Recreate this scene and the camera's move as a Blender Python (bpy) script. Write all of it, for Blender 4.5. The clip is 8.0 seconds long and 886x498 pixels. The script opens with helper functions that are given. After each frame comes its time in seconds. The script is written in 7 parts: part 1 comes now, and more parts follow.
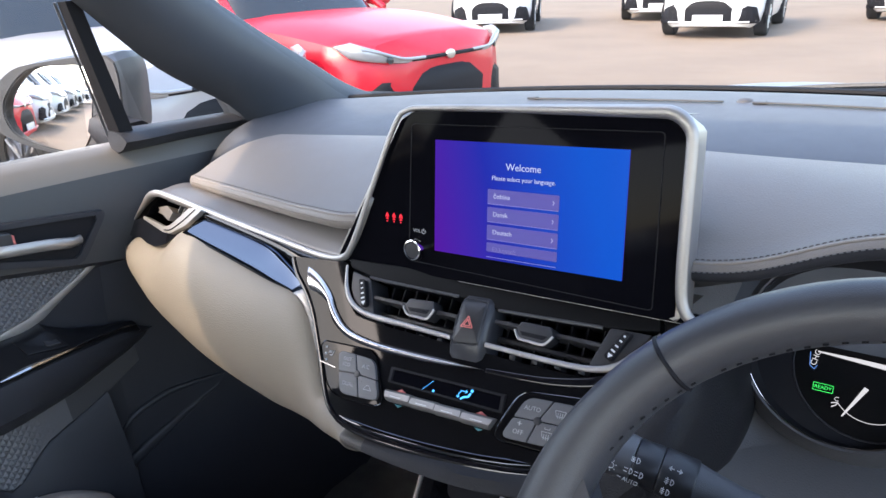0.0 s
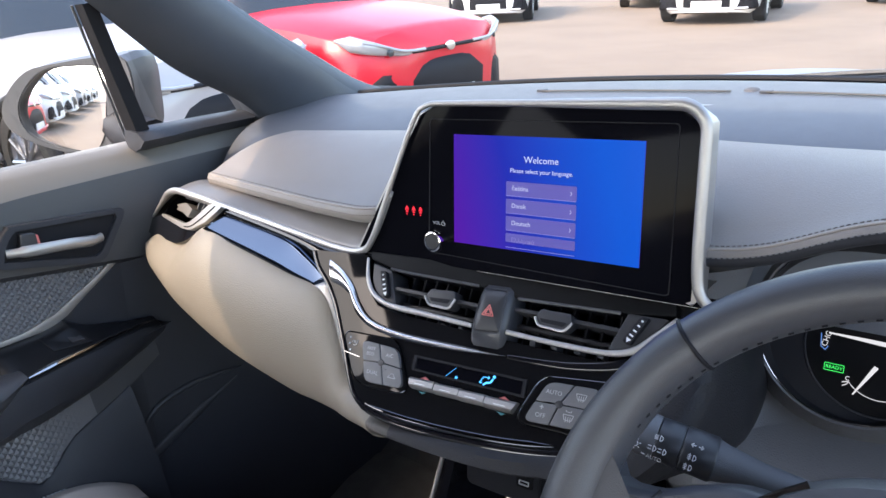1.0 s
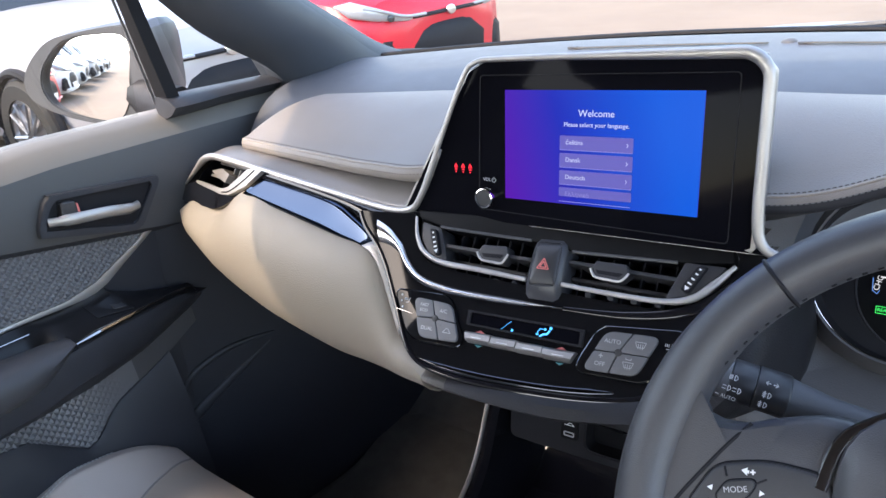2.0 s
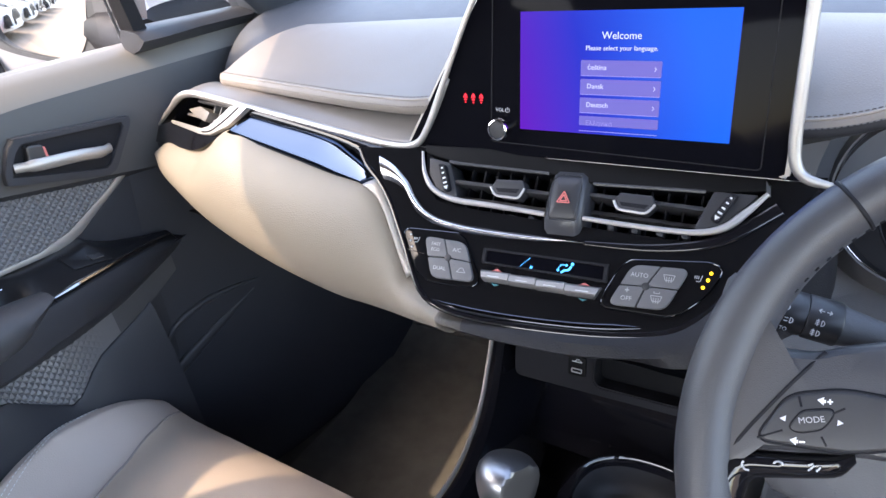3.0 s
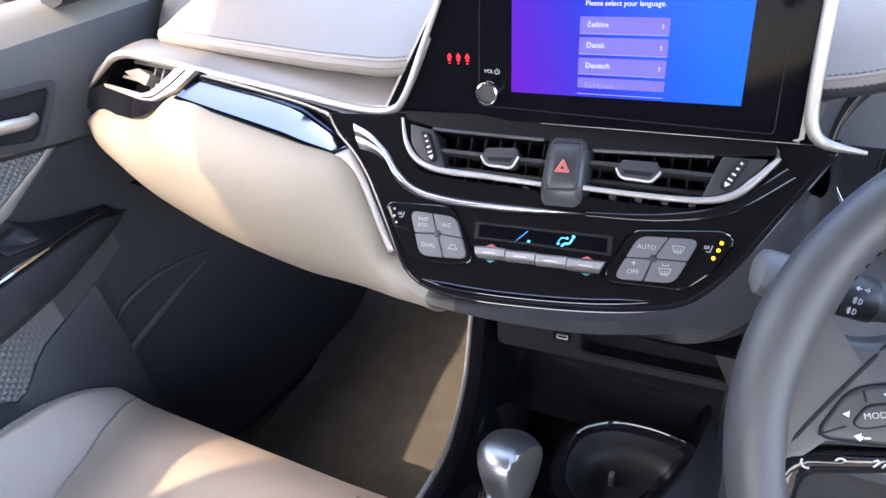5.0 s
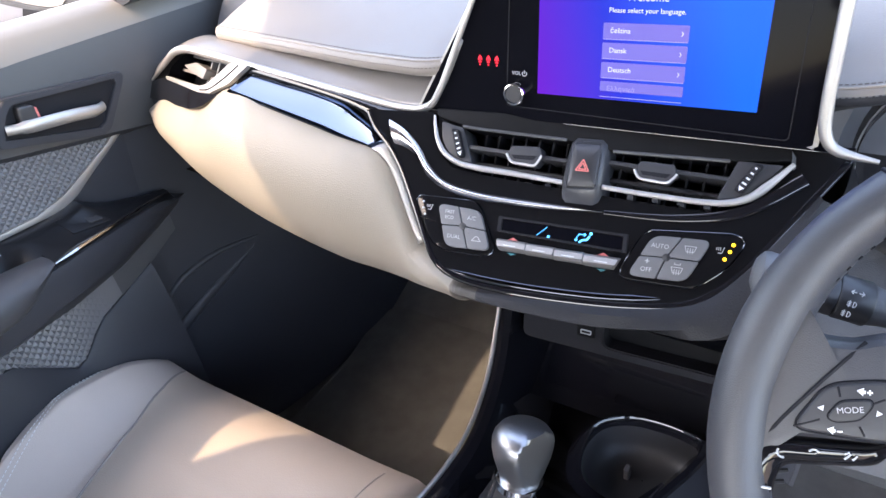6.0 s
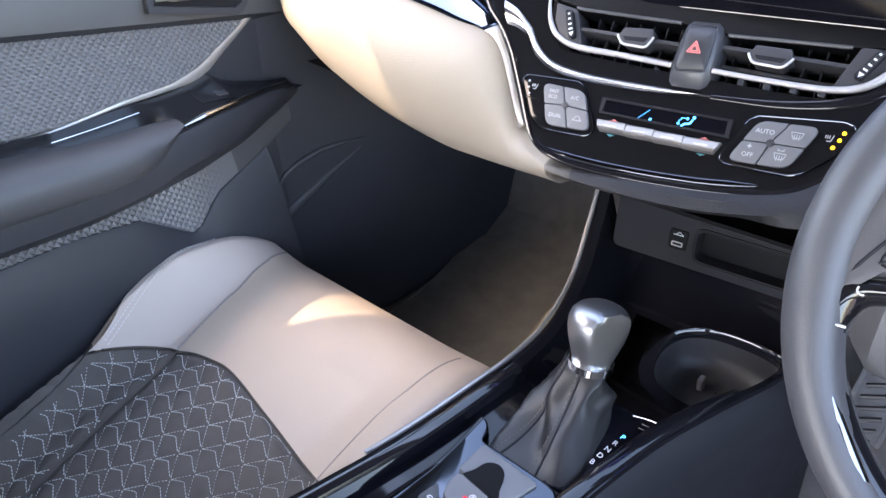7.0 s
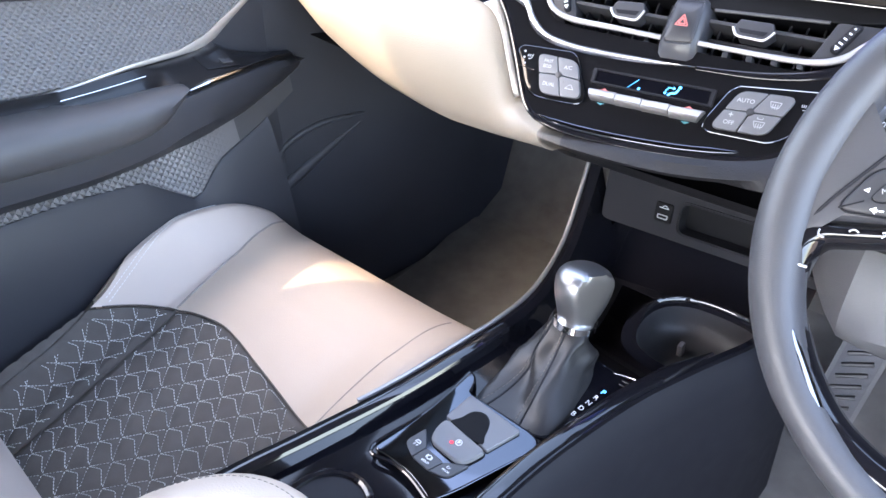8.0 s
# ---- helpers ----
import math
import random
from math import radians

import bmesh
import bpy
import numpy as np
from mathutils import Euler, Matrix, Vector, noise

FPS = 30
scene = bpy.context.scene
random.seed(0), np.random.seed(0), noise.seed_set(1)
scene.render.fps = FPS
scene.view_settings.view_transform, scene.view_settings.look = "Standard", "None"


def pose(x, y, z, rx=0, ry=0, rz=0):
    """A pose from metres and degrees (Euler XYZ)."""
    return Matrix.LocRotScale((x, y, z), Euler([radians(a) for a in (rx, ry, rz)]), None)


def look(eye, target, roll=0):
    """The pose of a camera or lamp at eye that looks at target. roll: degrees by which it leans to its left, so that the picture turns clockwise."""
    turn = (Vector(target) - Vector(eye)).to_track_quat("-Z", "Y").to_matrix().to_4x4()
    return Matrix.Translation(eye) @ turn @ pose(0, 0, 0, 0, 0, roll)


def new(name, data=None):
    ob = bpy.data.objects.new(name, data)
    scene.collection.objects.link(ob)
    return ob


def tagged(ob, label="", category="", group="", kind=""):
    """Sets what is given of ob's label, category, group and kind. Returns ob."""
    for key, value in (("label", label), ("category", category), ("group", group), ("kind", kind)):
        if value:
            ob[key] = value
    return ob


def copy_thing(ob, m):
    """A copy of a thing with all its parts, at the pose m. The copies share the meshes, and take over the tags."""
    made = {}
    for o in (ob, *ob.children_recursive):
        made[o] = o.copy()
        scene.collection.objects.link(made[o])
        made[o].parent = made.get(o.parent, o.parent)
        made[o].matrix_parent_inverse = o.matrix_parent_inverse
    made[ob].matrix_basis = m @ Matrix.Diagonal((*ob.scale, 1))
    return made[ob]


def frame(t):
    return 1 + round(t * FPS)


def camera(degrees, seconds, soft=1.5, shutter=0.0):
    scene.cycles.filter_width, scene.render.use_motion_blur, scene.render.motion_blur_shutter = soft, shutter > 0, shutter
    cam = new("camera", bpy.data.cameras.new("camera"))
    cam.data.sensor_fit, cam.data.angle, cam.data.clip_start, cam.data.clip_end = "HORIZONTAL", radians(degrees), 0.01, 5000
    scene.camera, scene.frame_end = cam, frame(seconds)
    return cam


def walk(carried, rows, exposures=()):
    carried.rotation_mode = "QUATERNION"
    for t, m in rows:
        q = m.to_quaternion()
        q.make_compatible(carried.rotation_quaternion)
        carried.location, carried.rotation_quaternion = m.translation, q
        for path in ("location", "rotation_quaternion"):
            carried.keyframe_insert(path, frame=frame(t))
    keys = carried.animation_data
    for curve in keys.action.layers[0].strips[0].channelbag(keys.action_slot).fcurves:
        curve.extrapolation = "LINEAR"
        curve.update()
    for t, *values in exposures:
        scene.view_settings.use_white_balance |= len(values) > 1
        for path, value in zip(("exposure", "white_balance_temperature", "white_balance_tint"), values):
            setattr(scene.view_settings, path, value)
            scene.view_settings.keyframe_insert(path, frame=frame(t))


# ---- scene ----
cam = camera(65.5, 8.0)
PATH = [
    (0, (0.337, 0.263, 1.234), (-0.868, 1.674, 0.488), -6.8),
    (0.5, (0.338, 0.255, 1.243), (-0.86, 1.669, 0.493), -7.2),
    (1, (0.335, 0.239, 1.243), (-0.869, 1.639, 0.475), -7.9),
    (1.5, (0.322, 0.221, 1.247), (-0.883, 1.602, 0.446), -8.7),
    (2, (0.302, 0.198, 1.243), (-0.885, 1.564, 0.392), -9.3),
    (2.2, (0.292, 0.192, 1.237), (-0.884, 1.553, 0.364), -9.3),
    (3.3, (0.217, 0.187, 1.231), (-0.78, 1.559, 0.171), -9.2),
    (3.5, (0.196, 0.193, 1.235), (-0.759, 1.576, 0.151), -8.9),
    (4, (0.169, 0.205, 1.229), (-0.721, 1.599, 0.105), -8.6),
    (4.5, (0.17, 0.214, 1.232), (-0.687, 1.594, 0.067), -8.7),
    (5.8, (0.2, 0.194, 1.25), (-0.737, 1.518, 0.079), -9.0),
    (6, (0.212, 0.195, 1.251), (-0.782, 1.484, 0.088), -9.7),
    (6.5, (0.229, 0.172, 1.243), (-0.875, 1.37, 0.082), -9.6),
    (6.8, (0.226, 0.138, 1.215), (-0.889, 1.295, 0.025), -8.1),
    (7, (0.251, 0.133, 1.19), (-0.938, 1.211, -0.004), -9.0),
    (7.5, (0.255, 0.119, 1.173), (-0.963, 1.137, -0.043), -8.4),
    (8, (0.28, 0.099, 1.18), (-0.89, 1.183, -0.026), -6.9),
]
EXPOSURE = 2.5
GAIN = [(0, 0.02), (1.0, 0.12), (2.2, 0.32), (3.5, 0.93), (4.7, 1.06), (6.0, 1.03), (6.6, 1.15), (7.2, 1.58), (8, 1.82)]
walk(cam, [(t, look(eye, target, roll)) for t, eye, target, roll in PATH], [(t, EXPOSURE + g, 7100 if t < 3 else 7300, 12 if t < 3 else 15) for t, g in GAIN])

# ---- light ----
SUN_AZ, SUN_EL = 153.0, 48.0      # degrees to the left of straight ahead, and above the horizon
world = bpy.data.worlds.new("sky")
scene.world = world
world.use_nodes = True
wn = world.node_tree.nodes
sky = wn.new("ShaderNodeTexSky")
sky.sky_type, sky.sun_disc = "NISHITA", False
sky.sun_elevation, sky.sun_rotation = radians(SUN_EL), radians(-SUN_AZ)
sky.air_density, sky.dust_density = 1.0, 2.0
world.node_tree.links.new(sky.outputs[0], wn["Background"].inputs[0])
wn["Background"].inputs[1].default_value = 0.20
sun = new("sun", bpy.data.lights.new("sun", "SUN"))
sun.data.energy, sun.data.angle, sun.data.color = 0.56, radians(0.6), (1.0, 0.84, 0.62)
sa, se = radians(SUN_AZ), radians(SUN_EL)
TO_SUN = Vector((-math.sin(sa) * math.cos(se), math.cos(sa) * math.cos(se), math.sin(se)))
sun.matrix_world = look(TO_SUN * 30, (0, 0, 0))
LAMP = 2.0 ** -EXPOSURE          # how bright a lit display stands beside daylight at this exposure


# ---- materials ----
def mk(name, col, rough=0.5, metal=0.0, grain=0.0, bump=0.1, var=0.12, vscale=6.0, coat=0.0, spec=0.5, kind="noise", rvar=0.12):
    m = bpy.data.materials.new(name)
    m.use_nodes = True
    nt = m.node_tree
    b = nt.nodes["Principled BSDF"]
    b.inputs["Metallic"].default_value = metal
    b.inputs["Specular IOR Level"].default_value = spec
    b.inputs["Coat Weight"].default_value = coat
    b.inputs["Coat Roughness"].default_value = 0.04
    tc = nt.nodes.new("ShaderNodeTexCoord")
    n1 = nt.nodes.new("ShaderNodeTexNoise")
    n1.inputs["Scale"].default_value, n1.inputs["Detail"].default_value = vscale, 6.0
    nt.links.new(tc.outputs["Object"], n1.inputs["Vector"])
    ramp = nt.nodes.new("ShaderNodeMix")
    ramp.data_type = "RGBA"
    ramp.inputs[6].default_value = (*[c * (1 - var) for c in col], 1)
    ramp.inputs[7].default_value = (*[min(1, c * (1 + var)) for c in col], 1)
    nt.links.new(n1.outputs["Fac"], ramp.inputs[0])
    nt.links.new(ramp.outputs[2], b.inputs["Base Color"])
    rr = nt.nodes.new("ShaderNodeMapRange")
    rr.inputs[3].default_value, rr.inputs[4].default_value = max(0.02, rough * (1 - rvar)), min(1, rough * (1 + rvar))
    n2 = nt.nodes.new("ShaderNodeTexNoise")
    n2.inputs["Scale"].default_value, n2.inputs["Detail"].default_value = vscale * 7, 4.0
    nt.links.new(tc.outputs["Object"], n2.inputs["Vector"])
    nt.links.new(n2.outputs["Fac"], rr.inputs[0])
    nt.links.new(rr.outputs[0], b.inputs["Roughness"])
    if grain:
        if kind == "leather":
            g = nt.nodes.new("ShaderNodeTexVoronoi")
            g.feature = "DISTANCE_TO_EDGE"
        else:
            g = nt.nodes.new("ShaderNodeTexNoise")
            g.inputs["Detail"].default_value = 3.0
        g.inputs["Scale"].default_value = grain
        nt.links.new(tc.outputs["Object"], g.inputs["Vector"])
        bp = nt.nodes.new("ShaderNodeBump")
        bp.inputs["Strength"].default_value, bp.inputs["Distance"].default_value = bump, 0.001
        nt.links.new(g.outputs[0], bp.inputs["Height"])
        nt.links.new(bp.outputs[0], b.inputs["Normal"])
    return m


def glow(name, col, strength):
    m = bpy.data.materials.new(name)
    m.use_nodes = True
    b = m.node_tree.nodes["Principled BSDF"]
    b.inputs["Base Color"].default_value = (*[c * 0.2 for c in col], 1)
    b.inputs["Emission Color"].default_value = (*col, 1)
    b.inputs["Emission Strength"].default_value = strength * LAMP * 1.0
    return m


def pane_glass(name, tint, gloss):
    m = bpy.data.materials.new(name)
    m.use_nodes = True
    nt = m.node_tree
    nt.nodes.remove(nt.nodes["Principled BSDF"])
    mix, tr, gl = [nt.nodes.new("ShaderNode" + k) for k in ("MixShader", "BsdfTransparent", "BsdfGlossy")]
    tr.inputs[0].default_value, gl.inputs[0].default_value = (*tint, 1), (1, 1, 1, 1)
    gl.inputs["Roughness"].default_value = 0.02
    mix.inputs[0].default_value = gloss
    nt.links.new(tr.outputs[0], mix.inputs[1])
    nt.links.new(gl.outputs[0], mix.inputs[2])
    nt.links.new(mix.outputs[0], nt.nodes["Material Output"].inputs[0])
    return m


# the lip's beige and charcoal plastic; six tones paint the fade into shade between
LIP_SHADE_TONES = {"tone_" + w: tuple(c * 0.70 ** i for c in (0.195, 0.170, 0.144)) for i, w in enumerate(("beige", "sand", "taupe", "stone", "grey", "charcoal"))}
M_LIP = list(LIP_SHADE_TONES)
M = {
    "leather": mk("light_leather", (0.52, 0.415, 0.33), 0.45, grain=420, bump=0.3, var=0.05, kind="leather"),
    "bolster": mk("bolster_leather", (0.54, 0.45, 0.392), 0.45, grain=420, bump=0.3, var=0.05, kind="leather"),
    "pad_leather": mk("pad_leather", (0.215, 0.188, 0.172), 0.5, grain=420, bump=0.3, var=0.05, kind="leather"),
    "fascia": mk("beige_soft_plastic", (0.245, 0.214, 0.178), 0.5, grain=420, bump=0.35, var=0.04, kind="leather"),
    "piping": mk("taupe_leather", (0.30, 0.26, 0.23), 0.5, grain=700, bump=0.1, kind="leather"),
    "thread": mk("dark_thread", (0.10, 0.085, 0.075), 0.8, grain=3000, bump=0.4),
    "white_thread": mk("white_thread", (0.72, 0.71, 0.70), 0.75, grain=3000, bump=0.4),
    "dashtop": mk("dark_grey_soft_plastic", (0.085, 0.09, 0.105), 0.5, grain=1200, bump=0.15, var=0.08, kind="leather"),
    "dark": mk("charcoal_plastic", (0.082, 0.083, 0.090), 0.5, grain=1100, bump=0.2, var=0.15, kind="leather"),
    "arm_pad": mk("dark_armrest_skin", (0.052, 0.052, 0.057), 0.5, grain=1100, bump=0.2, var=0.12, kind="leather"),
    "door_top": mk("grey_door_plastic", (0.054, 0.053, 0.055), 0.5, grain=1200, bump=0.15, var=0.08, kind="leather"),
    "flank": mk("black_padded_plastic", (0.034, 0.035, 0.042), 0.5, spec=0.3, grain=1100, bump=0.2, var=0.12, kind="leather"),
    "kick": mk("dark_footwell_plastic", (0.028, 0.029, 0.036), 0.5, spec=0.25, grain=1100, bump=0.2, var=0.12, kind="leather"),
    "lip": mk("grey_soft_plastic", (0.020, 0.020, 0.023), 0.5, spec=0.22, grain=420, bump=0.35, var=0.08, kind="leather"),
    "void": mk("matt_black_plastic", (0.013, 0.013, 0.016), 0.6, spec=0.16, grain=900, bump=0.15),
    "lip_grey": mk("grey_stalk_plastic", (0.11, 0.11, 0.115), 0.45, grain=1500, bump=0.08, var=0.08),
    "pillar": mk("pillar_trim_plastic", (0.046, 0.053, 0.066), 0.5, grain=1200, bump=0.15, var=0.08, kind="leather"),
    # the grey door plastic again, lightened and warmed to stand for sun
    "belt": mk("sun_toned_belt_plastic", (0.15, 0.137, 0.122), 0.5, grain=1200, bump=0.15, var=0.08, kind="leather"),
    "cowl": mk("grey_cowl_plastic", (0.095, 0.095, 0.102), 0.5, grain=420, bump=0.3, var=0.08, kind="leather"),
    "panel_gloss": mk("piano_black_panel", (0.006, 0.006, 0.007), 0.04, var=0.2, vscale=3, spec=0.18, rvar=0.3),
    "pit": mk("deep_black_plastic", (0.003, 0.003, 0.004), 0.6, grain=900, bump=0.15, spec=0.15),
    "gloss": mk("gloss_black", (0.006, 0.006, 0.008), 0.05, var=0.3, vscale=3, coat=0.15, rvar=0.35),
    # black trim whose reflected sky blue is mixed into a dark metal colour
    "gloss_sky": mk("sky_tinted_gloss_trim", (0.038, 0.053, 0.085), 0.07, 1.0, var=0.05),
    "screen_glass": mk("black_screen_glass", (0.004, 0.004, 0.006), 0.06, var=0.3, vscale=4, rvar=0.3, spec=0.03),
    "satin": mk("satin_silver", (0.45, 0.43, 0.415), 0.46, 0.85, var=0.04, grain=2500, bump=0.03),
    "silver_paint": mk("silver_painted_shelf", (0.225, 0.206, 0.196), 0.4, 0.4, var=0.04, grain=2500, bump=0.04),
    "dark_chrome": mk("dark_chrome", (0.42, 0.41, 0.41), 0.09, 1.0, var=0.05),
    "black_chrome": mk("black_chrome", (0.26, 0.26, 0.27), 0.12, 1.0, var=0.06),
    "panel_black": mk("satin_black_panel", (0.012, 0.012, 0.014), 0.32, grain=1500, bump=0.05, var=0.15, spec=0.35),
    "soft_gloss": mk("soft_gloss_black", (0.006, 0.006, 0.008), 0.06, var=0.2, vscale=3, spec=0.3),
    "boot": mk("boot_leather", (0.015, 0.0147, 0.016), 0.40, spec=0.45, grain=800, bump=0.15, var=0.1, kind="leather"),
    "chrome": mk("bright_chrome", (0.82, 0.82, 0.83), 0.1, 1.0, var=0.03),
    "knob_metal": mk("brushed_alloy", (0.40, 0.40, 0.41), 0.37, 1.0, var=0.06, grain=1500, bump=0.06),
    "key": mk("grey_button", (0.115, 0.115, 0.122), 0.45, var=0.05, grain=2000, bump=0.05),
    "dark_key": mk("dark_button", (0.03, 0.03, 0.033), 0.4, var=0.08, grain=2000, bump=0.05),
    "rim": mk("wheel_leather", (0.052, 0.052, 0.058), 0.40, spec=0.5, grain=900, bump=0.15, var=0.1, kind="leather"),
    "carpet": mk("brown_grey_carpet", (0.135, 0.126, 0.117), 0.95, grain=900, bump=0.9, var=0.3, vscale=30, spec=0.1),
    "fabric": mk("charcoal_quilted_fabric", (0.114, 0.102, 0.094), 0.85, grain=1600, bump=0.5, var=0.2, vscale=60, spec=0.2),
    "door_insert": mk("grey_moulded_insert", (0.125, 0.123, 0.130), 0.40, var=0.1, grain=1500, bump=0.08),
    "headliner": mk("grey_headliner", (0.13, 0.13, 0.135), 0.95, grain=700, bump=0.4),
    "lamp_white": mk("white_print", (0.75, 0.75, 0.75), 0.6),
    "print": mk("pale_print", (0.42, 0.42, 0.43), 0.6),
    "asphalt": mk("sunlit_asphalt", (0.215, 0.160, 0.118), 0.9, grain=60, bump=0.4, var=0.25, vscale=0.6),
    "red_paint": mk("red_car_paint", (0.62, 0.009, 0.026), 0.3, coat=0.12, var=0.03),
    "white_paint": mk("white_car_paint", (0.78, 0.78, 0.78), 0.25, coat=0.7, var=0.03),
    "pearl": mk("pearl_car_paint", (0.40, 0.385, 0.40), 0.3, 0.1, coat=0.3, var=0.03),
    "silver_car": mk("pale_silver_paint", (0.20, 0.22, 0.27), 0.45, 0.3, coat=0.1, var=0.03),
    "tyre": mk("tyre_rubber", (0.02, 0.02, 0.02), 0.8, grain=200, bump=0.3),
    "alloy": mk("alloy_wheel", (0.5, 0.5, 0.52), 0.3, 1.0),
    "car_glass": mk("tinted_car_glass", (0.03, 0.035, 0.04), 0.06, coat=0.5, var=0.2, vscale=1.5),
    "lens": mk("clear_headlamp", (0.38, 0.39, 0.41), 0.12, 0.3, var=0.25, vscale=12),
    "mirror": mk("mirror_silver", (0.92, 0.93, 0.94), 0.02, 1.0, var=0.01, rvar=0.0),
    "cyan": glow("cyan_segment", (0.05, 0.42, 1.0), 2.2),
    "red_glow": glow("red_telltale", (1.0, 0.02, 0.05), 1.15),
    "amber": glow("amber_led", (1.0, 0.55, 0.02), 2.5),
    "green": glow("green_telltale", (0.02, 0.8, 0.15), 1.5),
    "white_glow": glow("white_dial_print", (0.75, 0.77, 0.85), 0.9),
    "blue_glow": glow("blue_dial_print", (0.12, 0.3, 0.8), 0.9),
    "text_glow": glow("screen_text", (0.55, 0.62, 0.95), 0.8),
    "teal_print": mk("teal_print", (0.05, 0.22, 0.26), 0.5),
    "red_print": mk("red_print", (0.66, 0.17, 0.15), 0.5),
    "vent_grey": mk("vent_blade_plastic", (0.034, 0.034, 0.038), 0.42, grain=1500, bump=0.08, var=0.1),
    "mount_grey": mk("satin_mount_plastic", (0.040, 0.041, 0.047), 0.34, grain=1500, bump=0.06, var=0.08),
    "gloss_bright": mk("polished_black_trim", (0.062, 0.068, 0.080), 0.05, 1.0, var=0.05),
    "bright_trim": mk("bright_swoop_trim", (0.62, 0.60, 0.60), 0.2, 1.0, var=0.05),
    **{n: mk("lip_shade_fade_" + n, c, 0.5, grain=420, bump=0.35, var=0.06, kind="leather") for n, c in LIP_SHADE_TONES.items()},
    "windscreen": pane_glass("clear_glass", (0.78, 0.80, 0.79), 0.04),
}


def screen_material():
    m = bpy.data.materials.new("lit_display")
    m.use_nodes = True
    nt = m.node_tree
    b = nt.nodes["Principled BSDF"]
    b.inputs["Base Color"].default_value, b.inputs["Roughness"].default_value = (0.002, 0.002, 0.004, 1), 0.18
    b.inputs["Specular IOR Level"].default_value = 0.02
    tc, mp = nt.nodes.new("ShaderNodeTexCoord"), nt.nodes.new("ShaderNodeMapping")
    sep = nt.nodes.new("ShaderNodeSeparateXYZ")
    nt.links.new(tc.outputs["UV"], mp.inputs[0])
    nt.links.new(mp.outputs[0], sep.inputs[0])
    ramp = nt.nodes.new("ShaderNodeValToRGB")
    e = ramp.color_ramp.elements
    e[0].position, e[0].color = 0.0, (0.125, 0.012, 0.56, 1)
    e[1].position, e[1].color = 0.95, (0.0, 0.14, 1.0, 1)
    mid = e.new(0.42)
    mid.color = (0.020, 0.040, 0.66, 1)
    mixv = nt.nodes.new("ShaderNodeMath")
    mixv.operation = "MULTIPLY_ADD"
    mixv.inputs[1].default_value = 0.16
    nt.links.new(sep.outputs["Y"], mixv.inputs[0])
    nt.links.new(sep.outputs["X"], mixv.inputs[2])
    nt.links.new(mixv.outputs[0], ramp.inputs[0])
    nt.links.new(ramp.outputs[0], b.inputs["Emission Color"])
    b.inputs["Emission Strength"].default_value = LAMP * 0.70
    return m


M["display"] = screen_material()
M["display_row"] = glow("display_row", (0.13, 0.115, 0.60), 0.52)
M["display_line"] = glow("display_rule", (0.30, 0.30, 0.85), 0.5)


# ---- mesh helpers ----
def V(*a):
    return Vector(a)


def fr3(yaw, lean, c):
    """A flat frame: origin, right, up and outward normal."""
    a, b = radians(yaw), radians(lean)
    r = V(math.cos(a), math.sin(a), 0)
    u = V(-math.sin(a) * math.sin(b), math.cos(a) * math.sin(b), math.cos(b))
    return V(*c), r, u, r.cross(u)


def at(f, a, b, h=0.0):
    return f[0] + f[1] * a + f[2] * b + f[3] * h


def crv(pts, n, closed=False):
    """n points of a smooth curve through pts, evenly spread by length."""
    p = [np.array(q, float) for q in pts]
    k = len(p)
    out = []
    for i in range(k if closed else k - 1):
        p0, p1, p2, p3 = [p[j % k] if closed else p[min(max(j, 0), k - 1)] for j in (i - 1, i, i + 1, i + 2)]
        for s in np.linspace(0, 1, 24, endpoint=False):
            out.append(0.5 * (2 * p1 + (p2 - p0) * s + (2 * p0 - 5 * p1 + 4 * p2 - p3) * s * s + (3 * p1 - p0 - 3 * p2 + p3) * s ** 3))
    out.append(p[0] if closed else p[-1])
    out = np.array(out)
    d = np.concatenate([[0], np.cumsum(np.linalg.norm(np.diff(out, axis=0), axis=1))])
    want = np.linspace(0, d[-1], n + 1)[:-1] if closed else np.linspace(0, d[-1], n)
    return [np.array([np.interp(w, d, out[:, c]) for c in range(out.shape[1])]) for w in want]


def loft(rows, wrap=False, caps=False):
    bm = bmesh.new()
    g = [[bm.verts.new(tuple(p)) for p in row] for row in rows]
    for i in range(len(g) - 1):
        m = len(g[i])
        for j in range(m if wrap else m - 1):
            bm.faces.new((g[i][j], g[i][(j + 1) % m], g[i + 1][(j + 1) % m], g[i + 1][j]))
    if caps and wrap:
        bm.faces.new(g[0][::-1])
        bm.faces.new(g[-1])
    bmesh.ops.recalc_face_normals(bm, faces=bm.faces)
    return bm


def rpoly(pts, r, n=5):
    """A polygon with its corners rounded by r (one radius or one for each)."""
    out = []
    k = len(pts)
    for i in range(k):
        ri = r[i] if isinstance(r, (list, tuple)) else r
        p, a, b = Vector(pts[i]), Vector(pts[i - 1]), Vector(pts[(i + 1) % k])
        da, db = (a - p), (b - p)
        if ri <= 0:
            out.append(tuple(p))
            continue
        ra, rb = min(ri, da.length * 0.48), min(ri, db.length * 0.48)
        s, e = p + da.normalized() * ra, p + db.normalized() * rb
        for t in np.linspace(0, 1, n):
            out.append(tuple(s * (1 - t) ** 2 + p * 2 * t * (1 - t) + e * t * t))
    return out


def rrect(cx, cy, w, h, r, n=5):
    return rpoly([(cx - w / 2, cy - h / 2), (cx + w / 2, cy - h / 2), (cx + w / 2, cy + h / 2), (cx - w / 2, cy + h / 2)], r, n)


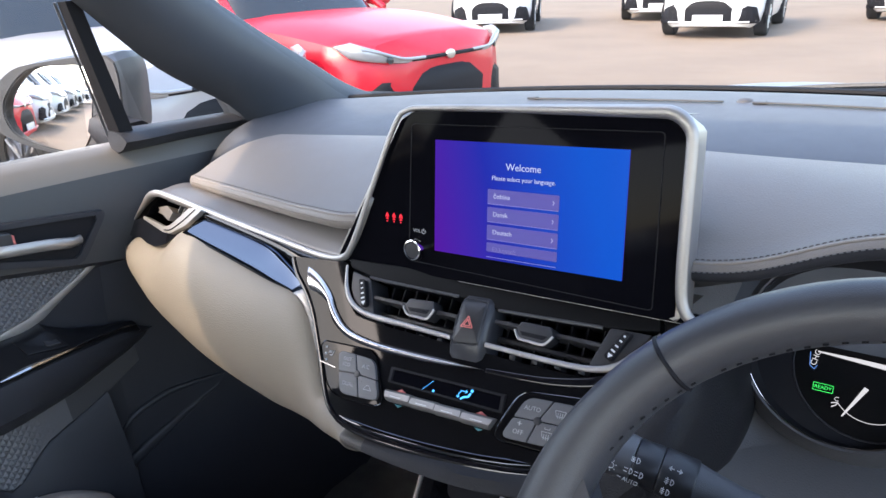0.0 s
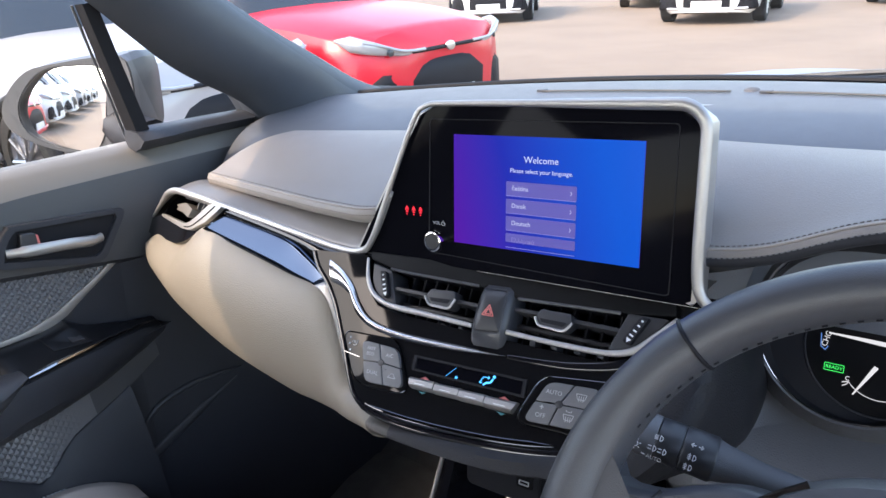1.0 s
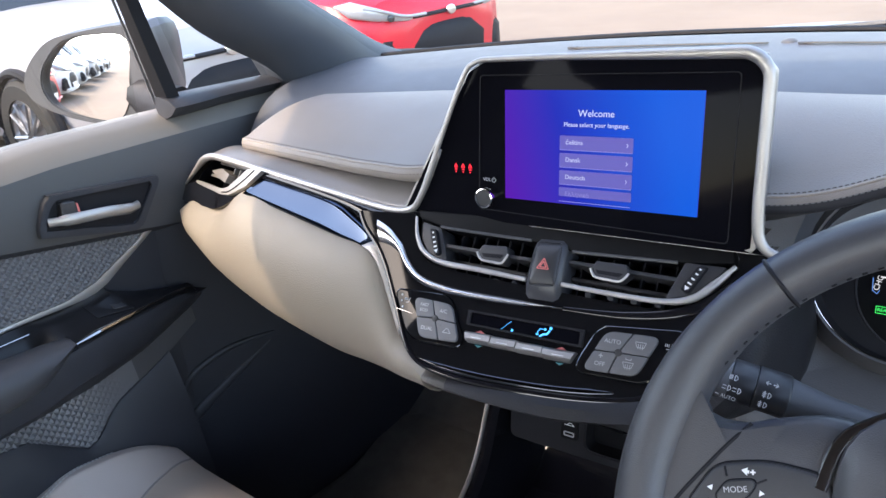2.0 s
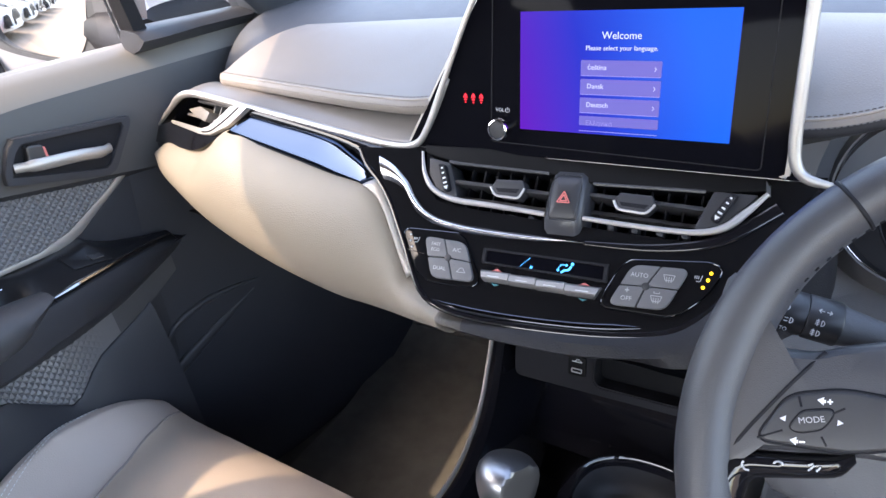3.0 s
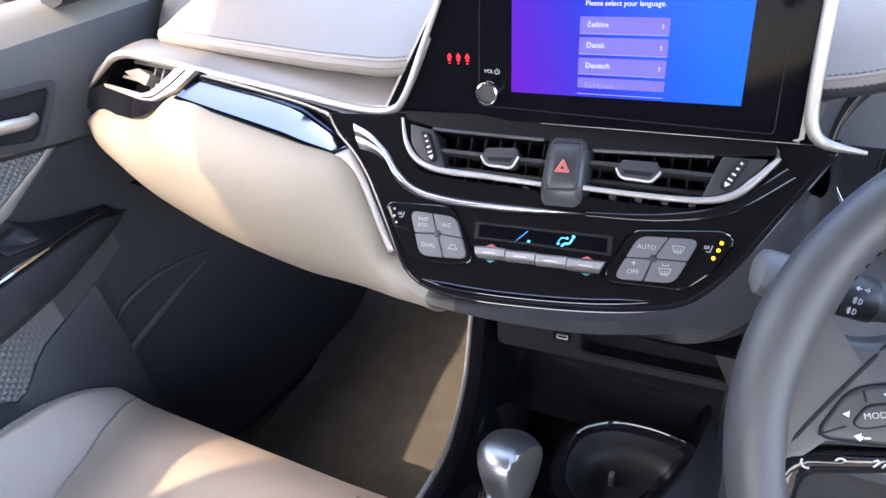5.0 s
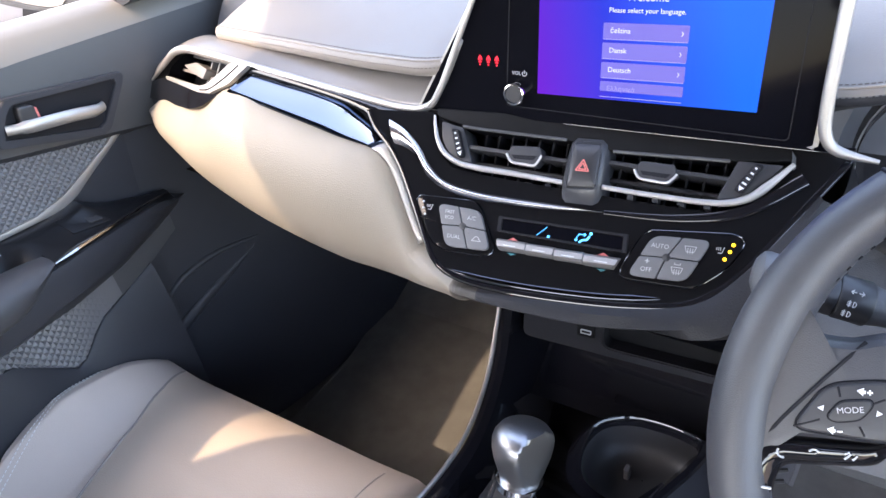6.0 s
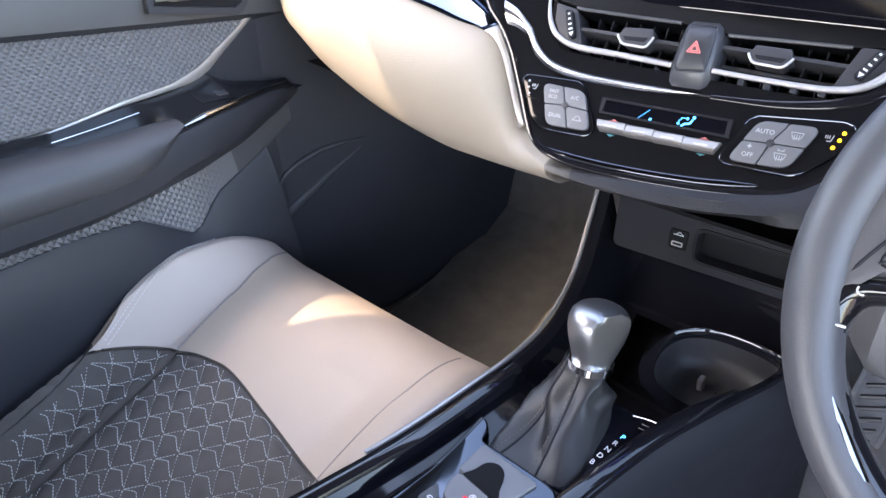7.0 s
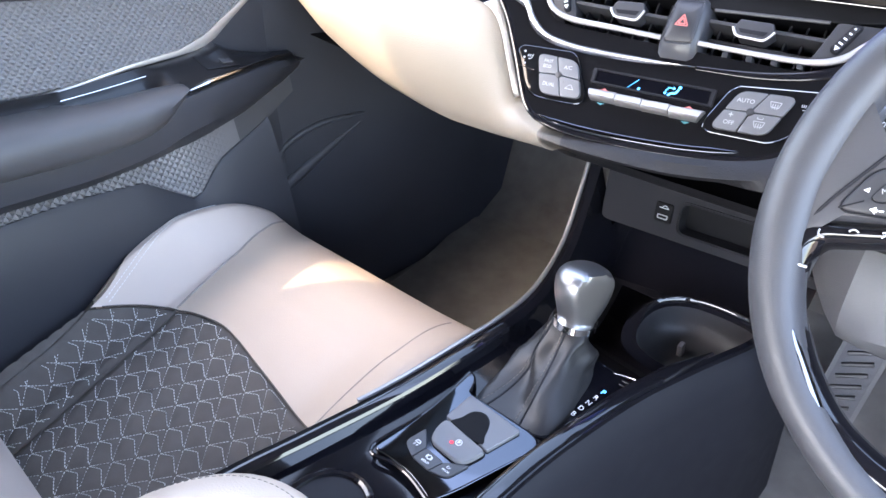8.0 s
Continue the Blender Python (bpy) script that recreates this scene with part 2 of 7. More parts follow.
def plate(f, outline, h0, h1, bevel=0.0, holes=()):
    """A flat outline on a frame, pushed from h0 to h1 along the normal, its front edge eased."""
    bm = bmesh.new()
    vs = [bm.verts.new(at(f, a, b, h0)) for a, b in outline]
    face = bm.faces.new(vs)
    top = bmesh.ops.extrude_face_region(bm, geom=[face])
    tv = [v for v in top["geom"] if isinstance(v, bmesh.types.BMVert)]
    bmesh.ops.translate(bm, verts=tv, vec=f[3] * (h1 - h0))
    bmesh.ops.recalc_face_normals(bm, faces=bm.faces)
    if bevel:
        ts = set(tv)
        edges = [e for e in bm.edges if e.verts[0] in ts and e.verts[1] in ts]
        bmesh.ops.bevel(bm, geom=edges, offset=bevel, segments=3, affect="EDGES", profile=0.6, clamp_overlap=True)
    return bm


def ring(f, outer, inner, h0, h1, bevel=0.0):
    """A frame between two outlines of as many points."""
    bm = bmesh.new()
    lay = [[bm.verts.new(at(f, a, b, h)) for a, b in o] for o, h in ((outer, h0), (outer, h1), (inner, h1), (inner, h0))]
    n = len(outer)
    for i in range(4):
        p, q = lay[i], lay[(i + 1) % 4]
        for j in range(n):
            bm.faces.new((p[j], p[(j + 1) % n], q[(j + 1) % n], q[j]))
    bmesh.ops.recalc_face_normals(bm, faces=bm.faces)
    if bevel:
        s1, s2 = set(lay[1]), set(lay[2])
        edges = [e for e in bm.edges if (e.verts[0] in s1 and e.verts[1] in s1) or (e.verts[0] in s2 and e.verts[1] in s2)]
        bmesh.ops.bevel(bm, geom=edges, offset=bevel, segments=2, affect="EDGES", clamp_overlap=True)
    return bm


def sweep(path, rad, segs=10, closed=False, flat=1.0, up=(0, 0, 1), taper=None):
    """A rod along path; flat squeezes it along the second axis."""
    p = [Vector(q) for q in path]
    n = len(p)
    rows = []
    for i in range(n):
        d = (p[(i + 1) % n] - p[i - 1]) if closed else (p[min(i + 1, n - 1)] - p[max(i - 1, 0)])
        d.normalize()
        s = d.cross(Vector(up))
        if s.length < 1e-4:
            s = d.cross(V(1, 0, 0))
        s.normalize()
        w = s.cross(d)
        k = rad * (taper[i] if taper else 1)
        rows.append([p[i] + s * math.cos(t) * k + w * math.sin(t) * k * flat for t in np.linspace(0, 2 * math.pi, segs, endpoint=False)])
    if closed:
        rows.append(rows[0])
        bm = loft(rows, True)
        bmesh.ops.remove_doubles(bm, verts=bm.verts, dist=1e-6)
        return bm
    return loft(rows, True, True)


def lathe(c, axis, prof, segs=24, ref=(0, 0, 1), squash=1.0):
    """Turned on an axis from c: prof is (distance along, radius)."""
    ax = Vector(axis).normalized()
    e1 = ax.cross(Vector(ref))
    if e1.length < 1e-4:
        e1 = ax.cross(V(1, 0, 0))
    e1.normalize()
    e2 = ax.cross(e1)
    rows = [[Vector(c) + ax * h + (e1 * math.cos(t) + e2 * math.sin(t) * squash) * max(r, 1e-5) for t in np.linspace(0, 2 * math.pi, segs, endpoint=False)] for h, r in prof]
    return loft(rows, True, True)


def block(c, size, bevel=0.004, m=None, segs=2):
    bm = bmesh.new()
    bmesh.ops.create_cube(bm, size=1)
    bmesh.ops.scale(bm, vec=size, verts=bm.verts)
    if bevel:
        bmesh.ops.bevel(bm, geom=list(bm.edges), offset=bevel, segments=segs, affect="EDGES", profile=0.6, clamp_overlap=True)
    if m:
        bmesh.ops.transform(bm, matrix=m, verts=bm.verts)
    bmesh.ops.translate(bm, vec=c, verts=bm.verts)
    return bm


def join(*bms):
    out = bmesh.new()
    for b in bms:
        me = bpy.data.meshes.new("tmp")
        b.to_mesh(me)
        out.from_mesh(me)
        bpy.data.meshes.remove(me)
        b.free()
    return out


def part(name, bm, mat, parent=None, label="", solid=0.0, sharp=38, inward=True):
    me = bpy.data.meshes.new(name)
    bm.to_mesh(me)
    bm.free()
    me.materials.append(M[mat])
    me.shade_smooth()
    me.set_sharp_from_angle(angle=radians(sharp))
    ob = new(name, me)
    if parent is not None:
        ob.parent = parent
        ob.matrix_parent_inverse = Matrix.Translation(parent_origin(parent)).inverted()
    if label:
        ob["label"] = label
    if solid:
        s = ob.modifiers.new("thickness", "SOLIDIFY")
        s.thickness, s.offset = solid, -1.0
    return ob


ORIGIN = {}


def parent_origin(ob):
    return ORIGIN.get(ob.name, V(0, 0, 0))


def thing(name, base, label, category, group="", kind=""):
    ob = new(name)
    ob.location = base
    ORIGIN[ob.name] = Vector(base)
    ob.empty_display_size = 0.02
    return tagged(ob, label, category, group, kind)


def words(body, f, a, b, size, mat, parent, h=0.0004, align="CENTER", name="lettering", turn=0.0):
    cu = bpy.data.curves.new(name, "FONT")
    cu.body, cu.size, cu.align_x, cu.align_y, cu.resolution_u = body, size, align, "CENTER", 3
    cu.extrude = 0.00008
    tmp = bpy.data.objects.new(name, cu)
    scene.collection.objects.link(tmp)
    me = bpy.data.meshes.new_from_object(tmp)
    bpy.data.objects.remove(tmp)
    bpy.data.curves.remove(cu)
    t = radians(turn)
    r, u = f[1] * math.cos(t) + f[2] * math.sin(t), f[2] * math.cos(t) - f[1] * math.sin(t)
    m = Matrix((r, u, f[3])).transposed().to_4x4()
    m.translation = at(f, a, b, h)
    me.transform(m)
    me.materials.clear()
    me.materials.append(M[mat])
    me.name = name
    ob = new(name, me)
    ob.parent = parent
    ob.matrix_parent_inverse = Matrix.Translation(parent_origin(parent)).inverted()
    return ob


def bars(f, strokes, w, mat, parent, name, h=0.0004):
    """Small marks drawn with flat strokes: (a0, b0, a1, b1)."""
    bm = bmesh.new()
    for a0, b0, a1, b1 in strokes:
        d = Vector((a1 - a0, b1 - b0))
        q = Vector((-d.y, d.x)).normalized() * w / 2
        lo = [bm.verts.new(at(f, x, y, h - 0.0002)) for x, y in ((a0 - q.x, b0 - q.y), (a1 - q.x, b1 - q.y), (a1 + q.x, b1 + q.y), (a0 + q.x, b0 + q.y))]
        hi = [bm.verts.new(v.co + f[3] * 0.0003) for v in lo]
        bm.faces.new(hi)
        for i in range(4):
            bm.faces.new((lo[i], lo[(i + 1) % 4], hi[(i + 1) % 4], hi[i]))
    bmesh.ops.recalc_face_normals(bm, faces=bm.faces)
    return part(name, bm, mat, parent)


def arc(c, r, t0, t1, n=10):
    """Strokes of an arc."""
    p = [(c[0] + r * math.cos(radians(t)), c[1] + r * math.sin(radians(t))) for t in np.linspace(t0, t1, n)]
    return [(*p[i], *p[i + 1]) for i in range(n - 1)]


def stitches(paths, step, length, w, mat, parent, name, lift=0.0006, normal=None):
    """A row of stitches along each path."""
    bm = bmesh.new()
    for path in paths:
        p = np.array([tuple(q) for q in path])
        d = np.concatenate([[0], np.cumsum(np.linalg.norm(np.diff(p, axis=0), axis=1))])
        for s in np.arange(step * 0.3, d[-1] - length, step):
            a, b = [Vector([np.interp(x, d, p[:, c]) for c in range(3)]) for x in (s, s + length)]
            t = (b - a).normalized()
            n = Vector(normal(a)) if normal else V(0, -0.4, 0.9)
            q = t.cross(n).normalized() * w / 2
            lo = [bm.verts.new(x) for x in (a - q, b - q, b + q, a + q)]
            mid = [bm.verts.new((a * 0.8 + b * 0.2) + n * lift), bm.verts.new((a * 0.2 + b * 0.8) + n * lift)]
            bm.faces.new((lo[0], lo[1], mid[1], mid[0]))
            bm.faces.new((lo[2], lo[3], mid[0], mid[1]))
            bm.faces.new((lo[1], lo[2], mid[1]))
            bm.faces.new((lo[3], lo[0], mid[0]))
    return part(name, bm, mat, parent)

# ---- ground and the car's shell ----
SLOPE_X, SLOPE_Y = -0.056, -0.046


def ground_z(x, y):
    return SLOPE_X * x + SLOPE_Y * y


def ground_pose(x, y, heading, lift=0.0):
    """Standing on the ground at x, y, front turned by heading degrees from straight ahead."""
    n = V(-SLOPE_X, -SLOPE_Y, 1).normalized()
    q = V(0, 0, 1).rotation_difference(n).to_matrix().to_4x4()
    return Matrix.Translation((x, y, ground_z(x, y) + lift)) @ q @ pose(0, 0, 0, 0, 0, heading)


g = bmesh.new()
R = 900.0
ring_v = [[g.verts.new((r * math.cos(t), r * math.sin(t), ground_z(r * math.cos(t), r * math.sin(t)))) for t in np.linspace(0, 2 * math.pi, 48, endpoint=False)] for r in (2, 8, 20, 60, 200, R)]
g.faces.new(ring_v[0])
for i in range(5):
    for j in range(48):
        g.faces.new((ring_v[i][j], ring_v[i + 1][j], ring_v[i + 1][(j + 1) % 48], ring_v[i][(j + 1) % 48]))
tagged(part("ground", g, "asphalt"), "sunlit pale asphalt of a car sales yard", "ground", kind="structure")

# cabin: floor, roof, bulkheads
fl = [[(x, y, z) for y, z in crv([(-1.7, 0.30), (0.2, 0.30), (1.00, 0.30), (1.10, 0.345), (1.18, 0.55), (1.20, 0.86)], 26)] for x in np.linspace(-0.72, 0.72, 9)]
tagged(part("floor", loft(fl), "carpet", solid=0.02), "brown-grey cabin carpet with toe board", "floor", kind="structure")
rf = [[(x, y, 1.615 - 0.05 * (x / 0.6) ** 4 - (0.09 if y > 0.5 else 0.04 if y > 0.2 else 0)) for x in np.linspace(-0.60, 0.60, 13)] for y in np.linspace(-1.75, 0.60, 8)]
tagged(part("ceiling", loft(rf), "headliner", solid=-0.03), "dark woven headliner of the car roof", "ceiling", kind="structure")
tagged(part("wall_rear", block((0, -1.78, 0.68), (1.5, 0.05, 0.80), 0.01), "dark"), "plain dark panel closing the cabin behind", "wall", kind="structure")
tagged(part("wall_front", block((0, 1.235, 0.64), (1.5, 0.04, 0.78), 0.01), "void"), "dark bulkhead ahead of the footwells", "wall", kind="structure")

# roof rails and pillars, both sides
for sx, nm in ((-1, "left"), (1, "right")):
    rail = crv([(sx * 0.66, 1.10, 1.02), (sx * 0.625, 0.92, 1.14), (sx * 0.595, 0.70, 1.285), (sx * 0.575, 0.50, 1.395), (sx * 0.57, 0.25, 1.43), (sx * 0.57, -0.6, 1.44), (sx * 0.58, -1.75, 1.40)], 40)
    if sx > 0:
        # unseen; the tall last block is added to keep low ground light out
        ob = part("wall_" + nm, join(sweep(rail, 0.05, 10, flat=0.9), block((0.72, -0.10, 0.30), (0.12, 2.6, 0.14), 0.03), block((0.67, -0.45, 0.85), (0.09, 0.16, 1.14), 0.02), block((0.70, 1.06, 0.70), (0.10, 0.26, 0.72), 0.02), block((0.72, 0.28, 0.50), (0.08, 1.50, 0.46), 0.03)), "dark")
        tagged(ob, "plain dark pillars and roof rail of the open driver side, with an added light-blocking sill", "wall", kind="structure")
# unseen pillar, widened and placed to trim the sun patch on the seat
bp = join(block((-0.665, -0.25, 1.28), (0.07, 0.26, 0.56), 0.02, pose(0, 0, 0, 0, 14, 0)), block((-0.72, -1.02, 0.68), (0.12, 1.46, 0.80), 0.03))
tagged(part("wall_left", bp, "dark"), "unseen dark centre pillar and rear side panel", "wall", kind="structure")

# passenger side windscreen pillar: lower edge over the side glass, upper edge along the windscreen
lo_edge = crv([(-0.615, 0.955, 1.025), (-0.61, 0.905, 1.085), (-0.60, 0.80, 1.158), (-0.591, 0.70, 1.262), (-0.583, 0.596, 1.362), (-0.58, 0.50, 1.402), (-0.58, 0.387, 1.442), (-0.58, 0.20, 1.446)], 36)
hi_edge = crv([(-0.575, 1.215, 1.015), (-0.59, 1.14, 1.052), (-0.59, 1.06, 1.105), (-0.585, 0.88, 1.232), (-0.572, 0.66, 1.43), (-0.565, 0.50, 1.50), (-0.56, 0.20, 1.58)], 36)
rows = []
for a, b in zip(lo_edge, hi_edge):
    a, b = Vector(a), Vector(b)
    w = (b - a)
    bulge = V(0.038, -0.010, 0.010)
    rows.append([a + V(-0.05, 0, 0.13 * min(1, max(0, (a.z - 1.05) / 0.1))), a, a + w * 0.06 + bulge * 0.35, a + w * 0.25 + bulge * 0.85, a + w * 0.5 + bulge, a + w * 0.75 + bulge * 0.8, a + w * 0.94 + bulge * 0.35, b, b + V(-0.06, 0.02, 0.0)])
pillar = thing("windscreen_pillar", (-0.6, 1.1, 1.04), "dark grey plastic windscreen pillar trim", "pillar trim", kind="structure")
part("trim", loft(rows), "pillar", pillar, solid=0.01)
# unseen rail, its height set by where the sun's edge crosses the fascia
rr = crv([(-0.60, 0.35, 1.545), (-0.60, 0.15, 1.585), (-0.60, -0.4, 1.59), (-0.60, -1.75, 1.54)], 16)
part("roof_rail", sweep(rr, 0.035, 10, flat=0.8), "headliner", pillar)

# windscreen and its black border
ws = []
for s in np.linspace(0, 1, 9):
    ws.append([(x, (1 - s) * (1.225 - 0.37 * (x + 0.01) ** 2) + s * (0.66 - 0.10 * x * x), (1 - s) * 1.035 + s * 1.435) for x in np.linspace(-0.60, 0.60, 17)])
win = thing("window_1", (0, 1.2, 1.04), "clear raked windscreen with black edge band", "windscreen", kind="structure")
pn = part("pane", loft(ws), "windscreen", win)
pn.visible_shadow = False
edge = [(x, 1.215 - 0.37 * (x + 0.01) ** 2, 1.048) for x in np.linspace(-0.60, 0.60, 40)]
part("edge_band", sweep(edge, 0.007, 8, flat=0.6), "void", win)

# own bonnet and wiper
bon = [[(x, y, 0.975 - 0.055 * (x / 0.7) ** 2 - 0.13 * ((y - 1.27) / 0.95) ** 2 + 0.012 * math.cos(x * 7)) for y in np.linspace(1.27, 2.22, 14)] for x in np.linspace(-0.70, 0.70, 21)]
bonnet = thing("bonnet", (0, 1.3, 0.95), "pale silver painted bonnet ahead of the windscreen", "bonnet")
part("panel", loft(bon), "silver_car", bonnet, solid=0.012)
part("nose", block((0, 2.13, 0.56), (1.38, 0.16, 0.50), 0.06, segs=4), "silver_car", bonnet)
wip = thing("wiper", (0.2, 1.25, 1.04), "black windscreen wiper arm with grey blade", "wiper")
part("arm", sweep(crv([(0.50, 1.235, 1.036), (0.30, 1.262, 1.036), (0.05, 1.255, 1.032)], 14), 0.006, 6), "void", wip)
part("blade", sweep(crv([(0.30, 1.240, 1.050), (0.18, 1.246, 1.046), (0.02, 1.236, 1.036)], 14), 0.004, 6), "dark", wip)

# side glass with its divider, and the far door mirror
sidewin = thing("window_2", (-0.68, 0.7, 1.06), "clear side glass with black divider bar", "side window", kind="structure")
sg = [[(-0.675 + 0.115 * s, y, 1.045 + 0.36 * s) for s in (0, 0.5, 1)] for y in np.linspace(-0.25, 0.70, 6)]
pn = part("pane", loft(sg), "windscreen", sidewin)
pn.visible_shadow = False
part("divider_bar", loft([[(-0.655, 0.728, 1.05), (-0.632, 0.732, 1.05), (-0.632, 0.752, 1.05), (-0.665, 0.752, 1.05)], [(-0.615, 0.690, 1.25), (-0.598, 0.692, 1.25), (-0.598, 0.710, 1.25), (-0.630, 0.712, 1.25)]], True, True), "void", sidewin)
tri = [(-0.645, 0.775, 1.075), (-0.645, 0.925, 1.052), (-0.630, 0.905, 1.085), (-0.620, 0.742, 1.205)]
qb = bmesh.new()
qb.faces.new([qb.verts.new(p) for p in tri])
pq = part("quarter_pane", qb, "windscreen", sidewin)
pq.visible_shadow = False
qs = []
for k in np.linspace(0, 1, 10):
    y = 0.722 + 0.203 * k
    z0, z1 = 1.050 - 0.012 * k, 1.076 - 0.018 * k
    dp = 0.020 + 0.016 * math.sin(math.pi * min(1, k * 1.6 + 0.25)) * (1 - k)
    qs.append([(-0.652, y, z0 - 0.01), (-0.640 + dp * 0.6, y, z0), (-0.636 + dp, y, z0 + (z1 - z0) * 0.45), (-0.636 + dp * 0.6, y, z0 + (z1 - z0) * 0.85), (-0.640, y, z1), (-0.662, y, z1)])
part("quarter_sill", loft(qs, True, True), "flank", sidewin)
part("glass_seal", sweep([(-0.660, 0.7265, 1.05), (-0.620, 0.6885, 1.25)], 0.0020, 6), "dark", sidewin)

mirror = thing("door_mirror", (-0.92, 0.80, 1.0), "dark grey door mirror with rounded glass", "door mirror")
mf = fr3(30.0, 0.0, (-0.925, 0.765, 1.092))
ol = crv([(-0.074, 0.021), (-0.018, 0.0625), (0.045, 0.066), (0.086, 0.060), (0.094, 0.040), (0.078, -0.010), (0.062, -0.051), (0.027, -0.077), (-0.054, -0.053), (-0.084, -0.021)], 44, True)
ol = [tuple(p) for p in ol]
big = [tuple(p) for p in crv([(-0.111, 0.020), (-0.050, 0.066), (0.022, 0.075), (0.093, 0.076), (0.141, 0.068), (0.138, 0.0), (0.115, -0.070), (0.031, -0.086), (-0.060, -0.062), (-0.117, -0.024)], 44, True)]
dome = lambda a, b: 0.000 - (a * a + b * b) / (2 * 1.6) + 0.055 * a - 0.060 * b
part("glass", loft([[at(mf, a * k, b * k, dome(a * k, b * k)) for a, b in ol] for k in (1.0, 0.8, 0.6, 0.4, 0.2, 0.001)], True), "mirror", mirror)
part("glass_frame", ring(mf, big, [(a * 1.01, b * 1.01) for a, b in ol], -0.02, 0.004, 0.002), "dark", mirror)
sh = [[at(mf, a * k, b * k, h) for a, b in big] for k, h in ((1.0, -0.01), (1.03, -0.04), (0.97, -0.09), (0.75, -0.125), (0.3, -0.14))]
part("housing", loft(sh, True, True), "dark", mirror)
part("stem", sweep(crv([(-0.72, 0.80, 1.035), (-0.80, 0.81, 1.04), (-0.88, 0.83, 1.05)], 8), 0.035, 10), "void", mirror)

# ---- dashboard ----
S = fr3(3.0, 12.0, (-0.046, 0.700, 1.0))        # the touchscreen's face
Q = fr3(7.5, 40.0, (0.0, 0.636, 0.896))         # the control panel's face
dash = thing("dashboard", (0, 0.9, 0.8), "two-tone dashboard with beige pads and dark grey top", "dashboard")


def rear_y(x):
    return 1.205 - 0.37 * (x + 0.01) ** 2


rows = []
for x in np.linspace(-0.60, 0.64, 42):
    yr = rear_y(x)
    rows.append([(x, y, z) for y, z in crv([(0.80, 0.93), (0.825, 0.985), (0.86, 1.022), (0.91, 1.043), (1.02, 1.056), (yr - 0.03, 1.052), (yr, 1.035), (yr + 0.01, 0.95)], 24)])
part("top", loft(rows), "dashtop", dash, "dark grey soft dashboard top")
# defroster slots, painted tan for the asphalt they reflect, and the small light sensor
for x0, x1, y in ((-0.165, 0.085, 1.085), (0.125, 0.34, 1.085)):
    part("defroster_slot", loft([[(x, yy - 0.3 * (x - 0.0) ** 2, 1.0585) for x in np.linspace(x0, x1, 12)] for yy in (y, y + 0.006)]), "carpet", dash, solid=0.001)
part("sensor", lathe((0.105, 1.10, 1.054), (0, 0, 1), [(0, 0.010), (0.003, 0.009), (0.005, 0.006), (0.006, 0.0)], 16), "dark", dash)
for x in (-0.17, 0.125):
    part("slot_end", block((x, 1.085, 1.058), (0.014, 0.008, 0.003), 0.001), "dashtop", dash)


# the two stitched pads
def pad(name, left, right, right_b, lip_y, lip_z, back_y, back_z, n=46):
    lip = []
    rows_ = []
    for i, s in enumerate(np.linspace(0, 1, n) ** 1.5):
        xl, xb = left[0] + (right - left[0]) * s, left[1] + (right_b - left[1]) * s
        tip = 1 - math.sqrt(max(0.0, 1 - (1 - min(1, s / 0.05)) ** 2)) if name == "passenger_pad" else 0.0
        ly, lz, by, bz = lip_y(xl) + 0.028 * tip, lip_z(xl), back_y(xb), back_z(xb)
        t = 0.0105 * (1 - 0.6 * tip)
        prof = [(0.030, -0.008), (0.006, -0.007), (0.0015, -0.004), (0.0, 0.0), (0.0003, t * 0.35), (0.0025, t * 0.70), (0.007, t * 0.92), (0.014, t)]
        p = [(xl + 0.004 * tip, ly + a, lz + b) for a, b in prof]
        for k in np.linspace(0.10, 1, 10):
            e = 1 - (1 - k) ** 1.7
            p.append((xl + (xb - xl) * k, ly + 0.014 + (by - ly - 0.014) * k, lz + t + (bz - lz - t) * e + 0.006 * math.sin(math.pi * k) * (1 - tip)))
        p.append((xb, by + 0.004, bz - 0.012))
        rows_.append(p)
        if s > 0.03:
            lip.append((xl, ly, lz, t))
    if name == "passenger_pad":
        rows_.insert(0, [(a + 0.002, b, c - 0.016) for a, b, c in rows_[0]])
        rows_.append([(a - 0.001, b + 0.006, c - 0.006) for a, b, c in rows_[-1]])
    low_ = 4 if name == "driver_pad" else 0
    ob_ = part(name, loft([r[low_:] for r in rows_]), "pad_leather", dash, "light taupe leather pad with stitched front edge")
    if low_:
        part("pad_roll", loft([r[:low_ + 1] for r in rows_]), "flank", ob_, "dark roll under the stitched edge")
    stitches([[(x, y + 0.0085, z + t * 0.96) for x, y, z, t in lip]], 0.0042, 0.0030, 0.0010, "thread", ob_, "stitching", 0.0006)
    stitches([[(x, y + 0.0004, z + t * 0.30) for x, y, z, t in lip]], 0.0042, 0.0030, 0.0010, "lip_grey" if low_ else "thread", ob_, "stitching", 0.0006, normal=lambda p: V(0, -1, 0.2))
    part("piping", sweep([(x, y + 0.0045, z + t * 0.86) for x, y, z, t in lip], 0.0011, 6), "piping", ob_)
    return ob_


pad("passenger_pad", (-0.511, -0.446), -0.122, -0.030, lambda x: 0.737 - 0.136 * (x + 0.497) + 0.022 * max(0, (x + 0.17) / 0.048) ** 1.5, lambda x: 1.008 + 0.006 * max(0, (x + 0.25) / 0.15), lambda x: 0.885 + 0.16 * (x + 0.30), lambda x: 1.0475)
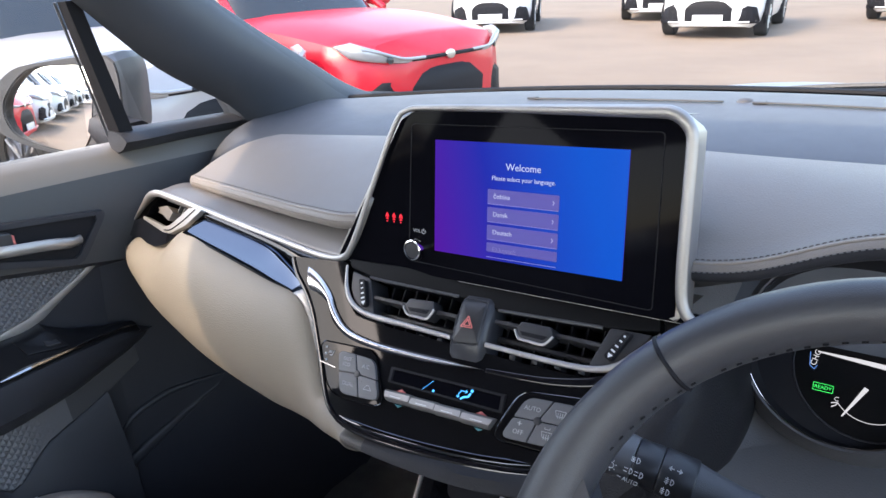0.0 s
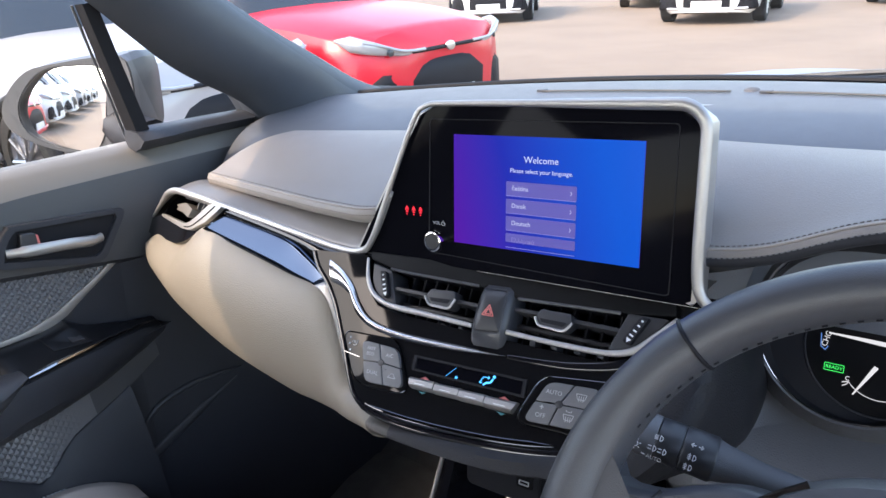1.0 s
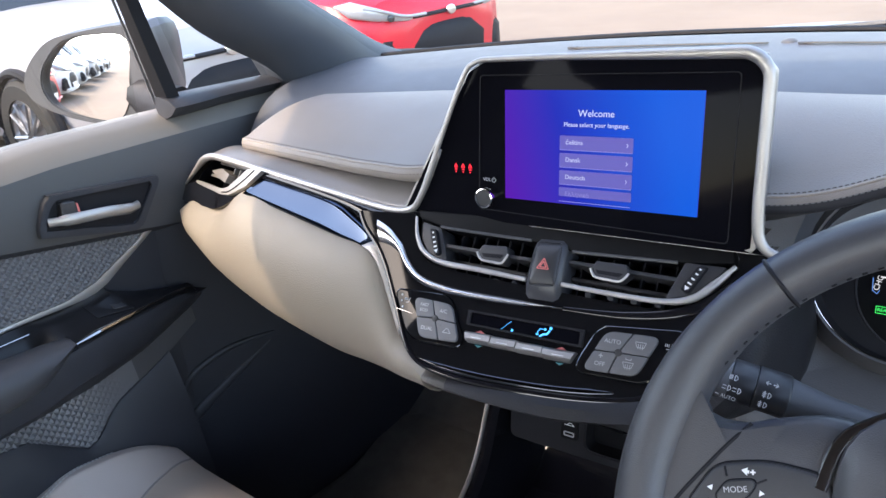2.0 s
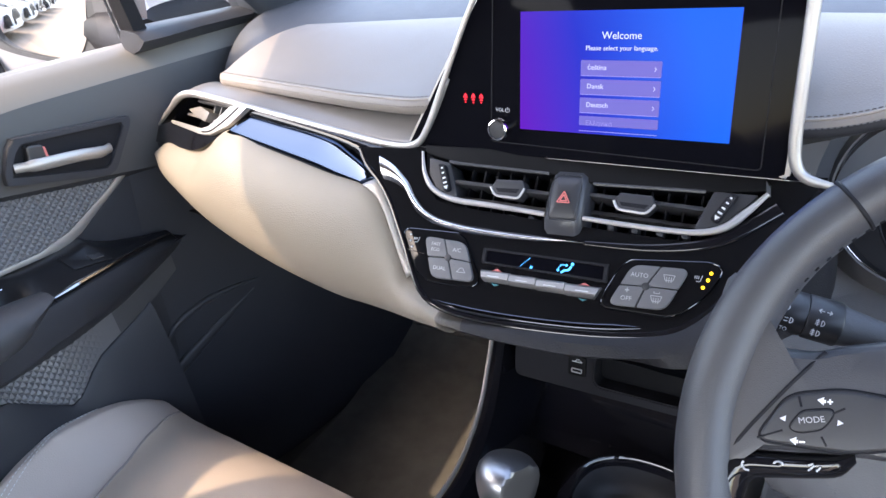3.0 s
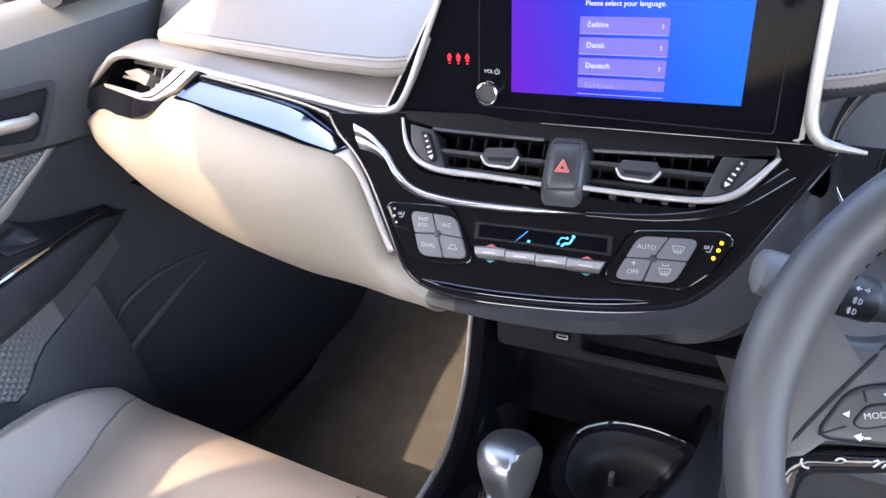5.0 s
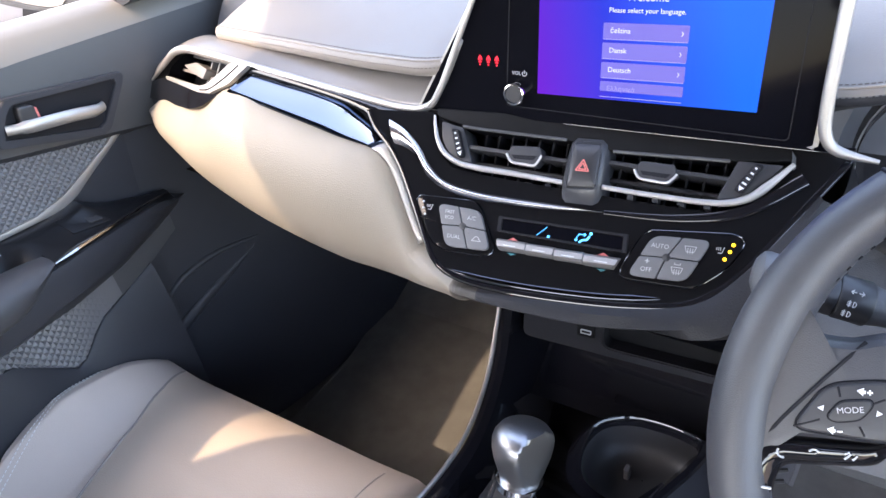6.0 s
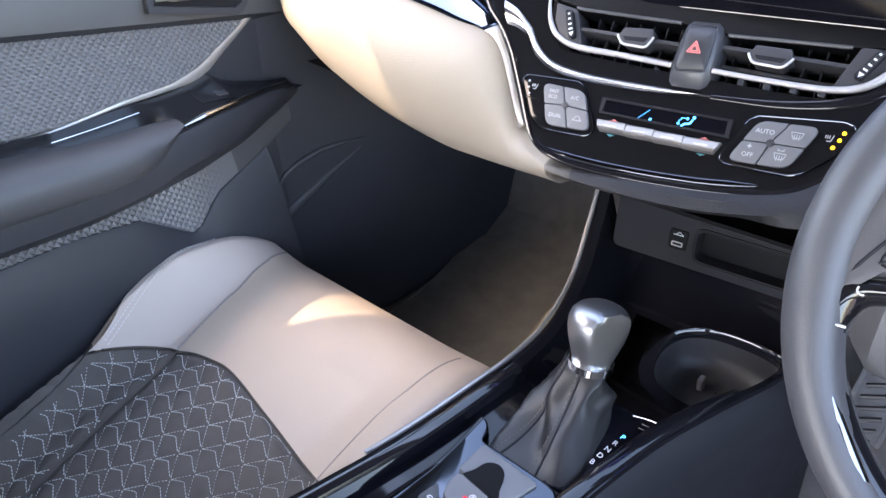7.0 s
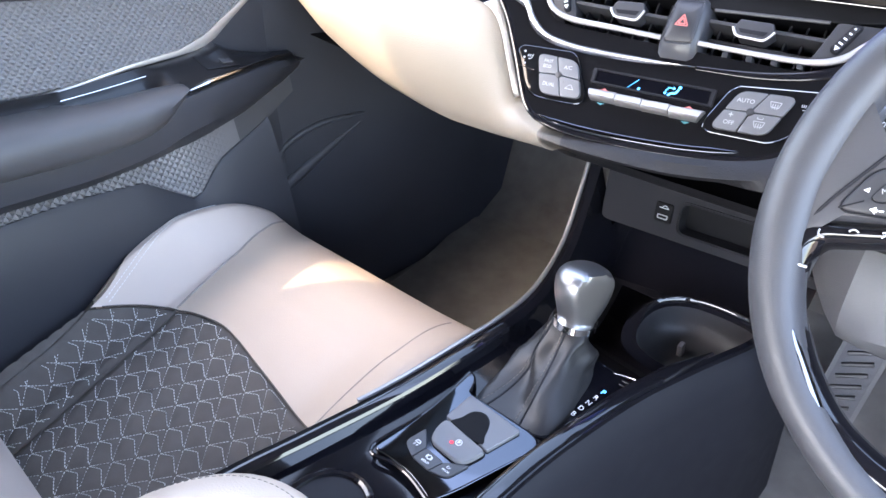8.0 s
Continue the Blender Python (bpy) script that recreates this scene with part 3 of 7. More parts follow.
pad("driver_pad", (0.120, 0.085), 0.64, 0.64, lambda x: 0.735, lambda x: 0.999 + 0.048 / (1 + math.exp(-(x - 0.247) / 0.026)), lambda x: 0.914 - 0.11 * max(0, x - 0.12), lambda x: 1.0475 + 0.004 / (1 + math.exp(-(x - 0.25) / 0.04)))
# dark cowl below the driver's pad and around the dials
rows = []
for x in np.linspace(0.135, 0.64, 26):
    zt = 0.994 + 0.048 / (1 + math.exp(-(x - 0.247) / 0.026))
    dip = math.exp(-((x - 0.37) / 0.195) ** 6)
    rows.append([(x, y, z) for y, z in crv([(0.745, zt), (0.752 + 0.05 * dip, zt - 0.02), (0.765 + 0.09 * dip, 0.985), (0.745 + 0.115 * dip, 0.92), (0.70 + 0.14 * dip, 0.85), (0.66 + 0.07 * dip, 0.80), (0.66, 0.70), (0.74, 0.62)], 22)])
part("driver_cowl", loft([r[:11] for r in rows]), "cowl", dash)
part("knee_panel", loft([[(x, y + 0.10 * min(1, i / 3) * max(0, (0.20 - x) / 0.065) ** 1.3, z) for i, (x, y, z) in enumerate(r[10:])] for r in rows]), "cowl", dash)

# silver shelf with its bright edge, which runs on round the touchscreen
edge_pts = [(-0.660, 0.716, 0.925), (-0.614, 0.708, 0.9535), (-0.567, 0.700, 0.980), (-0.5326, 0.696, 0.9998), (-0.500, 0.692, 1.0085), (-0.460, 0.690, 1.0065), (-0.395, 0.689, 0.999), (-0.264, 0.689, 0.982), (-0.195, 0.689, 0.974), (-0.160, 0.688, 0.978)]
up_side = [at(S, a, b, 0.004) for a, b in ((-0.0975, -0.006), (-0.0750, 0.0437), (-0.0440, 0.1100), (-0.0290, 0.1245))]
over = [at(S, a, b, 0.004) for a, b in ((0.0, 0.1270), (0.10, 0.1275), (0.1700, 0.1275), (0.2015, 0.1275), (0.2070, 0.1267), (0.2122, 0.1245), (0.2165, 0.1208), (0.2198, 0.1165), (0.2217, 0.1115), (0.2222, 0.1050), (0.2222, 0.07), (0.2222, 0.035), (0.2230, 0.003), (0.2260, -0.0125), (0.2355, -0.0220), (0.262, -0.0265))]
line = crv([tuple(p) for p in edge_pts + up_side + over], 220)
def rim_size(p):
    """The trim is slim up the screen's near side and stouter over its top and far side."""
    return float(np.interp(p[0], [-0.66, -0.60, -0.53, -0.19, -0.12, -0.07, 0.02, 0.10, 0.168, 0.19, 0.216], [0.2, 0.5, 1, 1, 0.6, 0.55, 0.65, 0.95, 1.10, 0.9, 0.35]))


part("silver_edge", sweep(line, 0.0046, 12, flat=0.8, up=(0, -1, 0.2), taper=[rim_size(p) for p in line]), "satin", dash, "satin silver edge trim")
low = crv(edge_pts + [tuple(p) for p in up_side[:2]], 48)
rows = []
for i, p in enumerate(low):
    ly = 0.737 - 0.136 * (p[0] + 0.497)
    deep = min(1, (i + 0.3) / 11)
    rows.append([(p[0], p[1] + (max(ly + 0.02, p[1] + 0.04) - p[1]) * k * deep, p[2] + (0.998 - p[2]) * deep * (k ** 1.2) + 0.004 * math.sin(k * math.pi)) for k in np.linspace(0, 1, 7)])
part("shelf", loft(rows), "silver_paint", dash, "silver painted shelf below the pad", solid=0.003)

# gloss black strip and band between shelf and beige fascia
s_hi = crv([(-0.3887, 0.6828, 0.9927), (-0.3387, 0.6822, 0.9861), (-0.2966, 0.6813, 0.9812), (-0.2597, 0.6789, 0.9752), (-0.2411, 0.6769, 0.9667), (-0.2179, 0.6723, 0.9553), (-0.1990, 0.6670, 0.9419), (-0.1839, 0.6591, 0.9229), (-0.1736, 0.6523, 0.9024), (-0.1626, 0.6447, 0.8823), (-0.1472, 0.6322, 0.8606)], 44)
s_lo = crv([(-0.4189, 0.6671, 0.9751), (-0.3788, 0.6660, 0.9672), (-0.3359, 0.6649, 0.9590), (-0.2939, 0.6632, 0.9516), (-0.2541, 0.6620, 0.9441), (-0.2191, 0.6613, 0.9396), (-0.1985, 0.6583, 0.9302), (-0.1861, 0.6532, 0.9150), (-0.1755, 0.6461, 0.8946), (-0.1643, 0.6381, 0.8747), (-0.1523, 0.6299, 0.8571)], 44)
rows = [[tuple(Vector(a) * (1 - k) + Vector(b) * k + V(0, -0.0005, 0.0003) * math.sin(math.pi * k)) for k in np.linspace(0, 1, 7)] for a, b in zip(s_hi, s_lo)]
# the strip's blue is painted sky reflection; the trim itself is black
part("gloss_strip", loft(rows[:29]), "gloss_sky", dash, "gloss black strip with the sky's blue put into its tint", solid=0.0015)
part("strip_tail", loft(rows[28:]), "satin", dash, "satin silver tail of the strip", solid=0.0015)
b_hi = crv([(-0.40, 0.690, 1.000), (-0.264, 0.690, 0.980), (-0.195, 0.690, 0.973), (-0.155, 0.690, 0.976)], 24)
b_lo = crv([(-0.392, 0.686, 0.991), (-0.258, 0.682, 0.973), (-0.215, 0.676, 0.953), (-0.180, 0.664, 0.922)], 24)
part("gloss_band", loft([[tuple(Vector(a) * (1 - k) + Vector(b) * k) for k in (0, 0.5, 1)] for a, b in zip(b_hi, b_lo)]), "gloss", dash, solid=0.004)

# beige fascia over the glovebox: bulging, tapered to a rounded tip by the door
top_c = crv([(-0.606, 0.690, 0.925), (-0.575, 0.690, 0.938), (-0.500, 0.682, 0.940), (-0.475, 0.676, 0.947), (-0.418, 0.668, 0.9735), (-0.3359, 0.666, 0.958), (-0.2541, 0.663, 0.9431), (-0.2191, 0.662, 0.9386), (-0.1985, 0.659, 0.9292), (-0.1861, 0.654, 0.914), (-0.1755, 0.647, 0.8936), (-0.1643, 0.639, 0.8737), (-0.1523, 0.6305, 0.8560), (-0.130, 0.612, 0.8480), (-0.095, 0.592, 0.8500)], 60)
bot_c = crv([(-0.607, 0.695, 0.912), (-0.580, 0.672, 0.895), (-0.545, 0.662, 0.880), (-0.480, 0.652, 0.848), (-0.400, 0.646, 0.820), (-0.330, 0.643, 0.805), (-0.270, 0.641, 0.797), (-0.232, 0.640, 0.797), (-0.190, 0.632, 0.803), (-0.150, 0.618, 0.814), (-0.115, 0.610, 0.821), (-0.085, 0.604, 0.826)], 60)
rows = []
for i, (a, b) in enumerate(zip(top_c, bot_c)):
    a, b = Vector(a), Vector(b)
    k = i / 59
    bul = 0.030 * math.sin(math.pi * min(0.96, k * 0.9 + 0.10)) + 0.004
    r = [a + V(0, 0.012, 0.003)]
    for s in np.linspace(0, 1, 14):
        r.append(a * (1 - s) + b * s + V(0, -1, 0.12) * (bul * math.sin(math.pi * s) ** 0.75))
    r += [b + V(0, 0.02, -0.006), b + V(0, 0.06, -0.004), b + V(0, 0.12, 0.02)]
    rows.append(r)
part("glovebox_fascia", loft(rows), "fascia", dash, "smooth beige fascia panel")
fascia_end = rows[-1]

# control panel: a gloss black shield with an opening for the vents
vent_lo = [(-0.1410, 0.1045), (-0.1360, 0.0800), (-0.1210, 0.0605), (-0.1000, 0.0520), (0.0, 0.0450), (0.1150, 0.0400), (0.1400, 0.0460), (0.1720, 0.0800), (0.1660, 0.0990)]
left_b = [(-0.2150, 0.1030), (-0.2040, 0.0870), (-0.1845, 0.0695), (-0.1680, 0.0490), (-0.1555, 0.0285), (-0.1435, 0.0080), (-0.1300, -0.0165), (-0.1180, -0.0340), (-0.0980, -0.0455), (-0.0600, -0.0510), (-0.0100, -0.0510), (0.0500, -0.0475), (0.0980, -0.0405), (0.1200, -0.0320), (0.1450, -0.0100), (0.1750, 0.0350), (0.2080, 0.0870), (0.2100, 0.0990)]
ol = [tuple(p) for p in crv(left_b, 50)] + [tuple(p) for p in crv(vent_lo, 40)][::-1]
part("control_panel", plate(Q, ol, -0.012, 0.0), "panel_gloss", dash, "gloss black control panel")
part("panel_edge", sweep([at(Q, a, b, -0.0005) for a, b in crv([(a * 0.985, b * 0.985) for a, b in left_b], 60)], 0.0030, 8, up=tuple(Q[3]), flat=0.7), "gloss", dash)
# soft lip under the panel; beside the column it widens into a padded flank
rows = []
lip_line = crv([(-0.225, 0.085), (-0.1900, 0.0650), (-0.1600, 0.0250), (-0.1340, -0.0180), (-0.1210, -0.0365), (-0.1000, -0.0490), (-0.0600, -0.0545), (-0.0100, -0.0545), (0.0500, -0.0510), (0.0930, -0.0440), (0.1230, -0.0330), (0.1480, -0.0070), (0.1700, 0.0250), (0.1900, 0.0590)], 70)
for i, (a, b) in enumerate(lip_line):
    p = at(Q, a, b)
    t0, t1 = lip_line[max(0, i - 1)], lip_line[min(69, i + 1)]
    d = Vector((t1[1] - t0[1], -(t1[0] - t0[0]))).normalized()
    wide = 0.027 + 0.038 * min(1, max(0, (a - 0.075) / 0.065)) ** 1.3 - 0.050 * max(0, (b + 0.005) / 0.064) ** 1.2
    o = Q[1] * d.x + Q[2] * d.y
    back = V(0, 0.020 + 0.035 * (wide - 0.027) / 0.038, 0.002)
    rows.append([p + V(0, 0.012, 0.004), p + Q[3] * 0.003, p + Q[3] * 0.006 + o * wide * 0.22, p + Q[3] * 0.004 + o * wide * 0.58, p + o * wide + back, p + o * wide * 1.18 + back + V(0, 0.035, -0.004), p + o * wide * 1.1 + V(0, 0.14, -0.02)])
lip_rows = []
start = next(i for i, r in enumerate(rows) if r[1][0] > -0.082)
for i, r in enumerate(rows[start:]):
    full = [Vector(p) for p in crv([tuple(p) for p in r], len(fascia_end))]
    k = min(1, i / 16)
    k = k * k * (3 - 2 * k)
    lip_rows.append([Vector(a) * (1 - k) + b * k for a, b in zip(fascia_end, full)] if k < 1 else full)
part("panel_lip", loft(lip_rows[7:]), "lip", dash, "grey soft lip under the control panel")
# shade deepening along the lip, put in as steps of colour
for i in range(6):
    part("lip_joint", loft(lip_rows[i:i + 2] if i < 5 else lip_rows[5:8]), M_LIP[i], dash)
# polished bead added to draw the highlight on the panel's rounded bottom
part("highlight_bead", sweep([at(Q, a, b, -0.0006) for a, b in crv([(-0.112, -0.0360), (-0.085, -0.0425), (-0.03, -0.0445), (0.04, -0.0415), (0.100, -0.0335)], 40)], 0.0034, 10, flat=0.5, up=tuple(Q[3]), taper=[min(1, i / 6, (39 - i) / 6) + 0.05 for i in range(40)]), "gloss_bright", dash)
# swooping bright crease above the keys: broad where it starts, drawn out to a point
c_hi = crv([(-0.1870, 0.0943), (-0.1690, 0.0862), (-0.1500, 0.0715), (-0.1358, 0.0545), (-0.1179, 0.0412), (-0.0907, 0.0350), (-0.0548, 0.0322), (-0.0063, 0.0310), (0.0330, 0.0296)], 50)
c_lo = crv([(-0.1770, 0.0712), (-0.1640, 0.0684), (-0.1490, 0.0600), (-0.1372, 0.0443), (-0.1140, 0.0318), (-0.0793, 0.0266), (-0.0441, 0.0254), (-0.0058, 0.0258), (0.0330, 0.0288)], 50)
part("bright_crease", loft([[at(Q, a[0] * (1 - k) + b[0] * k, a[1] * (1 - k) + b[1] * k, 0.0006 + 0.0042 * math.sin(math.pi * min(1, k * 0.80 + 0.08))) for k in np.linspace(0, 1, 9)] for a, b in zip(c_hi, c_lo)]), "bright_trim", dash, "bright swooping trim above the keys")
cre = [at(Q, a, b, 0.0008) for a, b in crv([(0.033, 0.0292), (0.093, 0.0315), (0.14, 0.043), (0.180, 0.0720)], 24)]
part("soft_crease", sweep(cre, 0.0062, 12, flat=0.28, up=tuple(Q[3]), taper=[0.3 + 0.7 * i / 23 for i in range(24)]), "gloss", dash)

# lower dash: usb bay, open shelf, dark underside
part("underside", loft([[(x, y, z) for y, z in crv([(0.655, 0.800), (0.70, 0.765), (0.735, 0.735), (0.752, 0.725)], 10)] for x in np.linspace(-0.16, 0.24, 14)]), "void", dash)
part("glovebox_underside", loft([[(x, y, z) for y, z in ((0.70, 0.82 - 0.12 * (x + 0.6)), (0.80, 0.80), (1.0, 0.78), (1.16, 0.78))] for x in np.linspace(-0.61, -0.12, 10)]), "void", dash)
U = fr3(3.0, 15.0, (-0.0165, 0.743, 0.6965))
oo = rrect(0.085, 0.012, 0.340, 0.088, 0.010, 6)
ii = rrect(0.115, 0.000, 0.200, 0.036, 0.010, 6)
part("bay_panel", ring(U, oo, ii, -0.02, 0.002, 0.002), "void", dash)
part("open_shelf_rim", ring(U, rrect(0.115, 0.0, 0.206, 0.042, 0.011, 6), ii, 0.000, 0.006, 0.002), "void", dash)
part("open_shelf_back", plate(U, ii, -0.06, -0.018), "pit", dash)
UB = (at(U, -0.006, 0.0, 0.0), *U[1:])
part("usb_bay", plate(UB, rrect(0, 0, 0.021, 0.024, 0.003), -0.004, 0.004, 0.001), "pit", dash)
part("usb_socket", ring(UB, rrect(0, -0.005, 0.0125, 0.0052, 0.001), rrect(0, -0.005, 0.0108, 0.0036, 0.0005), 0.003, 0.0055), "print", dash)
bars(UB, [(-0.006, 0.006, 0.006, 0.006), (0.006, 0.006, 0.003, 0.008), (-0.003, 0.006, 0.0, 0.009), (0.0, 0.009, 0.003, 0.009)], 0.0007, "lamp_white", dash, "usb_mark", 0.0046)

# ---- touchscreen ----
tv = thing("touchscreen", at(S, 0.09, 0.05, -0.03), "lit touchscreen with blue welcome page in gloss black surround", "touchscreen")
shell = crv(rpoly([(-0.122, -0.0245), (0.2185, -0.0245), (0.2175, 0.1255), (-0.0330, 0.1255)], [0.004, 0.012, 0.022, 0.022], 8), 80, True)
shell = [tuple(p) for p in shell]
part("surround", plate(S, shell, -0.030, 0.0, 0.0015), "screen_glass", tv)
part("rim_side", plate(S, [((a - 0.06) * 1.022 + 0.06, (b - 0.05) * 1.012 + 0.05) for a, b in shell], -0.034, -0.0015, 0.0015), "satin", tv, "satin silver edge of the screen")
part("housing", plate(S, [((a - 0.06) * 0.95 + 0.06, (b - 0.05) * 0.92 + 0.05) for a, b in shell], -0.065, -0.018, 0.006), "silver_paint", tv)
mod = rpoly([(-0.0300, -0.0135), (0.2020, -0.0195), (0.2020, 0.1135), (-0.0270, 0.1130)], 0.004, 5)
part("bezel_line", ring(S, mod, [(a * 0.993 + 0.0006, b * 0.99 + 0.0005) for a, b in mod], -0.001, 0.0006), "void", tv)
lit = bmesh.new()
uv = lit.loops.layers.uv.new("UV")
q4 = [(0, 0), (0.177, 0), (0.177, 0.0996), (0, 0.0996)]
lo4 = [lit.verts.new(at(S, a, b, -0.0004)) for a, b in q4]
hi4 = [lit.verts.new(at(S, a, b, 0.0006)) for a, b in q4]
f4 = lit.faces.new(hi4)
for lp, (a, b) in zip(f4.loops, q4):
    lp[uv].uv = (a / 0.177, b / 0.0996)
for i in range(4):
    lit.faces.new((lo4[i], lo4[(i + 1) % 4], hi4[(i + 1) % 4], hi4[i]))
page = part("lit_page", lit, "display", tv)
words("Welcome", S, 0.0885, 0.0800, 0.0082, "text_glow", page, 0.0009)
words("Please select your language.", S, 0.0885, 0.0703, 0.0053, "text_glow", page, 0.0009)
for i, w in enumerate(("čeština", "Dansk", "Deutsch", "Ελληνικά")):
    b = 0.0545 - 0.0153 * i
    h = 0.0126 if i < 3 else 0.008
    row = part("list_entry", plate(S, rrect(0.0885, b + (0.0126 - h) / 2, 0.0665, h, 0.0006, 2), 0.0005, 0.0008), "display_row", page)
    words(w, S, 0.0610, b + 0.0005, 0.0056 if i < 3 else 0.0052, "text_glow" if i < 3 else "display_line", row, 0.0012, "LEFT")
    if i < 3:
        words("›", S, 0.1170, b + 0.0005, 0.0075, "text_glow", row, 0.0012)
    bars(S, [(0.0555, b - 0.0063, 0.1215, b - 0.0063)], 0.0005, "display_line", row, "rule", 0.0010)
kn = part("volume_knob", lathe(at(S, -0.0185, -0.0005, 0.0), S[3], [(0, 0.0105), (0.008, 0.0102), (0.0105, 0.0094), (0.0108, 0.0082), (0.009, 0.0076), (0.0088, 0.0)], 32), "chrome", tv, "chrome ringed volume knob")
part("knob_face", lathe(at(S, -0.0185, -0.0005, 0.0085), S[3], [(0, 0.0077), (0.0016, 0.0074), (0.002, 0.0)], 32), "dark_key", kn)
words("VOL", S, -0.0200, 0.0160, 0.0044, "print", tv, 0.0008)
bars(S, arc((-0.0125, 0.0160), 0.0020, 130, 410, 12) + [(-0.0125, 0.0162, -0.0125, 0.0188)], 0.0005, "print", tv, "power_mark", 0.0008)
for k in range(3):
    a, b = -0.0555 + 0.0082 * k, 0.0268
    bars(S, [(a, b - 0.003, a, b + 0.0028), (a - 0.0018, b - 0.0015, a - 0.0008, b + 0.0016), (a + 0.0018, b - 0.0015, a + 0.0008, b + 0.0016), (a - 0.0015, b - 0.0032, a + 0.0015, b - 0.0032)], 0.0008, "red_glow", tv, "seat_belt_light", 0.0008)
    bars(S, [(a - 0.0006, b - 0.0055, a + 0.0006, b - 0.0055)], 0.0012, "red_glow", tv, "seat_number", 0.0008)

# ---- centre vents ----
vents = thing("centre_air_vents", at(Q, 0.015, 0.075, -0.02), "pair of black centre air vents with bright lower rail", "air vent")
inner = [tuple(p) for p in crv(vent_lo, 40)] + [(0.02, 0.1080)]
part("duct", plate(Q, inner, -0.058, -0.050), "pit", vents)
visor = rpoly([(-0.1380, 0.1085), (0.1660, 0.1060), (0.1690, 0.0850), (0.1350, 0.0815), (0.0330, 0.0815), (-0.0080, 0.0875), (-0.0964, 0.0915), (-0.1340, 0.1000)], 0.002, 3)
part("upper_visor", plate(Q, visor, -0.03, 0.002, 0.0015), "pit", vents)
for edge_line in (((-0.1080, 0.0930), (-0.0900, 0.0915), (-0.0080, 0.0878)), ((0.0330, 0.0812), (0.1250, 0.0812))):
    part("visor_lip", sweep([at(Q, a, b, 0.0015) for a, b in crv(edge_line, 12)], 0.0016, 8, up=tuple(Q[3])), "vent_grey", vents)
rail_l = crv([(-0.1372, 0.1010), (-0.1345, 0.0900), (-0.1298, 0.0775), (-0.1190, 0.0648), (-0.0973, 0.0567), (-0.0514, 0.0536), (-0.0055, 0.0504)], 40)
rail_r = crv([(0.0288, 0.0501), (0.0726, 0.0476), (0.1180, 0.0468), (0.1411, 0.0524), (0.1560, 0.0658), (0.1705, 0.0826)], 40)
part("bright_rail", sweep([at(Q, a, b, 0.004) for a, b in rail_l], 0.0026, 10, up=tuple(Q[3]), flat=0.8, taper=[float(np.interp(i, [0, 8, 20, 39], [0.5, 1.0, 1.1, 0.85])) for i in range(40)]), "satin", vents, "satin silver lower rail")
part("bright_rail", sweep([at(Q, a, b, 0.004) for a, b in rail_r], 0.0026, 10, up=tuple(Q[3]), flat=0.8, taper=[float(np.interp(i, [0, 22, 32, 39], [0.85, 1.0, 1.35, 0.7])) for i in range(40)]), "satin", vents, "satin silver lower rail")
for sgn, a0, a1, b0, b1 in ((0, -0.0990, -0.0060, 0.0748, 0.0700), (1, 0.0300, 0.1270, 0.0722, 0.0672)):
    for db, h, dp in ((0.0, 0.0, 0.034), (-0.0130, -0.012, 0.026)):
        rows = [[at(Q, a0 + (a1 - a0) * k, b0 + (b1 - b0) * k + db + eb, h + eh) for eb, eh in ((-0.0020, -dp), (-0.0024, -0.002), (-0.0014, 0.0), (0.0012, 0.0), (0.0022, -0.002), (0.0060, -dp))] for k in np.linspace(0, 1, 4)]
        part("blade", loft(rows, True, True), "vent_grey", vents)
    for k in range(7):
        a = a0 + 0.007 + (a1 - a0 - 0.014) * k / 6
        part("vane", plate(Q, [(a - 0.0008, 0.0420), (a + 0.0008, 0.0420), (a + 0.0030, 0.0900), (a + 0.0014, 0.0900)], -0.046, -0.016), "void", vents)
    for k in range(4):
        a = a0 + 0.022 + (a1 - a0 - 0.036) * k / 3
        part("lower_tooth", plate(Q, rpoly([(a - 0.0028, 0.0425), (a + 0.0028, 0.0420), (a + 0.0022, 0.0485), (a - 0.0032, 0.0490)], 0.0008, 2), -0.020, -0.004, 0.0008), "vent_grey", vents)
    tl, bl, br, tr = ((-0.0592, 0.0708), (-0.0525, 0.0632), (-0.0325, 0.0622), (-0.0268, 0.0716)) if sgn == 0 else ((0.0538, 0.0672), (0.0590, 0.0600), (0.0802, 0.0584), (0.0876, 0.0663))
    tab = part("slider_tab", plate(Q, rpoly([bl, br, tr, (tr[0] - 0.003, tr[1] + 0.0075), (tl[0] + 0.004, tl[1] + 0.0075), tl], 0.0015, 4), -0.012, 0.0065, 0.0015), "vent_grey", vents)
    part("tab_trim", sweep([at(Q, a, b, 0.0068) for a, b in crv([tl, (tl[0] * 0.7 + bl[0] * 0.3, tl[1] * 0.55 + bl[1] * 0.45), bl, ((bl[0] + br[0]) / 2, (bl[1] + br[1]) / 2 - 0.0003), br, (tr[0] * 0.7 + br[0] * 0.3, tr[1] * 0.55 + br[1] * 0.45), tr], 30)], 0.0012, 8, up=tuple(Q[3])), "satin", tab)
    for k in range(5):
        u_ = 0.15 + 0.0875 * k
        part("tab_rib", sweep([at(Q, tl[0] + (bl[0] - tl[0]) * u_ + 0.004, tl[1] + (bl[1] - tl[1]) * u_, 0.0066), at(Q, tr[0] + (br[0] - tr[0]) * u_ - 0.004, tr[1] + (br[1] - tr[1]) * u_, 0.0066)], 0.0005, 4), "void", tab)
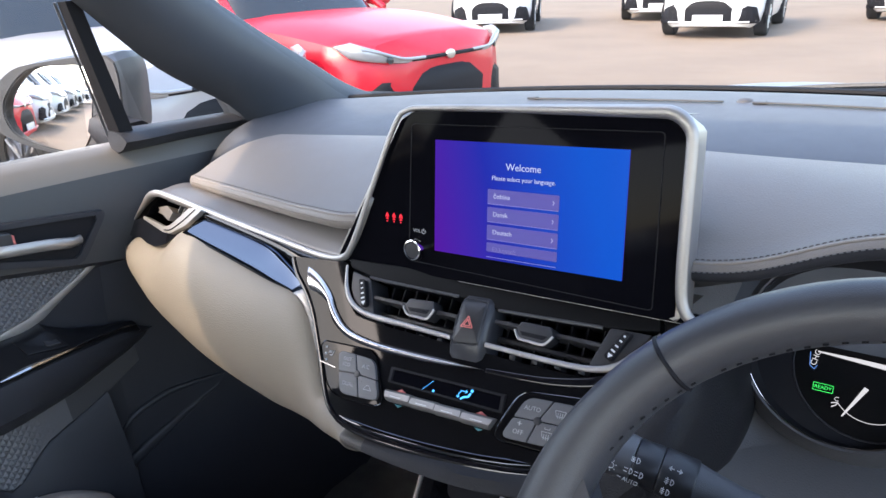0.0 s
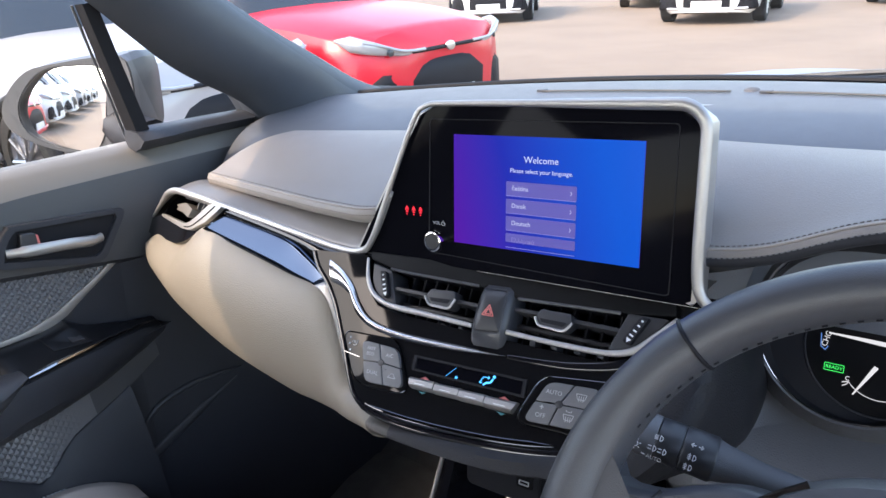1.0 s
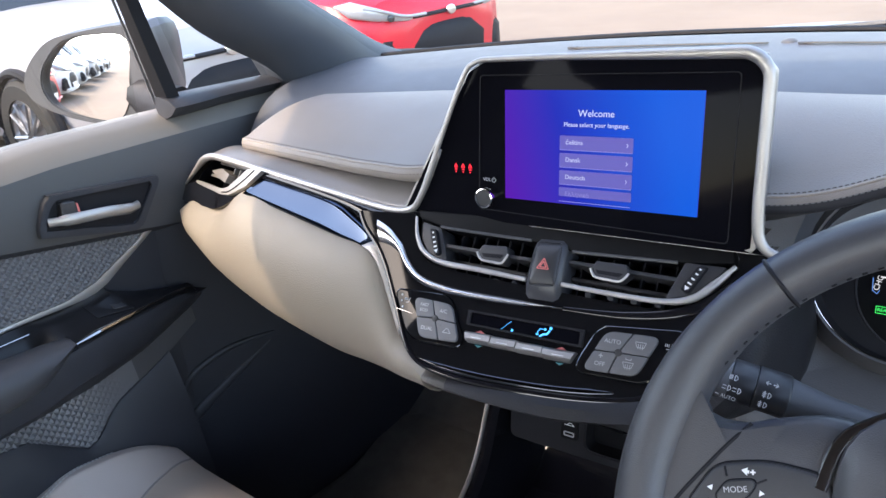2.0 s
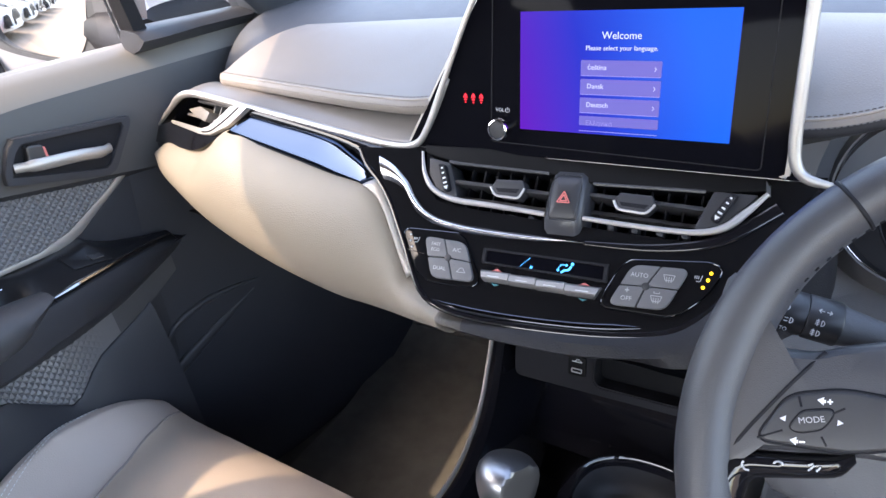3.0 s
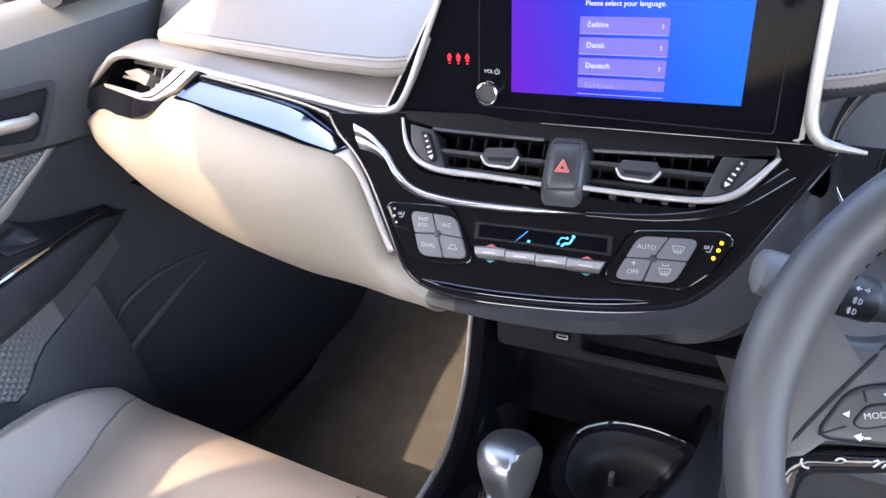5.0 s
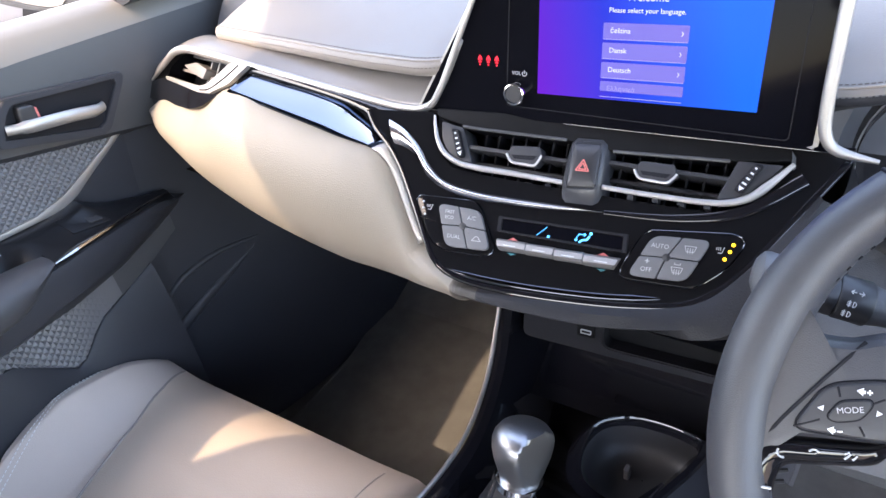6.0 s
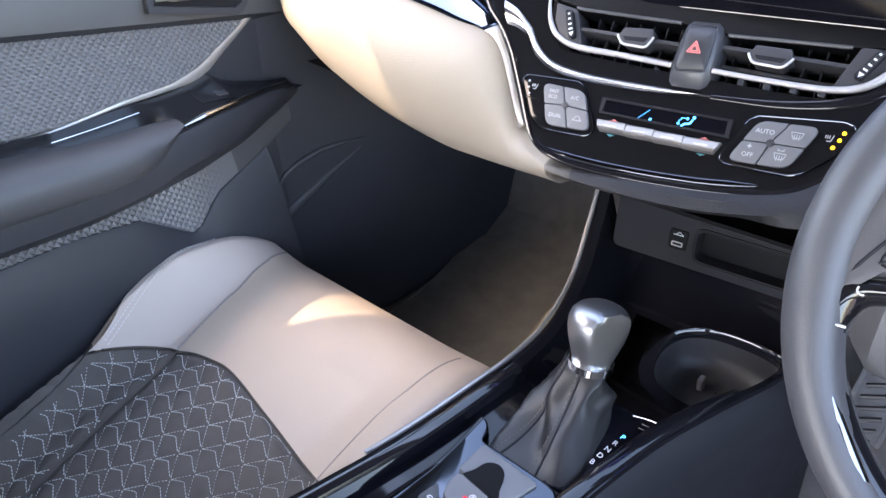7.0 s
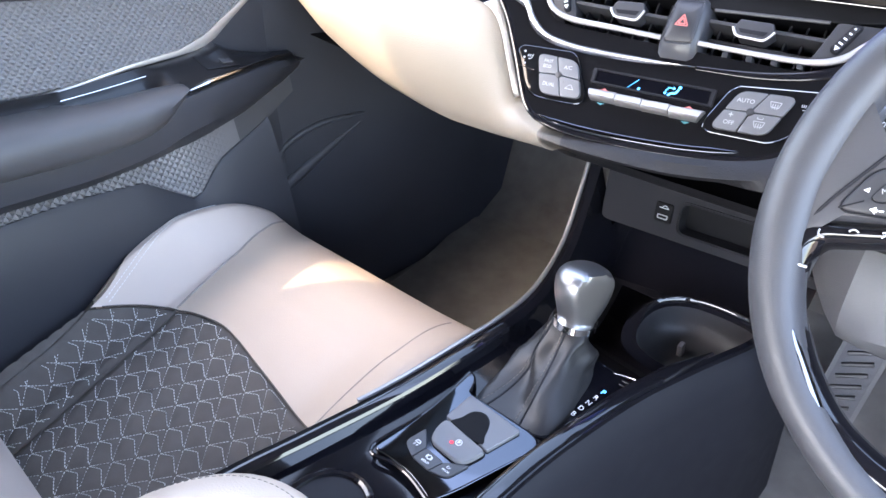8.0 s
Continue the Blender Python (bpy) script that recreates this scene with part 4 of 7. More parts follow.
for sgn, pts, cheek in ((0, [(-0.1172, 0.0890), (-0.1095, 0.0890), (-0.1000, 0.0650), (-0.1056, 0.0622)], [(-0.1300, 0.0965), (-0.1070, 0.0915), (-0.0930, 0.0590), (-0.1060, 0.0605), (-0.1190, 0.0670), (-0.1270, 0.0790)]), (1, [(0.1432, 0.0802), (0.1503, 0.0795), (0.1374, 0.0552), (0.1308, 0.0585)], [(0.1310, 0.0820), (0.1640, 0.0815), (0.1535, 0.0670), (0.1400, 0.0540), (0.1190, 0.0490)])):
    wh = part("thumb_wheel", plate(Q, rpoly(pts, 0.0025, 5), -0.010, 0.0075, 0.0022), "void", vents)
    p0, p1 = [Vector(((pts[i][0] + pts[i + 1][0]) / 2, (pts[i][1] + pts[i + 1][1]) / 2)) for i in (0, 2)]
    d = (p1 - p0).normalized()
    nq = Vector((-d.y, d.x))
    grip = []
    for k in np.linspace(0.10, 0.90, 15):
        c = p0 + (p1 - p0) * k
        grip.append((c.x - nq.x * 0.0027, c.y - nq.y * 0.0027, c.x + nq.x * 0.0027, c.y + nq.y * 0.0027))
    bars(Q, grip, 0.0005, "vent_grey", wh, "grip_rib", 0.0078)
    ticks = []
    for k, wd in ((0.16, 0.0009), (0.34, 0.0012), (0.53, 0.0015), (0.70, 0.0018)):
        c = p0 + (p1 - p0) * k
        ticks.append((c.x - nq.x * wd, c.y - nq.y * wd, c.x + nq.x * wd, c.y + nq.y * wd))
    bars(Q, ticks, 0.0014, "lamp_white", wh, "tick", 0.0081)
    c = p0 + (p1 - p0) * 0.88
    part("tick_arrow", plate(Q, [(c.x + d.x * 0.002, c.y + d.y * 0.002), (c.x + nq.x * 0.0022 - d.x * 0.0016, c.y + nq.y * 0.0022 - d.y * 0.0016), (c.x - nq.x * 0.0022 - d.x * 0.0016, c.y - nq.y * 0.0022 - d.y * 0.0016)], 0.0070, 0.0081), "lamp_white", wh)
    part("vent_cheek", plate(Q, rpoly(cheek, 0.002, 3), -0.03, 0.002, 0.001), "vent_grey", vents)
# hazard switch on its barrel-shaped mount
rows = []
for k in np.linspace(0, 1, 13):
    b = 0.0335 + 0.0625 * k
    rise = 0.0115 * (1 - abs(2 * k - 0.95) ** 3.0) - 0.002
    aw0, aw1 = -0.0050 + 0.0034 * k, 0.0282 + 0.0010 * k
    rows.append([at(Q, a, b, h) for a, h in ((aw0 - 0.0035, -0.020), (aw0 - 0.0025, rise - 0.009), (aw0, rise - 0.003), (aw0 + 0.0035, rise), (aw1 - 0.0060, rise), (aw1 - 0.0015, rise - 0.0025), (aw1 + 0.0020, rise - 0.009), (aw1 + 0.003, -0.020))])
hz = part("hazard_mount", loft(rows), "mount_grey", vents)
rows = []
bo = rpoly([(-0.0004, 0.0462), (0.0240, 0.0474), (0.0240, 0.0862), (0.0012, 0.0857)], 0.0035, 5)
cb = (0.0122, 0.0665)
bulge = lambda b: 0.0115 * (1 - abs(2 * (b - 0.0335) / 0.0625 - 0.95) ** 3.0) - 0.002
hb = part("hazard_button", loft([[at(Q, cb[0] + (a - cb[0]) * k, cb[1] + (b - cb[1]) * k, bulge(cb[1] + (b - cb[1]) * k) + h) for a, b in bo] for k, h in ((1.03, -0.0012), (1.02, 0.0004), (0.97, 0.0012), (0.90, 0.0016), (0.6, 0.0016), (0.3, 0.0016), (0.02, 0.0016))], True, True), "dark_key", hz)
part("button_edge", sweep([at(Q, cb[0] + (a - cb[0]) * 1.035, cb[1] + (b - cb[1]) * 1.035, bulge(cb[1] + (b - cb[1]) * 1.035) + 0.0006) for a, b in bo], 0.00075, 6, closed=True, up=tuple(Q[3])), "mount_grey", hb)
c0 = (0.0118, 0.0640)
for r in (0.0064, 0.0036):
    t3 = [(c0[0] + r * math.cos(radians(t)), c0[1] + r * math.sin(radians(t))) for t in (90, 210, 330)]
    bars(Q, [(*t3[i], *t3[(i + 1) % 3]) for i in range(3)], 0.0009, "red_print", hb, "hazard_mark", 0.0128)

# ---- side vent by the door ----
sv = thing("side_air_vent", (-0.49, 0.70, 0.96), "gloss black side air vent with satin frame", "air vent")
N = fr3(-14.0, 34.0, (-0.490, 0.688, 0.968))
so = [tuple(p) for p in crv(rpoly([(-0.150, -0.0455), (-0.0144, -0.0345), (0.0117, -0.0260), (0.0700, 0.0100), (0.1060, 0.0385), (-0.0345, 0.0400), (-0.0618, 0.0345), (-0.0986, 0.0090), (-0.1320, -0.0237)], 0.008, 6), 50, True)]
si = [tuple(p) for p in crv(rpoly([(-0.088, -0.0130), (0.008, -0.0080), (0.034, 0.0000), (0.062, 0.0200), (0.088, 0.0365), (-0.030, 0.0340), (-0.056, 0.0280), (-0.084, 0.0050)], 0.005, 5), 50, True)]
part("surround", ring(N, so, si, -0.05, 0.0, 0.002), "gloss", sv)
part("mouth", plate(N, si, -0.050, -0.036), "void", sv)
part("frame", plate(N, rpoly([(0.1040, 0.0395), (0.0720, 0.0125), (0.0340, -0.0060), (0.0080, -0.0100), (-0.079, -0.0105), (-0.082, -0.0065), (0.0060, -0.0030), (0.0239, 0.0030), (0.0480, 0.0210), (0.0680, 0.0375)], 0.003, 4), -0.004, 0.0055, 0.002), "satin", sv, "satin silver V-shaped frame")
part("frame_groove", sweep([at(N, a, b, 0.0058) for a, b in crv([(0.0850, 0.0360), (0.0620, 0.0175), (0.0330, -0.0010), (0.012, -0.0062)], 16)], 0.0009, 6), "void", sv)
part("blade", plate(N, rpoly([(-0.033, 0.0300), (-0.034, 0.0265), (0.045, 0.0320), (0.092, 0.0365), (0.092, 0.0395), (0.045, 0.0360)], 0.0012, 3), -0.022, -0.001, 0.0012), "silver_paint", sv)
part("blade", plate(N, rpoly([(-0.058, 0.0095), (-0.060, 0.0060), (0.020, 0.0090), (0.036, 0.0110), (0.020, 0.0125)], 0.001, 3), -0.026, -0.004, 0.001), "silver_paint", sv)
for k in range(4):
    part("vane", plate(N, [(0.0065 + 0.016 * k, -0.004 + 0.008 * k), (0.0095 + 0.016 * k, -0.004 + 0.008 * k), (0.0115 + 0.018 * k, 0.036), (0.0085 + 0.018 * k, 0.036)], -0.030, -0.004), "key", sv)
tab = part("slider_tab", plate(N, rpoly([(-0.0402, 0.0145), (-0.0238, 0.0105), (0.0120, 0.0065), (0.0168, 0.0192), (-0.0102, 0.0229)], 0.003, 5), -0.010, 0.005, 0.002), "silver_paint", sv)

# ---- climate panel ----
cl = thing("climate_panel", at(Q, 0, 0, 0), "climate controls with grey rocker pads and blue display", "climate control")


def rocker(corners, base, c, marks):
    """Four grey keys round a small hub, on a bright-edged gloss base."""
    b0 = [tuple(p) for p in crv(rpoly(base, 0.010, 6), 44, True)]
    bb = part("pad_base", plate(Q, b0, -0.002, 0.0025, 0.001), "panel_gloss", cl)
    part("pad_edge", sweep([at(Q, a, b, 0.0022) for a, b in b0], 0.0006, 8, closed=True, up=tuple(Q[3])), "gloss_bright", bb)
    tl, tr, br, bl = [Vector(p) for p in corners]
    mid = lambda p, q: (p + q) / 2
    o = Vector(c)
    quads = [(tl, mid(tl, tr), o, mid(tl, bl)), (mid(tl, tr), tr, mid(tr, br), o), (o, mid(tr, br), br, mid(bl, br)), (mid(tl, bl), o, mid(bl, br), bl)]
    for i, qd in enumerate(quads):
        ctr = sum(qd, Vector((0, 0))) / 4
        pts = [ctr + (p - ctr) * 0.955 for p in qd]
        rad = [0.0015] * 4
        rad[i] = 0.008
        k = part("key", plate(Q, rpoly([tuple(p) for p in pts], rad, 6), 0.002, 0.0058, 0.0012), "key", cl)
        marks[i](k, ctr)
    part("hub", lathe(at(Q, o.x, o.y, 0.002), Q[3], [(0, 0.0034), (0.0045, 0.0032), (0.005, 0.0)], 12), "dark_key", cl)


def lab(txt, size=0.0062, dy=0.0):
    return lambda k, c: [words(w, Q, c.x, c.y + (0.0028 - 0.0052 * i if len(txt) > 1 else 0) + dy, size * 0.82, "print", k, 0.0061) for i, w in enumerate(txt)]


def mark(k, c, strokes, name, z=0.74):
    """A small printed sign, drawn round the middle of a key."""
    bars(Q, [(c.x + a * z, c.y + b * z, c.x + d * z, c.y + e * z) for a, b, d, e in strokes], 0.0005, "print", k, name, 0.0061)


def demist(k, c):
    mark(k, c, [(-0.006, 0.003, 0.006, 0.003), (-0.006, 0.003, -0.004, -0.003), (0.006, 0.003, 0.004, -0.003), (-0.004, -0.003, 0.004, -0.003)] + [(d, -0.005, d, 0.001) for d in (-0.0025, 0, 0.0025)], "demist_mark")


def recirc(k, c):
    mark(k, c, arc((0, 0), 0.0035, 0, 180, 8) + [(-0.006, -0.002, 0.006, -0.002), (-0.006, -0.002, -0.0035, 0.0005), (0.006, -0.002, 0.0035, 0.0005)], "recirculation_mark")


def off_key(k, c):
    words("OFF", Q, c.x, c.y - 0.002, 0.0052, "print", k, 0.0061)
    bars(Q, [(c.x - 0.0018, c.y + 0.005, c.x + 0.0018, c.y + 0.005), (c.x, c.y + 0.0032, c.x, c.y + 0.0068)], 0.0007, "print", k, "fan_mark", 0.0061)


def rear_demist(k, c):
    demist(k, c)
    mark(k, c, [(-0.003, 0.006, 0.003, 0.006), (-0.003, 0.006, -0.003, 0.008), (0.003, 0.006, 0.003, 0.008)], "mirror_mark")


rocker([(-0.1195, 0.0195), (-0.0755, 0.0172), (-0.0605, -0.0185), (-0.1052, -0.0200)], [(-0.1460, 0.0250), (-0.0800, 0.0255), (-0.0570, -0.0160), (-0.0630, -0.0232), (-0.1090, -0.0232), (-0.1225, -0.0165)], (-0.0907, 0.0010), [lab(("FAST", "ECO"), 0.0054), lab(("A/C",)), recirc, lab(("DUAL",))])
rocker([(0.0762, 0.0158), (0.1225, 0.0172), (0.1069, -0.0190), (0.0595, -0.0208)], [(0.0690, 0.0190), (0.1390, 0.0248), (0.1470, 0.0190), (0.1350, -0.0040), (0.1130, -0.0235), (0.0560, -0.0235), (0.0530, -0.0170)], (0.0891, -0.0014), [lab(("AUTO",)), demist, rear_demist, off_key])
bars(Q, [(-0.1385, 0.0050, -0.1190, 0.0022)], 0.0006, "black_chrome", cl, "pad_split", 0.0028)
for a, b in ((-0.1010, 0.0135), (-0.0790, 0.0130), (-0.0840, -0.0050), (0.1030, 0.0105), (0.1120, 0.0105), (0.1010, -0.0060)):
    part("key_lamp", lathe(at(Q, a, b, 0.0054), Q[3], [(0, 0.0011), (0.0006, 0.0010), (0.0007, 0)], 8), "lip_grey", cl)
for a, b in ((-0.1351, 0.0194), (-0.1343, 0.0134), (-0.1319, 0.0076)):
    part("heat_lamp", lathe(at(Q, a, b, 0.002), Q[3], [(0, 0.0011), (0.0012, 0.001), (0.0014, 0)], 10), "print", cl)
for a, b in ((0.1371, 0.0158), (0.1353, 0.0101), (0.1323, 0.0038)):
    part("heat_lamp", lathe(at(Q, a, b, 0.002), Q[3], [(0, 0.0015), (0.0012, 0.0014), (0.0014, 0)], 12), "amber", cl)
for a, b in ((-0.1275, 0.0145), (0.1285, 0.0102)):
    bars(Q, [(a - 0.002, b - 0.002, a + 0.001, b - 0.002), (a + 0.001, b - 0.002, a + 0.0025, b + 0.003)] + [(a - 0.003 + d, b, a - 0.003 + d, b + 0.0025) for d in (0, 0.0014, 0.0028)], 0.0006, "print", cl, "heated_seat_mark", 0.003)
dz = rpoly([(-0.0550, 0.0128), (0.0525, 0.0112), (0.0528, -0.0002), (-0.0550, 0.0025)], 0.0008, 3)
dfr = rpoly([(-0.0592, 0.0150), (0.0566, 0.0134), (0.0569, -0.0024), (-0.0588, 0.0008)], 0.0010, 3)
part("display_frame", ring(Q, dfr, dz, -0.001, 0.0022, 0.0006), "void", cl)
lcd = part("display_window", plate(Q, dz, -0.001, 0.0006), "screen_glass", cl)
bars(Q, [(-0.0228 + 0.00125 * k, 0.0012 + 0.00125 * k, -0.0222 + 0.00125 * k, 0.0018 + 0.00125 * k) for k in range(8)], 0.00045, "cyan", lcd, "fan_scale", 0.0011)
bars(Q, [(-0.0112 + 0.0014 * math.cos(t), 0.0024 + 0.0014 * math.sin(t), -0.0112 + 0.0004 * math.cos(t + 0.9), 0.0024 + 0.0004 * math.sin(t + 0.9)) for t in (0.4, 1.97, 3.54, 5.11)], 0.0008, "cyan", lcd, "fan_symbol", 0.0011)
bars(Q, [(0.0246, 0.0078, 0.0226, 0.0042), (0.0226, 0.0042, 0.0188, 0.0036), (0.0188, 0.0036, 0.0160, 0.0012)], 0.0016, "cyan", lcd, "seated_figure", 0.0011)
bars(Q, [(0.0150, 0.0082, 0.0212, 0.0082), (0.0212, 0.0082, 0.0196, 0.0094), (0.0212, 0.0082, 0.0196, 0.0070), (0.0150, 0.0082, 0.0150, 0.0064), (0.0138, 0.0066, 0.0132, 0.0022), (0.0132, 0.0022, 0.0120, 0.0036), (0.0132, 0.0022, 0.0146, 0.0034)], 0.0006, "cyan", lcd, "airflow_symbol", 0.0011)
part("airflow_head", lathe(at(Q, 0.0252, 0.0098, 0.0006), Q[3], [(0, 0.0014), (0.0005, 0.0013), (0.0006, 0)], 10), "cyan", lcd)
for k, (a0, a1) in enumerate(((-0.0562, -0.0288), (-0.0280, -0.0032), (-0.0024, 0.0226), (0.0234, 0.0530))):
    b0 = -0.0058 - 0.0006 * k
    in0, in1 = (0.0035 if k == 0 else 0.0), (0.0045 if k == 3 else 0.0)
    wedge = [[at(Q, a, b, h) for b, h in ((b0, -0.001), (b0 + 0.0002, 0.0045), (b0 - 0.0012, 0.0075), (b0 - 0.0062, 0.0088), (b0 - 0.0086, 0.0070), (b0 - 0.0098, 0.0030), (b0 - 0.0100, -0.001))] for a in np.linspace(a0, a1, 6)]
    for r_, k_ in ((0, 1), (5, -1)):
        inset = in0 if r_ == 0 else in1
        wedge[r_] = [p + Q[1] * inset * k_ * w for p, w in zip(wedge[r_], (0, 0, 0.15, 0.6, 0.9, 1.0, 1.0))]
    kk = part("piano_key", loft(wedge, True, True), "satin", cl, "satin silver rocker key")
    mid_ = (a0 + a1) / 2
    if k in (0, 3):
        part("warmer_mark", plate(Q, [(mid_ - 0.0050, b0 + 0.0006), (mid_ + 0.0050, b0 + 0.0004), (mid_, b0 + 0.0030)], 0.0, 0.0012), "red_print", cl)
        part("cooler_mark", plate(Q, [(mid_ - 0.0040, b0 - 0.0108), (mid_, b0 - 0.0130), (mid_ + 0.0040, b0 - 0.0110)], -0.001, 0.0008), "teal_print", cl)
    bars(Q, [(mid_ - 0.0055, b0 - 0.0048, mid_ + 0.0055, b0 - 0.0049)], 0.0007, "lamp_white", kk, "key_groove", 0.0090)

# ---- instrument dials ----
ins = thing("instrument_cluster", (0.30, 0.80, 0.90), "black instrument dial with bright ring and white needle", "instrument cluster")
I = fr3(0.0, 18.0, (0.292, 0.803, 0.912))
cir = lambda r, n=48, o=(-0.0177, 0.0147): [(o[0] + r * math.cos(t), o[1] + r * math.sin(t)) for t in np.linspace(0, 2 * math.pi, n, endpoint=False)]
part("dial_face", plate(I, cir(0.0735), -0.012, -0.004), "pit", ins)
part("bright_ring", sweep([at(I, a, b, 0.010) for a, b in cir(0.0750, 72)], 0.0006, 8, closed=True, up=tuple(I[3])), "dark_chrome", ins)
part("well", loft([[at(I, a, b, h) for a, b in cir(r, 48, o)] for r, h, o in ((0.0755, 0.009, (-0.0177, 0.0147)), (0.071, 0.001, (-0.0150, 0.0110)), (0.055, -0.003, (-0.001, 0.001)))], True), "void", ins)
part("step_ring", sweep([at(I, a, b, -0.0025) for a, b in cir(0.0555, 60, (-0.001, 0.001))], 0.0008, 6, closed=True, up=tuple(I[3])), "flank", ins)
part("cluster_visor", loft([[at(I, a, b, h) for a, b in cir(r)] for r, h in ((0.0760, 0.010), (0.0775, 0.011), (0.082, 0.006), (0.098, -0.02))], True), "cowl", ins)
part("power_needle", sweep([at(I, -0.0388, 0.0095, 0.004), at(I, -0.012, 0.0088, 0.004), at(I, 0.020, 0.0075, 0.004)], 0.0022, 6, taper=[0.25, 0.7, 1.0], flat=0.3, up=tuple(I[3])), "white_glow", ins)
part("small_needle", sweep([at(I, -0.0157, -0.0373, 0.004), at(I, -0.0024, -0.0112, 0.004)], 0.0016, 6, taper=[0.35, 1.1], flat=0.4, up=tuple(I[3])), "white_glow", ins)
words("CHG", I, -0.0404, 0.0029, 0.0062, "white_glow", ins, -0.002, turn=78)
bars(I, [(-0.0449, 0.0068, -0.0440, -0.0042), (-0.0440, -0.0042, -0.0405, -0.0066), (-0.0405, -0.0066, -0.0387, -0.003)], 0.0006, "blue_glow", ins, "charge_mark", -0.002)
words("READY", I, -0.0322, -0.0201, 0.0040, "green", ins, -0.002)
bars(I, [(-0.0393, -0.0171, -0.0251, -0.0171), (-0.0393, -0.0231, -0.0251, -0.0231), (-0.0393, -0.0171, -0.0393, -0.0231), (-0.0251, -0.0171, -0.0251, -0.0231)], 0.0004, "green", ins, "ready_box", -0.002)
words("C", I, -0.0216, -0.0267, 0.0050, "white_glow", ins, -0.002)
bars(I, arc((0.001, -0.012), 0.0275, 218, 320, 16), 0.0005, "white_glow", ins, "gauge_arc", -0.002)
bars(I, [(-0.0250, -0.0305, -0.0205, -0.0290), (-0.0245, -0.0335, -0.0215, -0.0315), (-0.0205, -0.0290, -0.0215, -0.0315)], 0.0007, "white_glow", ins, "gauge_mark", -0.002)

# ---- steering wheel ----
W = fr3(0.0, 36.8, (0.346, 0.486, 0.9445))
sw = thing("steering_wheel", at(W, 0, 0, -0.05), "dark leather steering wheel with gloss black spoke trim", "steering wheel")
WR = 0.1675
rows = []
for t in np.linspace(0, 2 * math.pi, 96):
    deg = math.degrees(t) % 360
    thumb = math.exp(-((abs(deg - 180) - 8) / 18) ** 2) + math.exp(-((min(deg, 360 - deg) - 8) / 18) ** 2)
    rn, rr_ = 0.0172, 0.0146 + 0.0025 * thumb
    if 225 < deg < 315:
        rr_ *= 0.95
    row = []
    for s in np.linspace(0, 2 * math.pi, 18, endpoint=False):
        rad = WR - 0.002 * thumb + rr_ * math.cos(s)
        row.append(at(W, rad * math.cos(t), rad * math.sin(t), rn * math.sin(s)))
    rows.append(row)
rows[-1] = rows[0]
bm = loft(rows, True)
bmesh.ops.remove_doubles(bm, verts=bm.verts, dist=1e-6)
rim = part("rim", bm, "rim", sw)
for deg in (135, 45):
    t = radians(deg)
    path = [at(W, (WR + 0.0146 * math.cos(s)) * math.cos(t), (WR + 0.0146 * math.cos(s)) * math.sin(t), 0.0172 * math.sin(s)) for s in np.linspace(0, 2 * math.pi, 28, endpoint=False)]
    part("rim_seam", sweep(path, 0.0012, 6, closed=True, up=tuple(W[2])), "void", rim)
st_path = [[at(W, (WR - 0.0150) * math.cos(t), (WR - 0.0150) * math.sin(t), 0.006) for t in np.linspace(radians(a0), radians(a1), 60)] for a0, a1 in ((50, 130), (132, 196), (-16, 48))]
for sp in st_path:
    stitches([sp], 0.0075, 0.0026, 0.0009, "void", rim, "stitching", 0.0012, normal=lambda p: W[3])


def mirrored(sx, pts):
    return [(sx * a, b) for a, b in pts]


